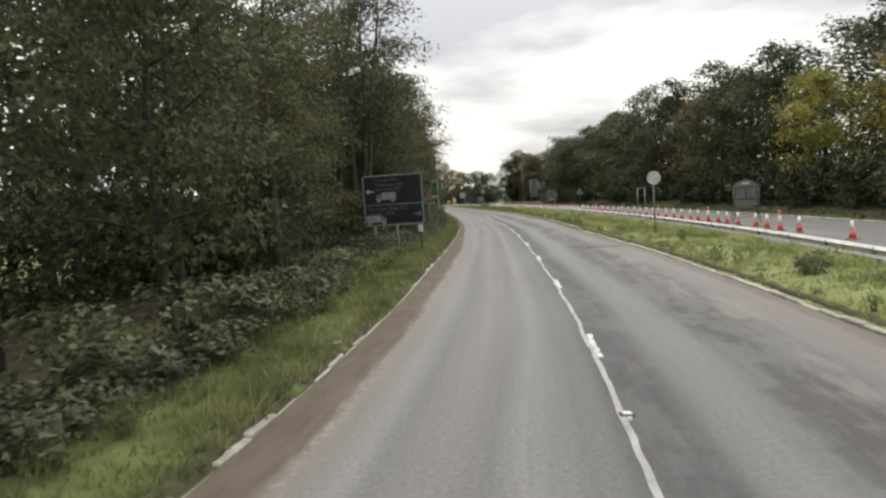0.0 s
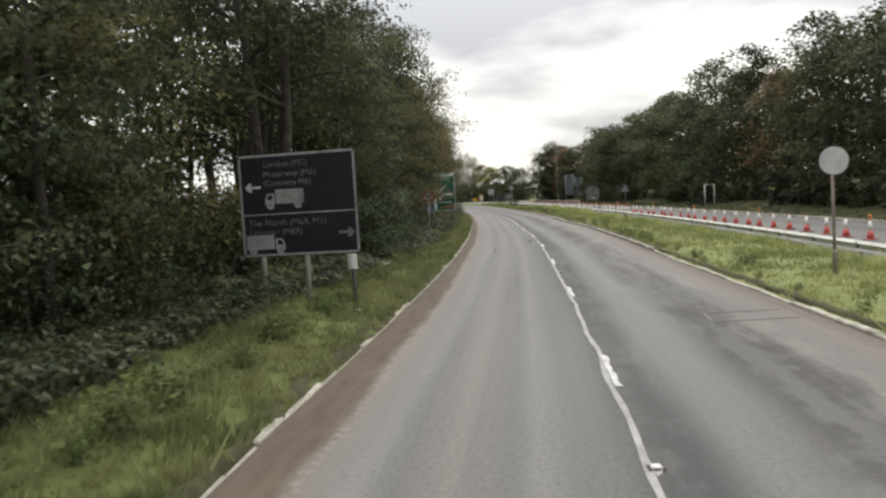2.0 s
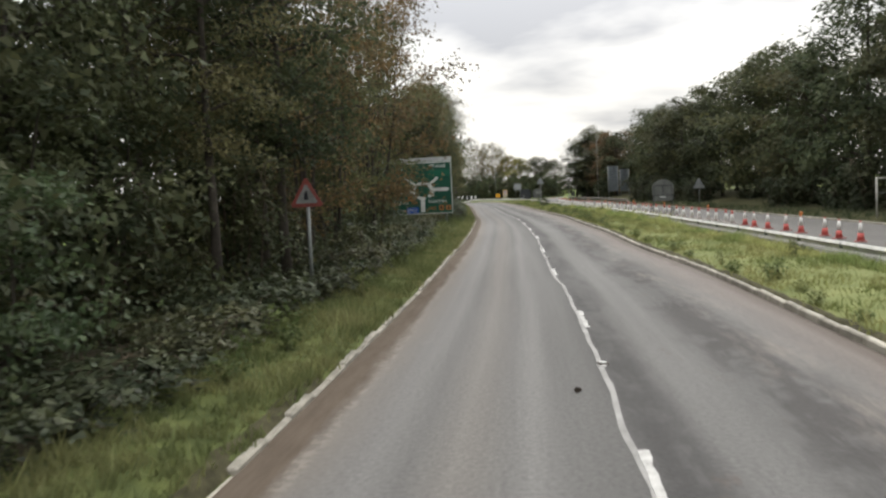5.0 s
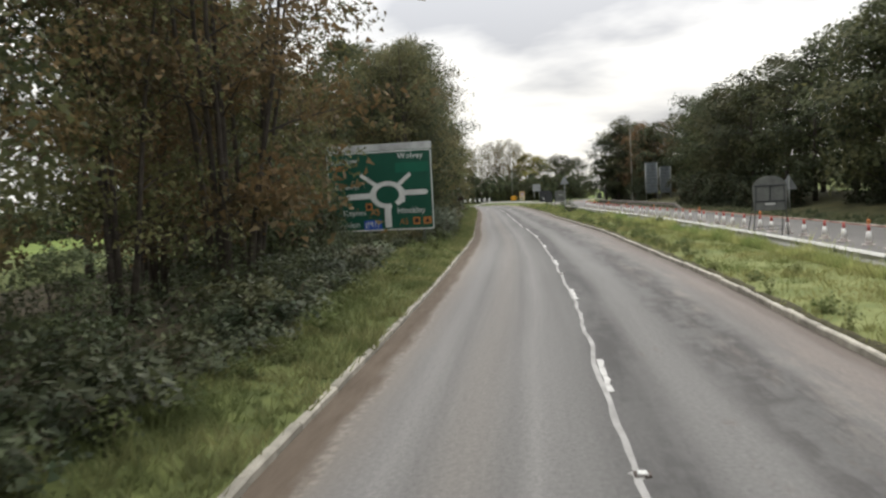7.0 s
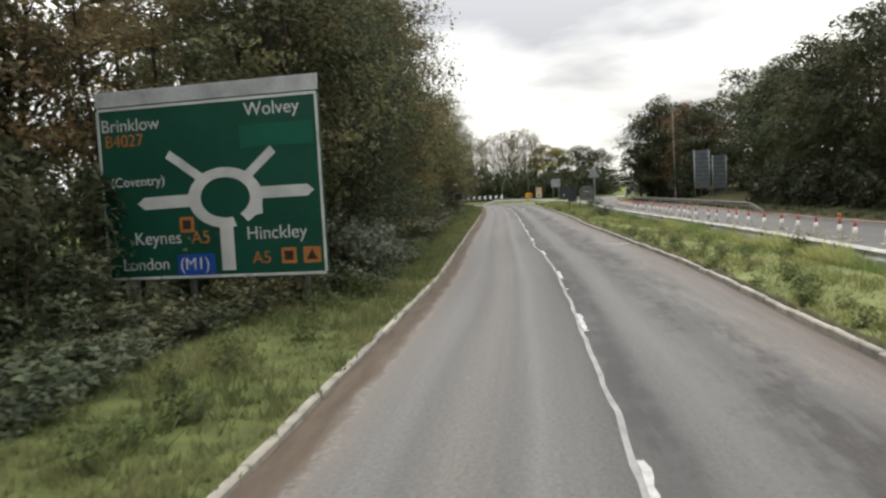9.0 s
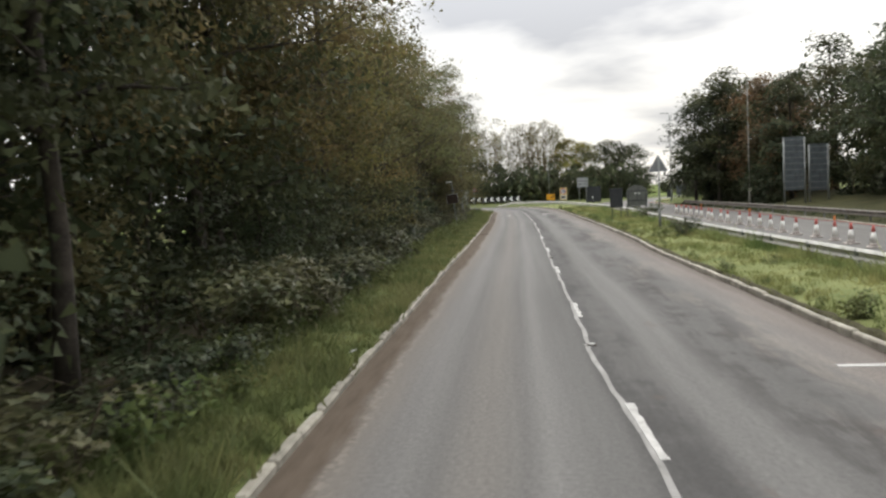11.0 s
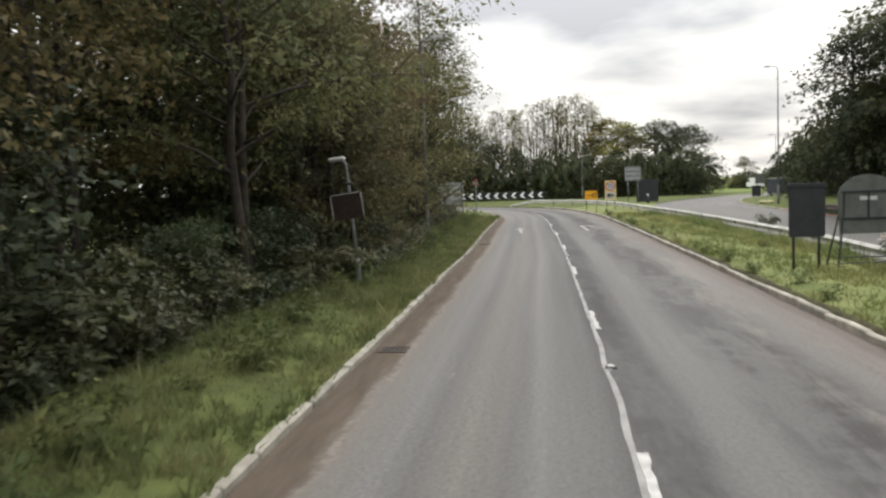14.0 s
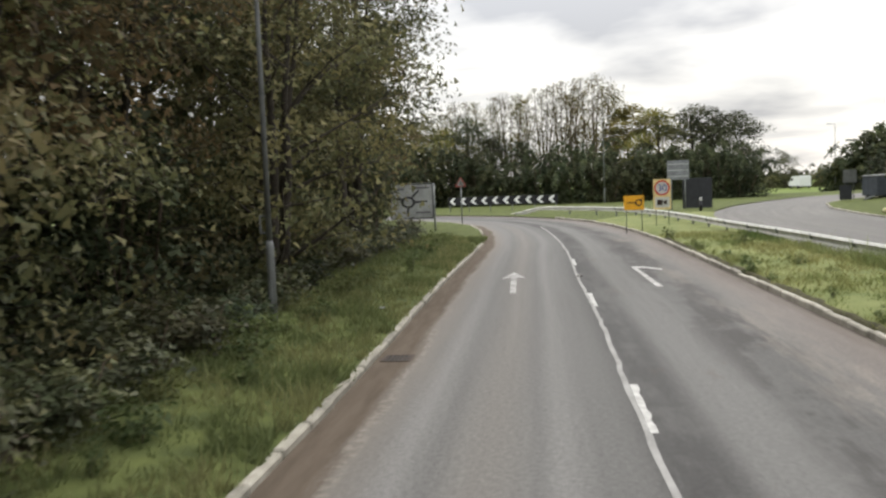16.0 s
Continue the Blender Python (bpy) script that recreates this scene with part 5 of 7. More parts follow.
def dash_mesh(seed):
    rng = random.Random(seed)
    n = 9
    rows = [[(-0.015 - rng.uniform(0, 0.02), 2.0 * k / n, 0), (0.055 + rng.uniform(-0.02, 0.025), 2.0 * k / n, 0)] for k in range(n + 1)]
    v = [p for r in rows for p in r] + [(p[0], p[1], -0.006) for r in rows for p in r]
    m = 2 * (n + 1)
    f = [(2 * k, 2 * k + 1, 2 * k + 3, 2 * k + 2) for k in range(n)]
    f += [(2 * k, 2 * k + 2, 2 * k + 2 + m, 2 * k + m) for k in range(n)] + [(2 * k + 3, 2 * k + 1, 2 * k + 1 + m, 2 * k + 3 + m) for k in range(n)]
    return mesh_of("dash", v, f, WHITE_PAINT)


DASHES = [dash_mesh(k) for k in range(4)]
DASH_ENDS = [22.7 + 8.92 * k for k in range(-4, 11)] + [111.9 + 8.46 * k for k in range(1, 12)]
for k, y in enumerate(DASH_ENDS):
    ob = new("lane_dash", DASHES[k % 4])
    y0 = y - 2.0
    a = math.atan2(lane_line(y) - lane_line(y0), 2.0)
    ob.matrix_world = Matrix.Translation((lane_line(y0) + 0.05, y0, 0.009)) @ Matrix.Rotation(-a, 4, "Z")
    tagged(ob, "worn white painted lane dash on asphalt", "road marking", "lane dashes", "structure")


def road_stud(x, y):
    ob = empty("road_stud", stand(x, y), "cast iron cat's eye stud in the lane line", "road stud", "road studs")
    Form().block((0, 0, 0.008), (0.15, 0.14, 0.02), 0.006).part("casting", IRON, ob)
    Form().block((0, 0, 0.022), (0.09, 0.1, 0.018), 0.006).part("insert", SIGN_WHITE, ob)
    for s in (-0.035, 0.035):
        Form().tube([(s, -0.062, 0.025), (s, -0.05, 0.025)], 0.014, 8).part("reflector", SIGN_WHITE, ob)


for y in [8.7 + 17.85 * k for k in range(-1, 7)] + [132.4, 149.3, 166.2, 183.1, 200.0]:
    road_stud(lane_line(y) + 0.05, y)
    ring = [(lane_line(y) + (0.05 + 0.10 * noise.noise((q * 0.9, y, 0.0))) * 1.1 * math.cos(q * 0.4833) + 0.02, y + (0.18 + 0.2 * noise.noise((q * 0.7, y, 5.0))) * math.sin(q * 0.4833)) for q in range(13)]
    smear = Form()
    top, low = [smear.bm.verts.new((a, b, 0.0065)) for a, b in ring], [smear.bm.verts.new((a, b, 0.001)) for a, b in ring]
    smear.bm.faces.new(top)
    for q in range(13):
        smear.bm.faces.new((low[q], low[(q + 1) % 13], top[(q + 1) % 13], top[q]))
    smear.thing("paint_smear", JOINT_PAINT, Matrix(), "whitish smear of old paint round a road stud", "road marking", "paint smears", "structure")


ARROW_PAINT = grainy("faded_arrow_paint", (0.14, 0.135, 0.128), (0.42, 0.41, 0.39), 2.2, 0.75, 0, 0.3, 14, 0.3)


def straight_arrow(x, y, turn, side=0):
    form = Form()
    m = Matrix.Translation((x, y, 0.0)) @ Matrix.Rotation(radians(turn), 4, "Z")
    pts = [(-0.075, 0), (0.075, 0), (0.075, 3.2), (0.32, 3.0), (0.0, 4.6), (-0.32, 3.0), (-0.075, 3.2)] if not side else [(-0.08, 0), (0.08, 0), (0.06, 4.3), (0.35, 4.1), (0.62, 3.6), (0.7, 3.95), (0.3, 4.75), (-0.06, 4.75)]
    a = [form.bm.verts.new((p, q, 0.003)) for p, q in pts]
    b = [form.bm.verts.new((p, q, 0.008)) for p, q in pts]
    form.bm.faces.new(b)
    n = len(pts)
    for i in range(n):
        form.bm.faces.new((a[i], a[(i + 1) % n], b[(i + 1) % n], b[i]))
    form.thing("lane_arrow", ARROW_PAINT, m, "worn white arrow painted on the carriageway", "road marking", "lane arrows", "structure")


straight_arrow(-0.38, 196.7, 5)
straight_arrow(2.95, 197.4, 5, 1)
for x0, x1, y, mat, w in ((6.1, 7.5, 35.0, SEAL, 0.05), (7.6, 8.9, 130.6, WHITE_PAINT, 0.14), (6.0, 7.5, 34.0, SEAL, 0.035)):
    Form().block(((x0 + x1) / 2, y, 0.004), (x1 - x0, w, 0.008)).thing("trench_seal", mat, Matrix(), "straight sealed cut across the lane", "road patch", "", "structure")

Form().block((6.07, 34.5, 0.004), (0.045, 0.98, 0.008), 0, Matrix.Rotation(radians(-7), 4, "Z")).thing("trench_seal", SEAL, Matrix(), "straight sealed cut along the lane", "road patch", "", "structure")


def gully(x, y, turn):
    ob = empty("drain_grate", stand(x, y, 0.002, turn), "rusty iron drain grate beside the kerb", "drain", "drain grates")
    form = Form()
    for c, s in (((-0.2, 0, 0), (0.05, 0.44, 0.02)), ((0.2, 0, 0), (0.05, 0.44, 0.02)), ((0, -0.2, 0), (0.36, 0.05, 0.02)), ((0, 0.2, 0), (0.36, 0.05, 0.02)), ((0, 0, 0), (0.36, 0.03, 0.02))):
        form.block(c, s, 0.003)
    form.part("frame", IRON, ob)
    # flat black sheet in place of the darkness below the bars
    Form().block((0, 0, -0.002), (0.36, 0.36, 0.004)).part("pit", BLACK_RUBBER, ob)
    for k in range(6):
        Form().block((-0.15 + 0.06 * k, 0, 0.004), (0.022, 0.38, 0.014), 0.003).part("bar", IRON, ob)


gully(left_kerb(167.4) + 0.32, 167.4, 3)
gully(left_kerb(189.6) + 0.3, 189.6, 4)

# crash barrier
BEAM_PROFILE = [(0.0, 0.36), (-0.06, 0.385), (-0.06, 0.40), (0.0, 0.455), (0.0, 0.54), (-0.075, 0.575), (-0.075, 0.60), (-0.01, 0.66)]


def beam_mesh(length, mat):
    n = len(BEAM_PROFILE)
    ring = BEAM_PROFILE + [(a + 0.03, b) for a, b in reversed(BEAM_PROFILE)]
    v = [(0.0, a, b) for a, b in ring] + [(length, a, b) for a, b in ring]
    m = len(ring)
    f = [(k, (k + 1) % m, (k + 1) % m + m, k + m) for k in range(m)] + [tuple(range(m - 1, -1, -1)), tuple(range(m, 2 * m))]
    return mesh_of("beam", v, f, mat)


GALV_PALE = grainy("pale_galvanised_rail", (0.36, 0.35, 0.32), (0.56, 0.55, 0.51), 2.0, 0.6, 0.05, 0.4, 30, 0.1)
BEAM = beam_mesh(3.22, GALV_PALE)
BEAM_DULL = beam_mesh(3.22, grainy("stained_brown_rail", (0.085, 0.070, 0.058), (0.190, 0.170, 0.148), 2.0, 0.65, 0.05, 0.3, 30, 0.1))
POST_MESH = Form().block((0, 0.06, 0.2), (0.06, 0.1, 0.8), 0.008).block((0, -0.03, 0.56), (0.08, 0.1, 0.16), 0.01).mesh("barrier_post", POST_GREY)


def crash_barrier(points, label, flip=False, drop=0.0, first=False, last=True, beam=None):
    root = empty("crash_barrier", Matrix(), label, "barrier")
    spots_ = walk_along(points, 3.2)
    for k, (x, y, a) in enumerate(spots_):
        if k + 1 < len(spots_):
            nx, ny, _ = spots_[k + 1]
            a = math.atan2(ny - y, nx - x)
        end = (k == 0 and first) or (k == len(spots_) - 1 and last)
        turn = Matrix.Rotation(a, 4, "Z")
        if flip:
            turn = turn @ Matrix.Diagonal((1, -1, 1, 1))
        tilt = Matrix.Rotation(radians(10 if not (k == 0 and first) else -10), 4, "Y") if end else Matrix()
        z = drop if not (k == 0 and first) else drop - 0.52
        b = new("beam", beam or BEAM)
        b.parent = root
        b.matrix_basis = Matrix.Translation((x, y, z)) @ turn @ tilt
        if not end:
            p = new("post", POST_MESH)
            p.parent = root
            p.matrix_basis = Matrix.Translation((x, y, drop)) @ turn


crash_barrier([p for p in BARRIER if p[1] > -8], "pale galvanised steel crash barrier along the central reserve", flip=True)
crash_barrier([(19.6, 153), (19.3, 158), (18.9, 170), (18.4, 180), (17.6, 192), (17.0, 203), (16.95, 210)], "stained brownish crash barrier beside the far carriageway", flip=True, first=True, last=True, beam=BEAM_DULL)


crash_barrier([(21.2, 248.0), (23.6, 245.9), (26.0, 243.8), (28.4, 241.7)], "dark ramped end of a crash barrier at the junction", first=True, last=False, beam=BEAM_DULL)


# traffic cones
def cone(lamp=False, red_top=False):
    ob = empty("traffic_cone", Matrix(), "red and white traffic cone on a rubber base", "traffic cone", "row of traffic cones")
    Form().block((0, 0, 0.025), (0.42, 0.42, 0.05), 0.012).part("base", CONE_GREY if red_top else CONE_BASE, ob)
    cols = ((0.05, 0.16, CONE_GREY, "body"), (0.16, 0.52, CONE_WHITE, "sleeve"), (0.52, 0.75, CONE_RED, "tip")) if red_top else ((0.05, 0.33, CONE_RED, "body"), (0.33, 0.70, CONE_WHITE, "sleeve"), (0.70, 0.75, CONE_RED, "tip"))
    for z0, z1, mat, name in cols:
        r = [0.135 - 0.1 * (z - 0.05) / 0.7 for z in (z0, z1)]
        Form().tube([(0, 0, z0), (0, 0, z1)], r, 14).part(name, mat, ob, smooth=True)
    if lamp:
        Form().block((0, 0, 0.79), (0.1, 0.07, 0.06), 0.012).part("lamp_housing", AMBER, ob)
        Form().tube([(0, -0.035, 0.87), (0, 0.035, 0.87)], 0.066, 14).part("lamp_lens", AMBER, ob, "amber warning lens", True)
    return ob


CONES = [cone(), cone(True), cone(False, True), cone(True, True)]
k = 0
y = 30.0
firsts = {}
while y < 189:
    kind = (2 if y > 96 else 0) + (1 if k % 6 == (2 if y < 96 else 4) else 0)
    m = Matrix.Translation((barrier_x(y) + 3.75 + rnd.uniform(-0.15, 0.15), y, 0.0)) @ Matrix.Rotation(rnd.uniform(0, 6.28), 4, "Z")
    if kind in firsts:
        copy_thing(CONES[kind], m)
    else:
        CONES[kind].matrix_world = m
        firsts[kind] = True
    y += 5.5 if y < 34 else rnd.uniform(1.85, 2.25)
    k += 1
tape = []
for i in range(52):
    y = 99 + i * 1.95
    tape.append((barrier_x(y) + 3.75, y, 0.735 + 0.02 * math.sin(i * 1.7)))
Form().tube(tape, 0.012, 5).thing("barrier_tape", DULL_RED, Matrix(), "thin red tape strung along the cone tops", "barrier tape")


# ---- signs ----
def lorry_sign():
    """Black lorry-route sign: 2.78 wide, foot 1.36 above ground."""
    ob = empty("lorry_route_sign", stand(-1.955, 38.03, 0.0, -10.6), "black lorry route sign with faded lettering on posts", "road sign")
    w, z0, z1 = 1.39, 1.36, 3.66
    Form().prism(rounded(-w, z0, w, z1, 0.08), -0.02, 0.01).part("panel", SIGN_BLACK, ob)
    form = Form()
    form.block((0, -0.022, z1 - 0.03), (2 * w - 0.06, 0.012, 0.05), 0.004).block((0, -0.022, z0 + 0.03), (2 * w - 0.06, 0.012, 0.05), 0.004)
    form.block((-w + 0.03, -0.022, (z0 + z1) / 2), (0.05, 0.012, z1 - z0 - 0.12), 0.004).block((w - 0.03, -0.022, (z0 + z1) / 2), (0.05, 0.012, z1 - z0 - 0.12), 0.004)
    form.part("border", SIGN_DULL, ob, "weathered grey border")
    Form().block((0, -0.024, z0 + 0.95), (2 * w - 0.12, 0.008, 0.03)).part("divider", SIGN_DULL, ob)
    for text, x, z, s in (("London (M1)", -0.78, 3.37, 0.2), ("Motorway (M6)", -0.8, 3.15, 0.2), ("(Coventry M6)", -0.8, 2.95, 0.19), ("The North (M69, M1)", -1.22, 2.05, 0.21), ("Leicester (M69)", -1.22, 1.84, 0.2)):
        lettering(text, s, SIGN_FADED, ob, x, z, -0.026)
    for d, x, z, mat in ((-1, -1.05, 2.93, SIGN_GREYWHITE), (1, 1.1, 1.83, SIGN_FADED)):
        t = x + d * 0.2
        Form().prism([(x - d * 0.18, z - 0.03), (x - d * 0.18, z + 0.03), (t - d * 0.13, z + 0.03), (t - d * 0.18, z + 0.1), (t - d * 0.1, z + 0.1), (t, z), (t - d * 0.1, z - 0.1), (t - d * 0.18, z - 0.1), (t - d * 0.13, z - 0.03)], -0.032, -0.024).part("arrow", mat, ob)
    for d, x, z in ((-1, -0.3, 2.44), (1, -0.85, 1.42)):
        truck = Form()
        truck.prism([(x + d * 0.22, z + 0.1), (x + d * 0.22, z + 0.42), (x - d * 0.45, z + 0.42), (x - d * 0.45, z + 0.1)], -0.032, -0.024)
        truck.prism([(x + d * 0.25, z + 0.08), (x + d * 0.25, z + 0.34), (x + d * 0.42, z + 0.34), (x + d * 0.48, z + 0.2), (x + d * 0.48, z + 0.08)], -0.032, -0.024)
        tr = truck.part("lorry_symbol", SIGN_DULL, ob)
        for q in (x + d * 0.36, x - d * 0.3):
            Form().ring((q, z + 0.06), 0.02, 0.085, -0.036, -0.024, n=16).part("wheel_symbol", SIGN_DULL, tr)
        Form().prism([(x + d * 0.3, z + 0.2), (x + d * 0.3, z + 0.3), (x + d * 0.4, z + 0.3), (x + d * 0.43, z + 0.2)], -0.036, -0.0335).part("cab_window", SIGN_BLACK, tr)
    post(ob, -0.95, 3.5, 0.055, mat=POST_PALE)
    post(ob, 0.1, 3.5, 0.055, mat=POST_PALE)
    post(ob, 1.18, 1.3, 0.045, mat=POST_DARK)
    Form().tube([(1.18, 0.02, 1.0), (1.18, 0.02, 1.32)], 0.105, 14).part("white_collar", SIGN_WHITE, ob, "white reflective collar on the short post")


lorry_sign()


def roundabout_sign():
    """Large green advance direction sign, 5.3 wide."""
    ob = empty("direction_sign", stand(-2.28, 112.77, 0.0, -7.2), "large green roundabout direction sign with white border", "road sign")
    W, z0, z1, top = 5.3, 0.96, 4.82, 5.16

    def X(u):
        return -W / 2 + W * u

    def Z(v):
        return z0 + (top - z0) * v
    Form().prism(rounded(-W / 2, z0, W / 2, z1, 0.12), -0.02, 0.02).part("panel", SIGN_GREEN, ob)
    Form().block((0, 0.0, (z1 + top) / 2 + 0.005), (W, 0.045, top - z1 - 0.01), 0.006).part("top_strip", SIGN_GREYWHITE, ob, "stained white strip along the top edge")
    form = Form()
    for c, s in (((0, -0.022, z1 - 0.05), (W - 0.1, 0.012, 0.06)), ((0, -0.022, z0 + 0.05), (W - 0.1, 0.012, 0.06)), ((-W / 2 + 0.05, -0.022, (z0 + z1) / 2), (0.06, 0.012, z1 - z0 - 0.16)), ((W / 2 - 0.05, -0.022, (z0 + z1) / 2), (0.06, 0.012, z1 - z0 - 0.16))):
        form.block(c, s, 0.004)
    form.part("border", SIGN_WHITE, ob)
    Form().prism([(X(0.655), Z(0.66)), (X(0.97), Z(0.66)), (X(0.97), Z(0.775)), (X(0.655), Z(0.775))], -0.028, -0.022).part("patch", SIGN_GREEN_NEW, ob, "brighter green covering patch")
    cx, cz = X(0.572), Z(0.415)
    Form().ring((cx, cz), 0.59, 0.88, -0.034, -0.022, -55, 285, 40, 0.74).part("roundabout_symbol", SIGN_WHITE, ob)
    for p, q, w in (((X(0.2), Z(0.405)), (cx - 0.72, Z(0.41)), 0.27), ((X(0.325), Z(0.655)), (cx - 0.5, cz + 0.42), 0.19), ((X(0.795), Z(0.645)), (cx + 0.52, cz + 0.42), 0.19), ((cx + 0.68, Z(0.43)), (X(0.93), Z(0.43)), 0.25), ((cx - 0.02, cz - 0.6), (cx - 0.02, Z(0.04)), 0.32)):
        Form().prism(bar(p, q, w), -0.03, -0.022).part("arm_symbol", SIGN_WHITE, ob)
    for x, d, z in ((X(0.2), -1, Z(0.405)), (X(0.93), 1, Z(0.43))):
        Form().prism([(x, z - 0.13), (x, z + 0.13), (x + d * 0.16, z)], -0.03, -0.022).part("arrow_tip", SIGN_WHITE, ob)
    Form().prism([(cx + 0.62, cz - 0.42), (cx + 0.86, cz - 0.38), (cx + 0.85, cz - 0.12), (cx + 0.58, cz - 0.2)], -0.031, -0.022).part("entry_arrow", SIGN_WHITE, ob)
    for text, u, v, s, mat in (("Brinklow", 0.022, 0.79, 0.4, SIGN_WHITE), ("B4027", 0.035, 0.71, 0.38, SIGN_ORANGE), ("Wolvey", 0.68, 0.82, 0.4, SIGN_WHITE), ("(Coventry)", 0.05, 0.50, 0.3, SIGN_WHITE), ("Keynes", 0.14, 0.19, 0.4, SIGN_WHITE), ("A5", 0.405, 0.185, 0.4, SIGN_ORANGE), ("London", 0.075, 0.055, 0.38, SIGN_WHITE), ("Hinckley", 0.655, 0.195, 0.4, SIGN_WHITE), ("A5", 0.675, 0.07, 0.38, SIGN_ORANGE)):
        lettering(text, s, mat, ob, X(u), Z(v), -0.026)
    Form().prism(rounded(X(0.335), Z(0.02), X(0.505), Z(0.13), 0.05), -0.03, -0.022).part("motorway_panel", SIGN_BLUE, ob, "blue motorway panel")
    lettering("(M1)", 0.38, SIGN_WHITE, ob, X(0.345), Z(0.05), -0.034)
    for u, v in ((0.39, 0.285), (0.835, 0.105)):
        fr = Form()
        fr.prism(rounded(X(u) - 0.17, Z(v) - 0.17, X(u) + 0.17, Z(v) + 0.17, 0.03), -0.029, -0.022)
        sq = fr.part("diversion_symbol", SIGN_ORANGE, ob)
        Form().prism([(X(u) - 0.1, Z(v) - 0.1), (X(u) + 0.1, Z(v) - 0.1), (X(u) + 0.1, Z(v) + 0.1), (X(u) - 0.1, Z(v) + 0.1)], -0.033, -0.0295).part("square", SIGN_BROWN, sq)
    tri = Form().prism(rounded(X(0.935) - 0.2, Z(0.105) - 0.17, X(0.935) + 0.2, Z(0.105) + 0.17, 0.03), -0.029, -0.022).part("diversion_symbol", SIGN_ORANGE, ob)
    Form().prism([(X(0.935) - 0.13, Z(0.105) - 0.1), (X(0.935) + 0.13, Z(0.105) - 0.1), (X(0.935), Z(0.105) + 0.12)], -0.033, -0.0295).part("triangle", SIGN_BROWN, tri)
    for x in (-2.0, -0.6, 0.8, 2.1):
        post(ob, x, 4.9, 0.07, 0.1)


roundabout_sign()


def triangle_outline(w, z0, z1, r=0.05):
    pts = []
    c = (0.0, z0 + (z1 - z0) / 3)
    for ang, (px, pz) in ((90, (0, z1)), (210, (-w / 2, z0)), (330, (w / 2, z0))):
        qx, qz = px + (c[0] - px) * 2 * r / w * 1.2, pz + (c[1] - pz) * 2 * r / w * 1.2
        for a in (-60, -20, 20, 60):
            pts.append((qx + r * math.cos(radians(ang + a)), qz + r * math.sin(radians(ang + a))))
    return pts


def warning_triangle(x, y, w, z1, turn, facing, label, post_mat=None, sleeve=0.0, z0=-0.2):
    ob = empty("warning_sign", stand(x, y, 0.0, turn), label, "road sign")
    zb = z1 - w * 0.87
    Form().prism(triangle_outline(w, zb, z1), -0.012, 0.004).part("plate", SHADED_RED if facing else SIGN_BACK, ob)
    if facing:
        # white face in a darkened tone as well, for the same shade
        Form().prism(triangle_outline(w * 0.68, zb + w * 0.1, z1 - w * 0.2, 0.03), -0.018, -0.0125).part("face", SIGN_DULL, ob)
        Form().prism([(-0.07, zb + w * 0.2), (0.05, zb + w * 0.2), (0.02, zb + w * 0.48), (-0.04, zb + w * 0.42)], -0.022, -0.0185).part("symbol", SIGN_BLACK, ob)
    else:
        Form().block((0, -0.02, zb + w * 0.25), (w * 0.55, 0.016, 0.05), 0.004).part("channel", POST_GREY, ob)
        Form().block((0, -0.02, zb + w * 0.55), (w * 0.25, 0.016, 0.05), 0.004).part("channel", POST_GREY, ob)
    post(ob, 0, z1 - 0.12 if not facing else zb + 0.3, 0.042, -0.07 if not facing else 0.06, z0, post_mat, sleeve)


warning_triangle(-0.62, 70, 0.78, 3.0, -4, True, "red-bordered warning triangle among the verge bushes")
warning_triangle(-7.1, 232, 0.75, 3.12, 0, True, "small warning triangle on a thin post")
warning_triangle(22.76, 131.9, 1.15, 2.75, 4, False, "grey back of a warning triangle on the far verge", z0=-0.1)
warning_triangle(9.2, 163, 0.95, 3.9, 6, False, "grey back of a warning triangle in the central reserve", sleeve=1.05)


def round_back():
    ob = empty("round_sign", stand(10.03, 38.3, 0.0, -10), "pale grey back of a round road sign", "road sign")
    Form().ring((0, 2.75), 0.0005, 0.31, -0.012, 0.004, n=36).part("disc", SIGN_GREYWHITE, ob)
    post(ob, -0.03, 2.9, 0.034, 0.05, sleeve=0.7, mat=POST_RUSTY)


round_back()


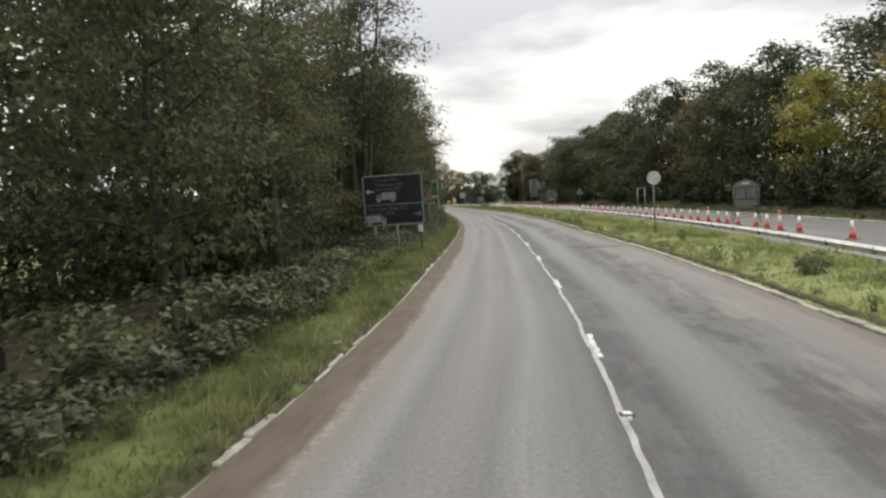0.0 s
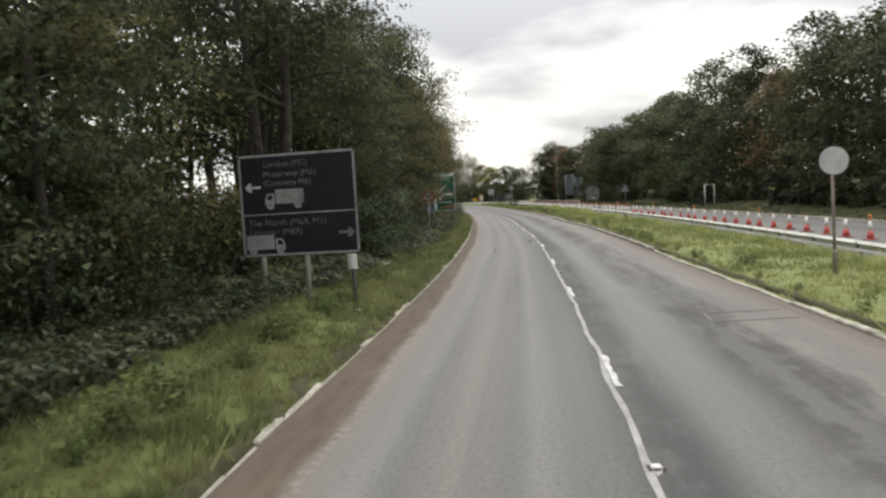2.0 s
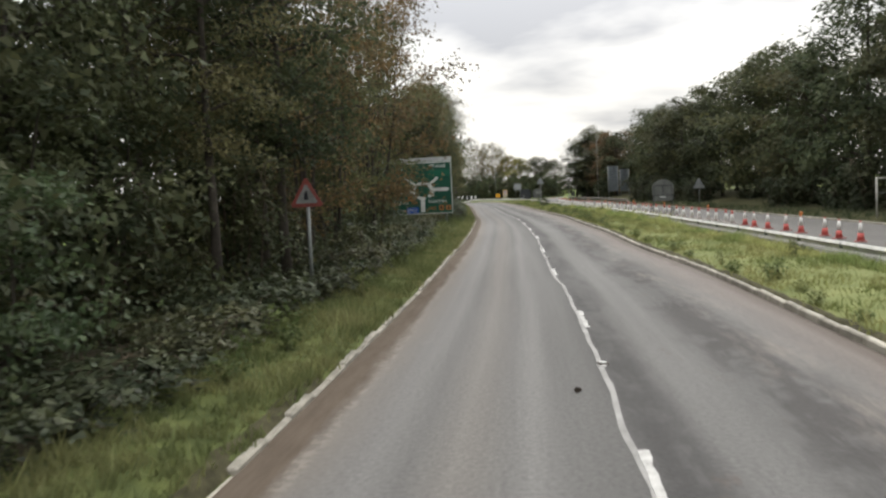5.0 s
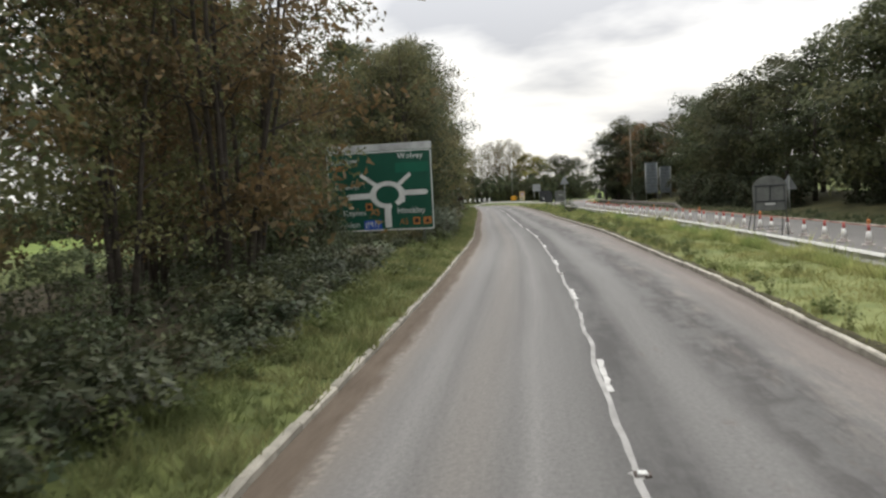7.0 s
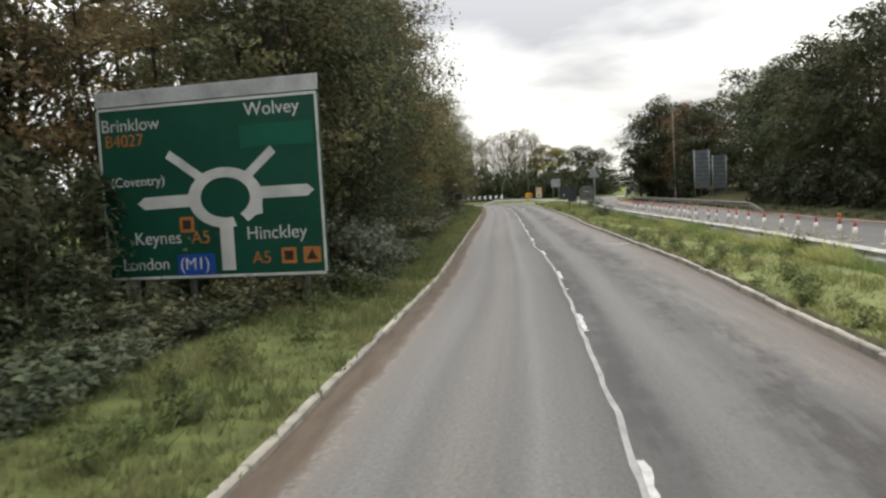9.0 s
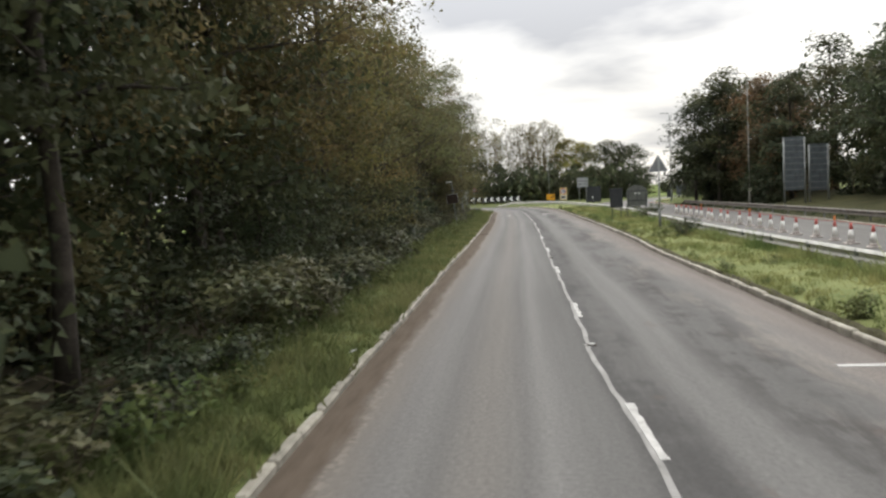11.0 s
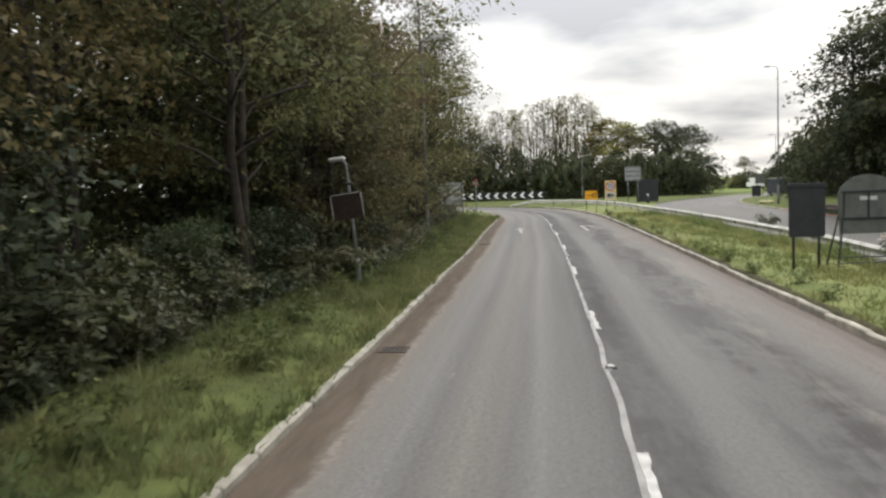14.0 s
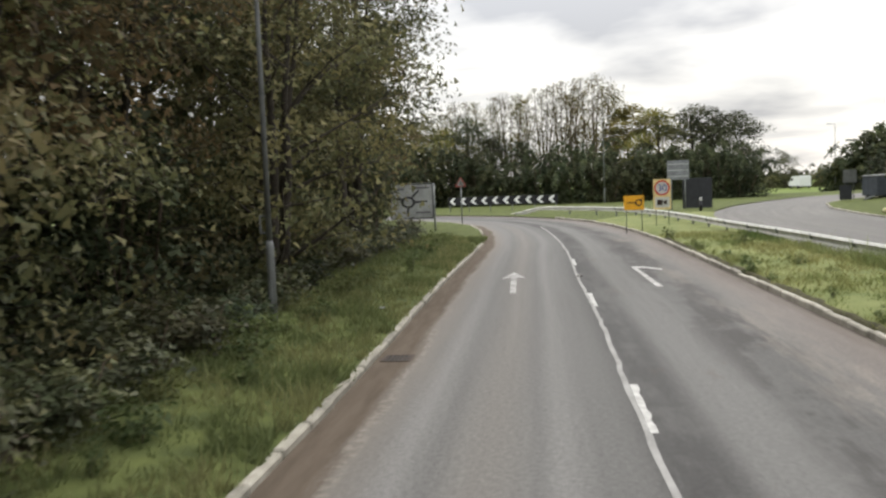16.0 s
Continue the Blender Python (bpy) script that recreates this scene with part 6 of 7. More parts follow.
def frame_disc(x, y, r, zc, turn, strip):
    """A large round temporary sign seen from behind, on a steel A-frame."""
    ob = empty("temporary_sign", stand(x, y, 0.0, turn), "dark back of a domed temporary sign on an A-frame", "road sign", "temporary signs")
    dome = [(r * 0.98 * math.cos(radians(q)), zc + 0.25 * r + r * 0.72 * math.sin(radians(q))) for q in range(0, 181, 12)]
    Form().prism([(-r * 0.9, zc - 0.95 * r), (r * 0.9, zc - 0.95 * r)] + dome, -0.012, 0.008).part("panel", DARK_GREY_BACK, ob)
    form = Form()
    for z in (zc + 0.42 * r, zc - 0.45 * r):
        form.block((0, -0.03, z), (2.02 * r * 0.86, 0.03, 0.045), 0.005)
    form.block((0, -0.03, zc - 0.02 * r), (0.045, 0.03, r * 0.86), 0.005)
    form.part("brace", DARK_BACK, ob)
    for s in (-1, 1):
        Form().tube([(s * r * 0.98, 0.0, -0.0), (s * r * 0.8, -0.03, zc - 0.45 * r), (s * r * 0.76, -0.03, zc + 0.42 * r)], 0.025, 6).part("leg", POST_DARK, ob)
        Form().tube([(s * r * 0.98, 0.75, -0.0), (s * r * 0.78, -0.0, zc + 0.35 * r)], 0.022, 6).part("leg", POST_DARK, ob)
    for z in (0.34, 0.48):
        Form().tube([(-r * 0.92, 0, z), (r * 0.92, 0, z)], 0.016, 6).part("rail", POST_DARK, ob)
    Form().block((0, -0.022, zc + strip * r), (r * 0.55, 0.008, 0.09)).part("label_strip", SIGN_WHITE, ob, "white label strip")


DARK_GREY_BACK = plain("dark_grey_sign_back", (0.11, 0.115, 0.105), 0.55, 0.2, 0.25)
frame_disc(17.1, 46, 0.74, 1.66, -8, 0.72)
frame_disc(15.2, 110, 0.78, 1.92, 4, -0.6)
frame_disc(9.3, 176, 0.72, 1.72, 6, 0.2)


def sign_back(x, y, w, z0, z1, turn, label, mat=None, legs=(-0.35, 0.35), top_mat=None, slats=0, name="sign_back", r=0.035, leg_top=None):
    ob = empty(name, stand(x, y, 0.0, turn), label, "road sign")
    Form().prism(rounded(-w / 2, z0, w / 2, z1, 0.05), -0.012, 0.01).part("panel", mat or DARK_BACK, ob)
    for k in range(slats):
        Form().block((0, -0.03, z0 + (z1 - z0) * (k + 0.5) / slats), (w * 0.98, 0.03, 0.06), 0.006).part("rail", top_mat or POST_GREY, ob)
    for q in legs:
        post(ob, q * w, leg_top or z1 - 0.05, r, -0.07 if slats else 0.04, mat=POST_GREY if slats else POST_DARK)
    return ob


dk = sign_back(7.94, 176, 0.84, 0.98, 2.24, 5, "dark square back of a temporary sign in the reserve")
Form().block((0, 0.0, 2.2), (0.9, 0.06, 0.12), 0.01).part("cap_rail", DARK_BACK, dk)
sign_back(21.75, 185.2, 1.65, 1.45, 5.45, 4, "tall slatted grey back of a direction sign", plain("slate_sign_back", (0.10, 0.115, 0.125), 0.5, 0.2), (-0.46, 0.46), slats=9, r=0.07)
sign_back(23.6, 185.6, 1.5, 1.35, 4.85, 4, "shorter slatted grey back of a direction sign", plain("slate_sign_back_low", (0.10, 0.115, 0.125), 0.5, 0.2), (-0.46, 0.46), slats=8, r=0.07)
two = empty("sign_back", stand(23.1, 93.9, 0.0, -8), "empty sign frame of two pale posts and rails", "road sign")
for q in (-0.4, 0.4):
    post(two, q, 2.2, 0.05, mat=POST_PALE)
Form().block((0, 0.05, 2.15), (0.8, 0.05, 0.06), 0.01).part("top_rail", POST_PALE, two)
Form().block((0, 0.05, 1.4), (0.8, 0.04, 0.05), 0.01).part("lower_rail", DARK_BACK, two)


def speed_sign():
    ob = empty("speed_limit_sign", stand(4.75, 219.7, 0.0, -4), "yellow backed thirty limit sign with camera symbol", "road sign")
    Form().prism(rounded(-0.41, 0.98, 0.41, 2.46, 0.06), -0.012, 0.01).part("backing", SIGN_PALE_YELLOW, ob)
    Form().ring((0, 2.03), 0.0005, 0.37, -0.018, -0.0125, n=36).part("disc", SIGN_WHITE, ob)
    Form().ring((0, 2.03), 0.295, 0.372, -0.024, -0.0185, n=36).part("ring", SIGN_RED, ob)
    lettering("30", 0.48, SIGN_NAVY, ob, 0, 1.87, -0.022, "numeral", "CENTER")
    Form().prism(rounded(-0.34, 1.08, 0.34, 1.58, 0.03), -0.018, -0.0125).part("camera_plate", SIGN_WHITE, ob)
    Form().prism([(-0.24, 1.2), (0.02, 1.2), (0.02, 1.46), (-0.24, 1.46)], -0.024, -0.0185).part("camera_symbol", SIGN_BROWN, ob)
    Form().prism([(0.06, 1.27), (0.22, 1.22), (0.22, 1.44), (0.06, 1.39)], -0.024, -0.0185).part("beam_symbol", SIGN_BROWN, ob)
    post(ob, -0.3, 1.5, 0.02, mat=POST_DARK)
    post(ob, 0.3, 1.5, 0.02, mat=POST_DARK)


speed_sign()


def diversion_sign():
    ob = empty("diversion_sign", stand(3.28, 217, 0.0, -4), "small yellow diversion sign with a black roundabout symbol", "road sign")
    Form().prism(rounded(-0.45, 1.1, 0.45, 1.76, 0.04), -0.012, 0.01).part("panel", SIGN_YELLOW, ob)
    Form().ring((0.22, 1.43), 0.1, 0.16, -0.018, -0.0125, n=24).part("ring_symbol", SIGN_BLACK, ob)
    Form().prism(bar((-0.32, 1.43), (0.08, 1.43), 0.05), -0.018, -0.0125).part("stroke_symbol", SIGN_BLACK, ob)
    Form().prism(bar((0.3, 1.52), (0.42, 1.64), 0.05), -0.018, -0.0125).part("stroke_symbol", SIGN_BLACK, ob)
    post(ob, -0.35, 1.2, 0.018, mat=POST_DARK)
    post(ob, 0.35, 1.2, 0.018, mat=POST_DARK)


diversion_sign()


def lane_board():
    ob = empty("lane_sign", stand(7.75, 243, 0.0, -4), "weathered grey white sign with pale lines on two posts", "road sign")
    Form().prism(rounded(-0.8, 2.35, 0.8, 3.8, 0.06), -0.012, 0.01).part("panel", SIGN_BACK, ob)
    for k in range(3):
        Form().block((0, -0.02, 2.6 + 0.46 * k), (1.5, 0.012, 0.1), 0.003).part("rail", SIGN_GREYWHITE, ob)
    post(ob, -0.5, 3.6, 0.05)
    post(ob, 0.5, 3.6, 0.05)


lane_board()
sign_back(9.3, 244.5, 2.2, 0.12, 2.45, -4, "large dark back of a sign on the island", None, (-0.4, 0.4), name="dark_sign_back")
bo = empty("bollard", stand(9.0, 240, 0.05), "white topped traffic bollard on the island", "bollard")
Form().tube([(0, 0, 0), (0, 0, 0.75)], [0.11, 0.1], 12).part("shaft", SIGN_BLACK, bo, smooth=True)
Form().tube([(0, 0, 0.75), (0, 0, 0.98)], [0.1, 0.09], 12).part("cap", SIGN_WHITE, bo, smooth=True)


def chevron_sign():
    x0, y0, x1, y1 = -12.55, 258, -1.75, 254
    ob = empty("chevron_sign", stand(x0, y0, 0.0, math.degrees(math.atan2(y1 - y0, x1 - x0))), "row of black boards with white chevrons pointing one way", "road sign")
    n, length = 10, math.hypot(x1 - x0, y1 - y0)
    w = length / n
    for k in range(n):
        b = Form().block((w * (k + 0.5), 0, 1.05), (w - 0.012, 0.04, 0.76), 0.008).part("board", SIGN_BLACK, ob)
        cx, cz, h = w * (k + 0.42), 1.05, 0.33
        Form().prism([(cx - 0.26, cz), (cx + 0.12, cz + h), (cx + 0.46, cz + h), (cx + 0.08, cz), (cx + 0.46, cz - h), (cx + 0.12, cz - h)], -0.03, -0.0205).part("chevron", CHEVRON_WHITE, b)
    for k in range(0, n + 1, 2):
        post(ob, min(max(w * k, 0.2), length - 0.2), 1.4, 0.045, 0.07, -0.5)


CHEVRON_WHITE = plain("chevron_white", (0.72, 0.73, 0.72), 0.4, wear=0.08)
chevron_sign()


def exit_sign():
    ob = empty("exit_sign", stand(-8.0, 221, 0.0, -3), "weathered white direction sign with a dark junction symbol", "road sign")
    Form().prism(rounded(-1.2, 0.85, 1.2, 2.75, 0.08), -0.012, 0.012).part("panel", SIGN_GREYWHITE, ob)
    form = Form()
    for c, s in (((0, -0.016, 2.7), (2.3, 0.008, 0.05)), ((0, -0.016, 0.9), (2.3, 0.008, 0.05)), ((-1.15, -0.016, 1.8), (0.05, 0.008, 1.74)), ((1.15, -0.016, 1.8), (0.05, 0.008, 1.74))):
        form.block(c, s, 0.002)
    form.part("border", SIGN_BLACK, ob)
    Form().ring((-0.2, 1.75), 0.26, 0.38, -0.022, -0.0125, n=28, squash=0.8).part("ring_symbol", SIGN_BLACK, ob)
    for p, q in (((0.15, 1.75), (0.85, 1.78)), ((0.02, 2.02), (0.4, 2.36)), ((-0.95, 1.95), (-0.5, 1.9)), ((-0.2, 1.45), (-0.25, 1.0))):
        Form().prism(bar(p, q, 0.1), -0.02, -0.0125).part("stroke_symbol", SIGN_BLACK, ob)
    for x, z, w in ((0.6, 2.5, 0.75), (-0.7, 2.45, 0.6), (0.6, 1.2, 0.8)):
        Form().block((x, -0.016, z), (w, 0.006, 0.09), 0.002).part("faded_text_bar", SIGN_FADED, ob)
    post(ob, -0.8, 2.6, 0.05)
    post(ob, 1.22, 2.72, 0.05, 0.0)


exit_sign()


def lit_plate():
    """Old lit sign: a leaning post, a rusty plate with a pale rim and a white lamp head."""
    ob = empty("old_lit_sign", stand(-2.50, 174.45, 0.0, 3), "leaning rusty sign plate with a white lamp above it", "road sign")
    Form().tube([(-0.12, 0, -0.2), (-0.18, 0, 0.75), (-0.185, 0, 0.82)], [0.075, 0.07, 0.045], 10).part("post_base", POST_GREY, ob, smooth=True)
    Form().tube([(-0.185, 0, 0.8), (-0.26, 0.02, 1.75), (-0.33, 0.03, 2.65), (-0.38, 0.02, 3.1), (-0.45, -0.06, 3.17)], 0.042, 10).part("post", POST_GREY, ob, smooth=True)
    tilt = Matrix.Translation((-0.36, -0.04, 2.1)) @ Matrix.Rotation(radians(-7), 4, "Y")
    plate = Form().prism(rounded(-0.39, -0.33, 0.39, 0.3, 0.06), -0.012, 0.012).part("plate", SIGN_BROWN, ob)
    plate.matrix_basis = tilt
    rim = Form()
    for c, s in (((0, -0.018, 0.275), (0.7, 0.012, 0.025)), ((-0.372, -0.018, -0.02), (0.025, 0.012, 0.56)), ((0.372, -0.018, -0.02), (0.025, 0.012, 0.56))):
        rim.block(c, s, 0.004)
    rm = rim.part("rim", SIGN_GREYWHITE, ob)
    rm.matrix_basis = tilt
    Form().block((-0.56, -0.1, 3.2), (0.42, 0.16, 0.11), 0.04, Matrix.Rotation(radians(-5), 4, "Y")).part("lamp_head", SIGN_WHITE, ob, "white lamp head")
    Form().block((-0.32, -0.02, 2.62), (0.3, 0.05, 0.07), 0.02).part("bracket", POST_DARK, ob)


lit_plate()


def lamp_column(x, y, h, arm, turn, label, r=0.085, door=True, mat=None):
    ob = empty("street_lamp", stand(x, y, 0.0, turn), label, "street lamp", "street lamps")
    Form().tube([(0, 0, -0.3), (0, 0, 1.55), (0, 0, 1.65)], [r * 1.02, r * 1.02, r * 0.78], 12).part("base", mat or POST_GREY, ob, smooth=True)
    Form().tube([(0, 0, 1.6), (0, 0, h * 0.6), (0, 0, h - 0.2), (arm * 0.25, 0, h - 0.02), (arm, 0, h)], [r * 0.72, r * 0.6, r * 0.45, r * 0.4, r * 0.35], 10).part("column", mat or POST_GREY, ob, smooth=True)
    lan = Form().block((arm + 0.22 * (1 if arm >= 0 else -1), 0, h + 0.02), (0.5, 0.2, 0.1), 0.035).part("lantern", GALV, ob)
    Form().block((arm + 0.24 * (1 if arm >= 0 else -1), 0, h - 0.035), (0.34, 0.15, 0.03), 0.01).part("lens", SIGN_WHITE, lan)
    if door:
        Form().block((0, -r * 1.02, 0.7), (r * 0.9, 0.02, 0.5), 0.006).part("door", mat or POST_GREY, ob)
    return ob


ll = lamp_column(-4.2, 191.85, 9.0, 0.5, 0, "grey street lamp column at the edge of the trees", r=0.07, mat=plain("weathered_column", (0.15, 0.155, 0.15), 0.6, wear=0.3))
Form().block((-0.16, 0, 1.95), (0.03, 0.02, 0.34), 0.004).block((-0.1, 0, 2.1), (0.12, 0.02, 0.03), 0.004).block((-0.1, 0, 1.8), (0.12, 0.02, 0.03), 0.004).part("bracket", POST_GREY, ll)
lamp_column(17.9, 224.5, 10.9, -0.6, 0, "tall thin grey street lamp beside the far carriageway")
lamp_column(20.3, 193.5, 11.4, -0.7, 0, "tall pale grey street lamp in front of the bank trees", mat=POST_PALE)
lamp_column(2.6, 270, 9.4, 0.5, 0, "grey street lamp across the roundabout", 0.09)
lamp_column(34, 300, 9, -0.6, 0, "distant grey street lamp")
sign_back(21.1, 247.5, 1.0, 1.6, 2.6, 0, "dark grey back of a sign beside the far junction", DARK_GREY_BACK, (-0.3, 0.3))
sign_back(20.6, 246.8, 0.9, 0.3, 1.4, 0, "dark square board under a sign", None, (-0.3, 0.3))


def van():
    ob = empty("van", stand(38.5, 340, -0.35, 100), "white panel van on the distant road", "van")
    Form().prism([(-2.6, 0.45), (2.35, 0.45), (2.6, 0.7), (2.5, 1.2), (1.75, 1.45), (1.15, 2.25), (-2.5, 2.35), (-2.6, 2.2)], -0.95, 0.95).part("body", VAN_WHITE, ob)
    for s in (-0.955, 0.955):
        Form().prism([(0.55, 1.45), (1.55, 1.45), (1.1, 2.0), (0.55, 2.0)], s - 0.006, s + 0.006).part("side_window", DARK_GLASS, ob)
        for x in (-1.6, 1.6):
            w = Form().tube([(x, s - 0.1, 0.33), (x, s + 0.02, 0.33)], 0.33, 18).part("wheel", BLACK_RUBBER, ob)
    Form().prism([(1.24, 2.16), (1.74, 1.5), (1.78, 1.52), (1.28, 2.18)], -0.8, 0.8).part("windscreen", DARK_GLASS, ob)


van()


def utility_trailer():
    ob = empty("utility_trailer", stand(22.2, 244.4, 0.12, 12), "small dark blue grey box trailer parked on the verge", "trailer")
    Form().block((0, 0, 1.2), (1.35, 2.1, 1.45), 0.04).part("body", TRAILER_DARK, ob)
    Form().prism([(-0.74, 1.92), (0.74, 1.98), (0.74, 2.04), (-0.74, 1.98)], -1.1, 1.1).part("roof", POST_GREY, ob, "paler sheet roof")
    Form().block((0, -1.062, 1.15), (1.1, 0.03, 1.15), 0.01).part("door", TRAILER_DARK, ob)
    Form().tube([(-0.62, -0.7, 0.5), (-1.15, -0.95, 0.4), (-1.75, -1.2, 0.22)], 0.05, 8).part("drawbar", POST_GREY, ob)
    Form().tube([(-1.6, -1.14, 0.5), (-1.6, -1.14, 0.0)], 0.035, 8).part("jockey_leg", POST_GREY, ob)
    for x in (-0.66, 0.66):
        Form().tube([(x - 0.09, 0.1, 0.29), (x + 0.09, 0.1, 0.29)], 0.29, 18).part("wheel", BLACK_RUBBER, ob)


TRAILER_DARK = plain("dark_trailer_paint", (0.045, 0.052, 0.062), 0.55, wear=0.3)
utility_trailer()
sack = Form().tube([(-0.6, 0, 0.13), (-0.5, 0.02, 0.15), (-0.2, -0.02, 0.15), (0.0, 0.0, 0.13), (0.25, 0.03, 0.16), (0.52, 0.0, 0.15), (0.62, 0, 0.13)], [0.05, 0.14, 0.17, 0.13, 0.17, 0.15, 0.05], 12)
sack.thing("sack", plain("pale_yellow_sacking", (0.42, 0.40, 0.22), 0.8, wear=0.25), stand(17.35, 226.3, 0.12, -40), "pale yellow sack lying on the grass beside a lamp post", "sack")

# kerbstones
STONE = Form().block((0.455, 0, -0.03), (0.905, 0.125, 0.25), 0.022).mesh("kerbstone", KERB)


def kerb_run(name, edge, side, label, buried):
    """Single stones end to end along an edge; where mud has risen over them they sit low."""
    bed = [(p[0] + side * 0.065, p[1]) for p in edge]
    root = ribbon(name, beside(bed, (-0.055, 0.055), (-0.03, -0.03)), KERB, label=label, category="kerb")
    rng = random.Random(5)
    for x, y, a in walk_along(bed, 0.915):
        st = new("kerbstone", STONE)
        st.parent = root
        low = buried(y) * (rng.uniform(0.4, 0.7) if rng.random() < 0.25 else rng.uniform(0.98, 1.2))
        st.matrix_basis = Matrix.Translation((x + rng.uniform(-0.012, 0.012), y, rng.uniform(-0.008, 0.008) - low)) @ Matrix.Rotation(a + rng.uniform(-0.012, 0.012), 4, "Z") @ Matrix.Rotation(rng.uniform(-0.02, 0.02), 4, "Y")


kerb_run("kerb_left", [p for p in LEFT_EDGE if -4 <= p[1] <= 236], -1, "pale concrete kerbstones, half buried in soil", lambda y: 0.092 if y < 58 else 0.05 if y < 75 else 0.008)
kerb_run("kerb_right", [p for p in RIGHT_EDGE if 0 <= p[1] <= 240], 1, "pale concrete kerbstones along the central reserve", lambda y: 0.045 if y < 50 else -0.028)
kerb_run("kerb_far", [p for p in OPP_FAR if 30 <= p[1] <= 256], 1, "pale concrete kerb beside the far carriageway", lambda y: 0.0)

# weeds and small bushes in the reserve and along the verges
WEEDS = [
    make_bush("dock", 71, 0.34, 0.42, 260, 0.05, LEAF_WEED, "green weed clump in the grass", True),
    make_bush("thistle", 72, 0.26, 0.6, 200, 0.045, LEAF_WEED, "tall straggly weed in the grass", True),
    make_bush("nettle", 73, 0.45, 0.5, 260, 0.055, LEAF_WEED, "patch of nettles in the grass", True),
]


def weed(x, y, s, n):
    cr, label = WEEDS[n]
    shrub("weed", cr, spot(x, y, 0.1, rnd.uniform(0, 6.28), s), label, "weed", "weeds")


y = 6.0
while y < 212:
    weed(right_kerb(y) + rnd.uniform(0.25, 0.7), y, rnd.uniform(0.4, 0.85), rnd.randrange(3))
    if rnd.random() < 0.3:
        weed(right_kerb(y) + rnd.uniform(0.9, 3.3), y + 0.8, rnd.uniform(0.5, 1.1), rnd.randrange(3))
    y += rnd.uniform(1.5, 3.2)
y = 4.0
while y < 212:
    weed(left_kerb(y) - rnd.uniform(1.1, 2.0), y, rnd.uniform(0.6, 1.3), rnd.randrange(3))
    y += rnd.uniform(0.8, 1.6)
for k in range(34):
    yy = 101 + k + rnd.uniform(-0.5, 0.5)
    weed(right_kerb(yy) + rnd.uniform(0.35, 1.7), yy, rnd.uniform(0.5, 1.0), rnd.randrange(3))
for x, y, sc, n in ((11.4, 66.2, 0.8, 2), (10.8, 59.8, 0.7, 0), (10.4, 62.7, 0.9, 1), (10.1, 70, 0.9, 1), (9.2, 55.2, 1.0, 0), (9.15, 53.7, 0.8, 1), (9.3, 58.3, 0.9, 0), (9.35, 60.9, 0.8, 2)):
    weed(x, y, sc, n)
for dx, dy in ((0, 0), (0.25, 0.3), (-0.2, 0.25)):
    weed(12.3 + dx, 120.4 + dy, 1.1, 1)
for x, y, s in ((8.3, 18.5, 0.3), (9.9, 174.6, 0.55), (9.3, 155.6, 0.45), (10.6, 193, 0.35)):
    cr, label = BRAMBLES[1]
    shrub("bush", cr, spot(x, y, 0.1, rnd.uniform(0, 6.28), s), "small dark rounded bush in the central reserve", "bush", "reserve bushes")


SLAB = grainy("mossy_concrete", (0.105, 0.105, 0.085), (0.300, 0.290, 0.260), 2.4, 0.95, 0, 0.1, 30, 0.5)
# concrete drain slab leading off the verge
for k in range(6):
    Form().block((0, 0, 0), (0.74, 0.9, 0.12), 0.015).thing("drain_slab", SLAB, Matrix.Translation((-1.15 - 0.6 * k, 48.5 + 0.71 * k, 0.225 + 0.012 * (k % 2))) @ Matrix.Rotation(radians(130), 4, "Z"), "pale concrete slab lying in the verge", "slab", "drain slabs")

# pale farm building beyond the wood, glimpsed between the trunks
PALE_RENDER = grainy("pale_render", (0.28, 0.275, 0.265), (0.42, 0.41, 0.395), 0.8, 0.85, 0, 0.2, 20, 0.2)
ROOF_GREY = grainy("grey_roof_sheet", (0.22, 0.22, 0.23), (0.36, 0.36, 0.37), 0.7, 0.7, 0, 0.3, 15, 0.3)


def farm_building():
    ob = empty("farm_building", stand(-39, 99, -0.45, 0), "long pale rendered farm building with a grey roof", "building")
    Form().block((0, 0, 2.7), (9.0, 34.0, 5.4), 0.03).part("wall", PALE_RENDER, ob)
    for s in (-1, 1):
        form = Form()
        form.block((s * 2.42, 0, 6.6), (5.6, 35.0, 0.14), 0.02, Matrix.Rotation(radians(s * 26), 4, "Y"))
        form.part("roof", ROOF_GREY, ob)
    for s in (-1, 1):
        Form().prism([(-4.45, 5.4), (4.45, 5.4), (0, 7.55)], s * 16.98 - 0.1, s * 16.98 + 0.1).part("gable", PALE_RENDER, ob)
    for k in range(5):
        w = Form().block((4.52, -12.5 + 6.2 * k, 2.7), (0.08, 1.5, 1.2), 0.02).part("window_frame", SIGN_GREYWHITE, ob)
        Form().block((4.555, -12.5 + 6.2 * k, 2.7), (0.03, 1.3, 1.0)).part("pane", DARK_GLASS, w)
    Form().block((4.53, -15.4, 1.4), (0.1, 2.2, 2.8), 0.02).part("door", POST_GREY, ob)


farm_building()

# small clods dropped on the road
CLOD = grainy("dried_clod", (0.028, 0.024, 0.020), (0.075, 0.060, 0.045), 9, 0.95, 0, 0.1, 40, 0.5)
for x, y, sc in ((2.88, 55.2, 0.8), (4.75, 60.7, 0.9)):
    Form().prism([(-0.05 * sc, 0), (0.03 * sc, -0.03 * sc), (0.06 * sc, 0.01), (0.02, 0.05 * sc), (-0.04 * sc, 0.03 * sc)], 0.0, 0.035 * sc).thing("mud_clod", CLOD, stand(x, y, 0.02, 40 * x), "small dark clod of dried mud on the asphalt", "clod", "clods on the road")

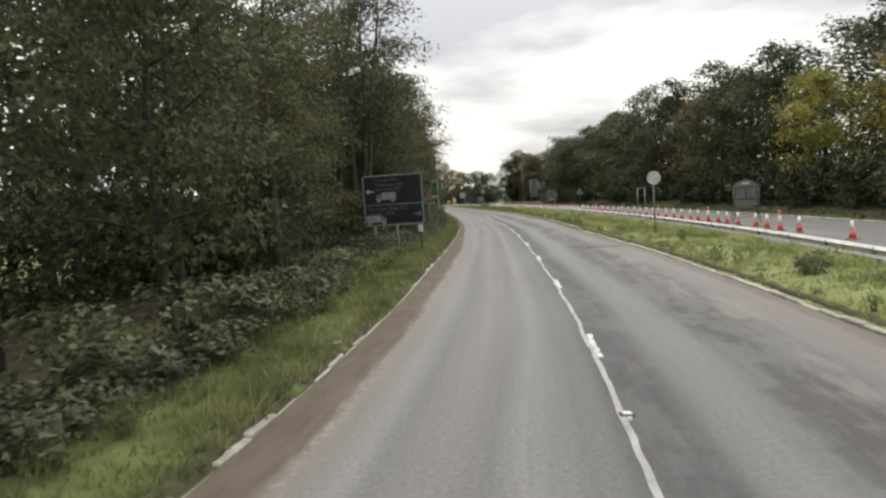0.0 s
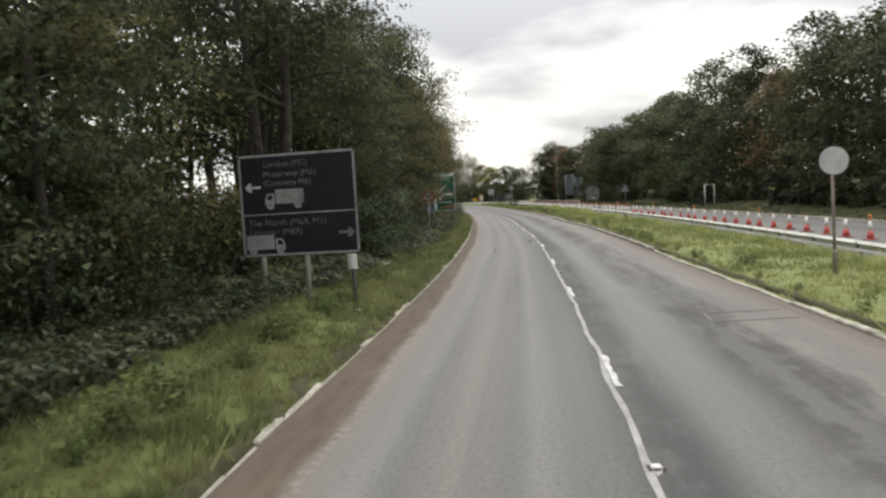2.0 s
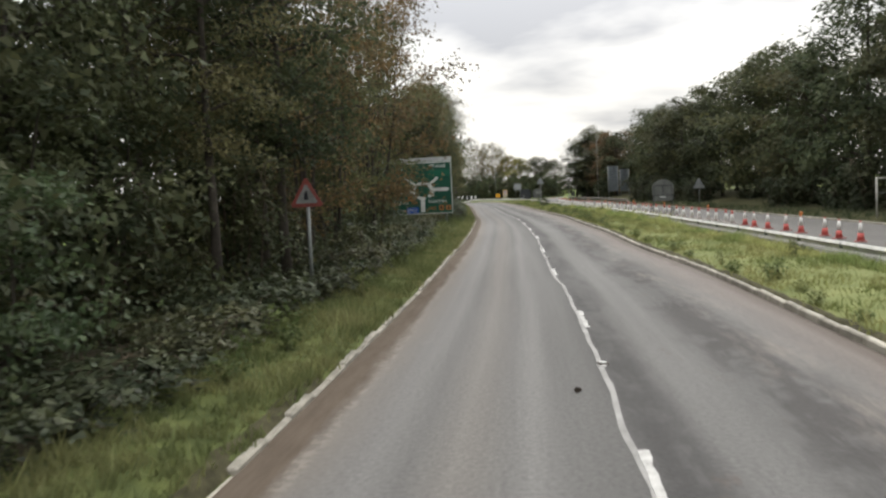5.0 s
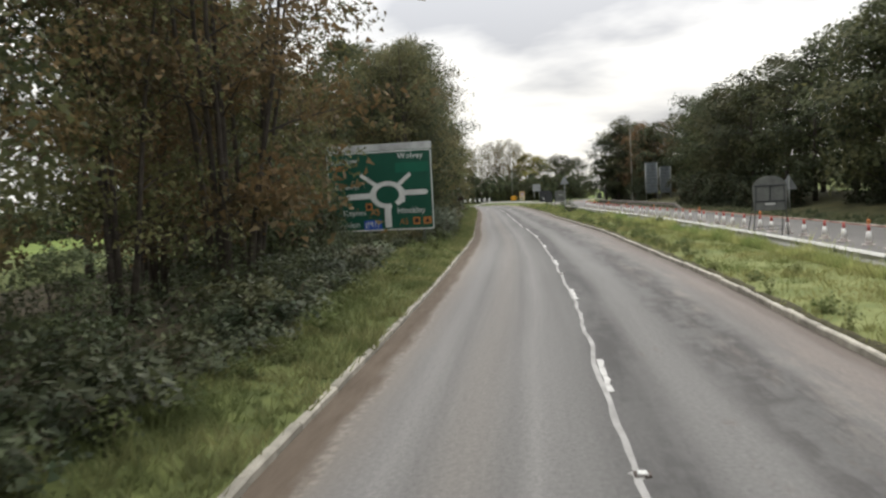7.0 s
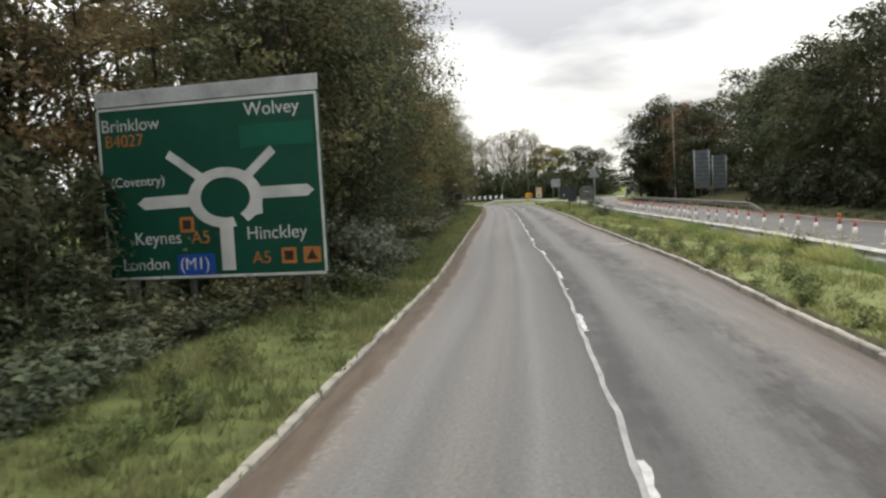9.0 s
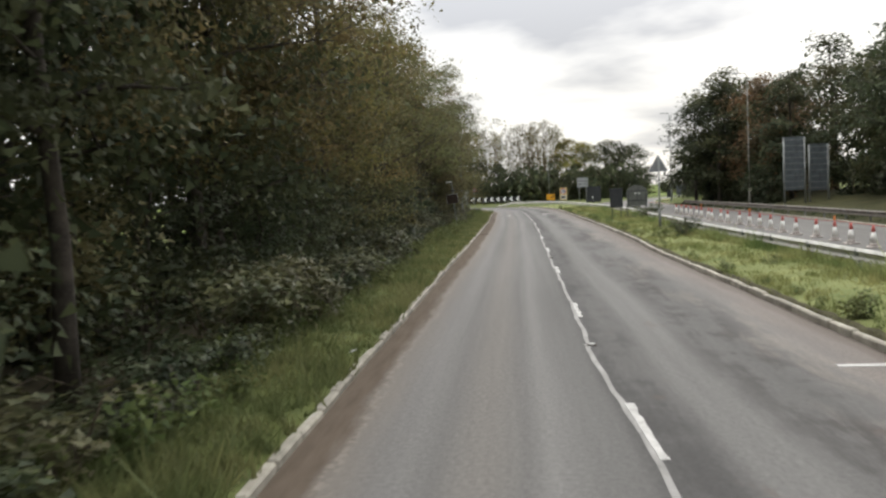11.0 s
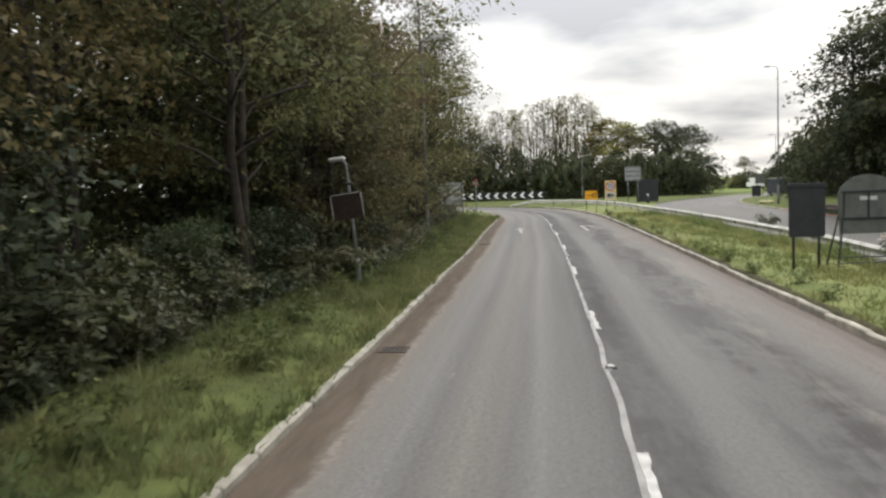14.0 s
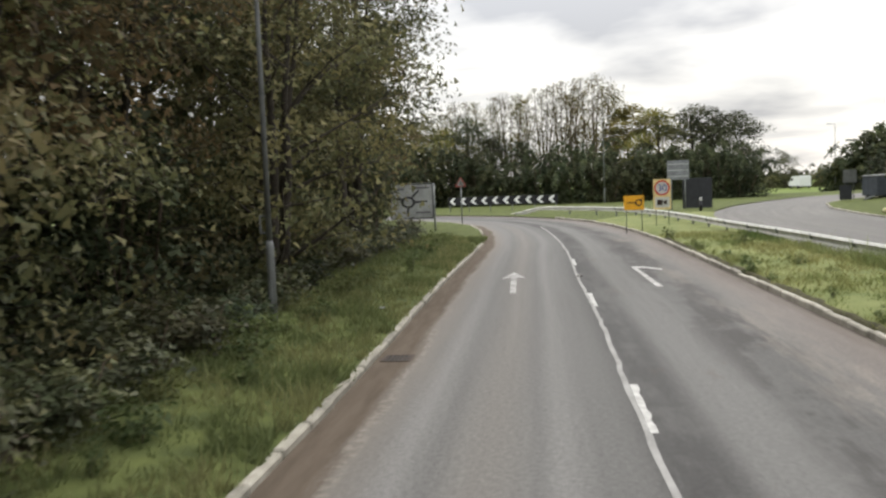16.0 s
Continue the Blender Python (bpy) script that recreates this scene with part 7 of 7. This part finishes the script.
# litter on the verge
LITTER_AT = (-4.15, 36.1)
for x, y, a in ((-1.75, 13.4, 20), (0.95, 131.3, 70), (-0.6, 36.8, 40), (-2.6, 193.4, 10), (1.1, 99.5, 55)):
    Form().prism([(-0.06, 0), (0.0, -0.01), (0.07, 0.01), (0.06, 0.05), (-0.01, 0.06), (-0.05, 0.04)], -0.012, 0.012).thing("litter", SIGN_WHITE, stand(x, y, 0.2, a) @ Matrix.Rotation(radians(70), 4, "X"), "crumpled scrap of white paper in the grass", "litter", "scraps of litter")

Form().prism([(-0.12, 0), (0.02, -0.02), (0.13, 0.02), (0.1, 0.12), (-0.02, 0.15), (-0.1, 0.09)], -0.04, 0.04).thing("litter", SIGN_ORANGE, stand(LITTER_AT[0], LITTER_AT[1], 0.25, 15), "crumpled orange bag caught in the brambles", "litter")

# grass blades
def grass(name, count, seed, lo, hi, offset, height, label, mat=LEAF_GRASS):
    rng = np.random.default_rng(seed)
    ys = rng.uniform(lo, hi, count)
    # nearest stretches get tufts: blades gather round tuft centres
    tuft = rng.integers(0, count // 9, count)
    ty, to = rng.uniform(lo, hi, count // 9), rng.uniform(0, 1, count // 9)
    ys = ty[tuft] + rng.normal(size=count) * 0.07
    us = to[tuft] + rng.normal(size=count) * 0.02
    xs, zs = offset(ys, us)
    xs = xs + rng.normal(size=count) * 0.04
    patch = np.sin(ys * 0.9 + xs * 1.7) * np.sin(ys * 0.37 - xs * 0.8)
    h = height * rng.uniform(0.45, 1.25, count) * (1 + 0.45 * patch) * np.where(rng.uniform(size=count) < 0.06, 1.8, 1.0)
    a = rng.uniform(0, 2 * np.pi, count)
    w = 0.011 + 0.014 * rng.uniform(size=count)
    lean = rng.normal(size=(count, 2)) * 0.45
    base = np.stack([xs, ys, zs - 0.03], 1)
    side = np.stack([np.cos(a) * w, np.sin(a) * w, np.zeros(count)], 1)
    tip = base + np.stack([lean[:, 0] * h, lean[:, 1] * h, h], 1)
    v = np.stack([base - side, base + side, tip], 1).reshape(-1, 3)
    tagged(new(name, mesh_of(name, v, np.arange(3 * count).reshape(count, 3), mat)), label, "grass", "", "stuff")


def np_poly(c, y):
    return np.polyval(c, np.clip(y, 4, 206)) + np.polyval(np.polyder(np.array(c)), np.clip(y, 4, 206)) * (y - np.clip(y, 4, 206))


LEFT_C = (2.2731e-09, 5.8948e-07, -8.0796e-04, 0.124047, -3.1875)
RIGHT_C = (2.3821e-09, -1.9200e-07, -5.2472e-04, 0.0906446, 5.3380)
BAR_C = (-1.3805e-08, 8.2467e-06, -2.01686e-03, 0.189135, 7.2267)


def left_strip(y, u):
    o = 0.1 + (np.interp(y, *zip(*GRASS_WIDTH)) + 0.55) * np.clip(u, 0, 1) ** 1.1
    return np_poly(LEFT_C, y) + np.interp(y, *zip(*LEFT_SWING)) - o, 0.085 + 0.055 * np.minimum(o, 2.2)


def right_strip(y, u):
    x0, x1 = np_poly(RIGHT_C, y) + np.interp(y, *zip(*RIGHT_SWING)) + 0.2, np_poly(BAR_C, y) + 0.5
    u = np.clip(u, 0, 1)
    return x0 + (x1 - x0) * u, 0.09 + 0.1 * np.sin(np.pi * np.clip(u, 0.03, 0.95))


def barrier_strip(y, u):
    return np_poly(BAR_C, y) + np.interp(y, *zip(*RAIL_SWING)) - 0.45 + 0.4 * np.clip(u, 0, 1), 0.15 + 0.0 * u


def bank_strip(y, u):
    return np_poly(BAR_C, y) + 8.8 + 2.6 * u, 0.1 + 0.16 * u


grass("grass_left", 135000, 81, -2, 216, left_strip, 0.19, "tufted roadside grass on the verge", LEAF_LUSH)
grass("grass_reserve", 130000, 82, 8, 214, right_strip, 0.15, "rough mown grass in the central reserve")
grass("grass_barrier", 24000, 84, 18, 94, barrier_strip, 0.24, "grass growing up to the foot of the barrier")
grass("grass_barrier_long", 18000, 86, 94, 138, barrier_strip, 0.36, "long grass growing up against the barrier")
grass("grass_barrier_end", 14000, 85, 138, 212, barrier_strip, 0.33, "grass growing up to the foot of the barrier")
grass("grass_bank", 20000, 83, 30, 212, bank_strip, 0.22, "dull grass at the foot of the bank", LEAF_BRAMBLE)
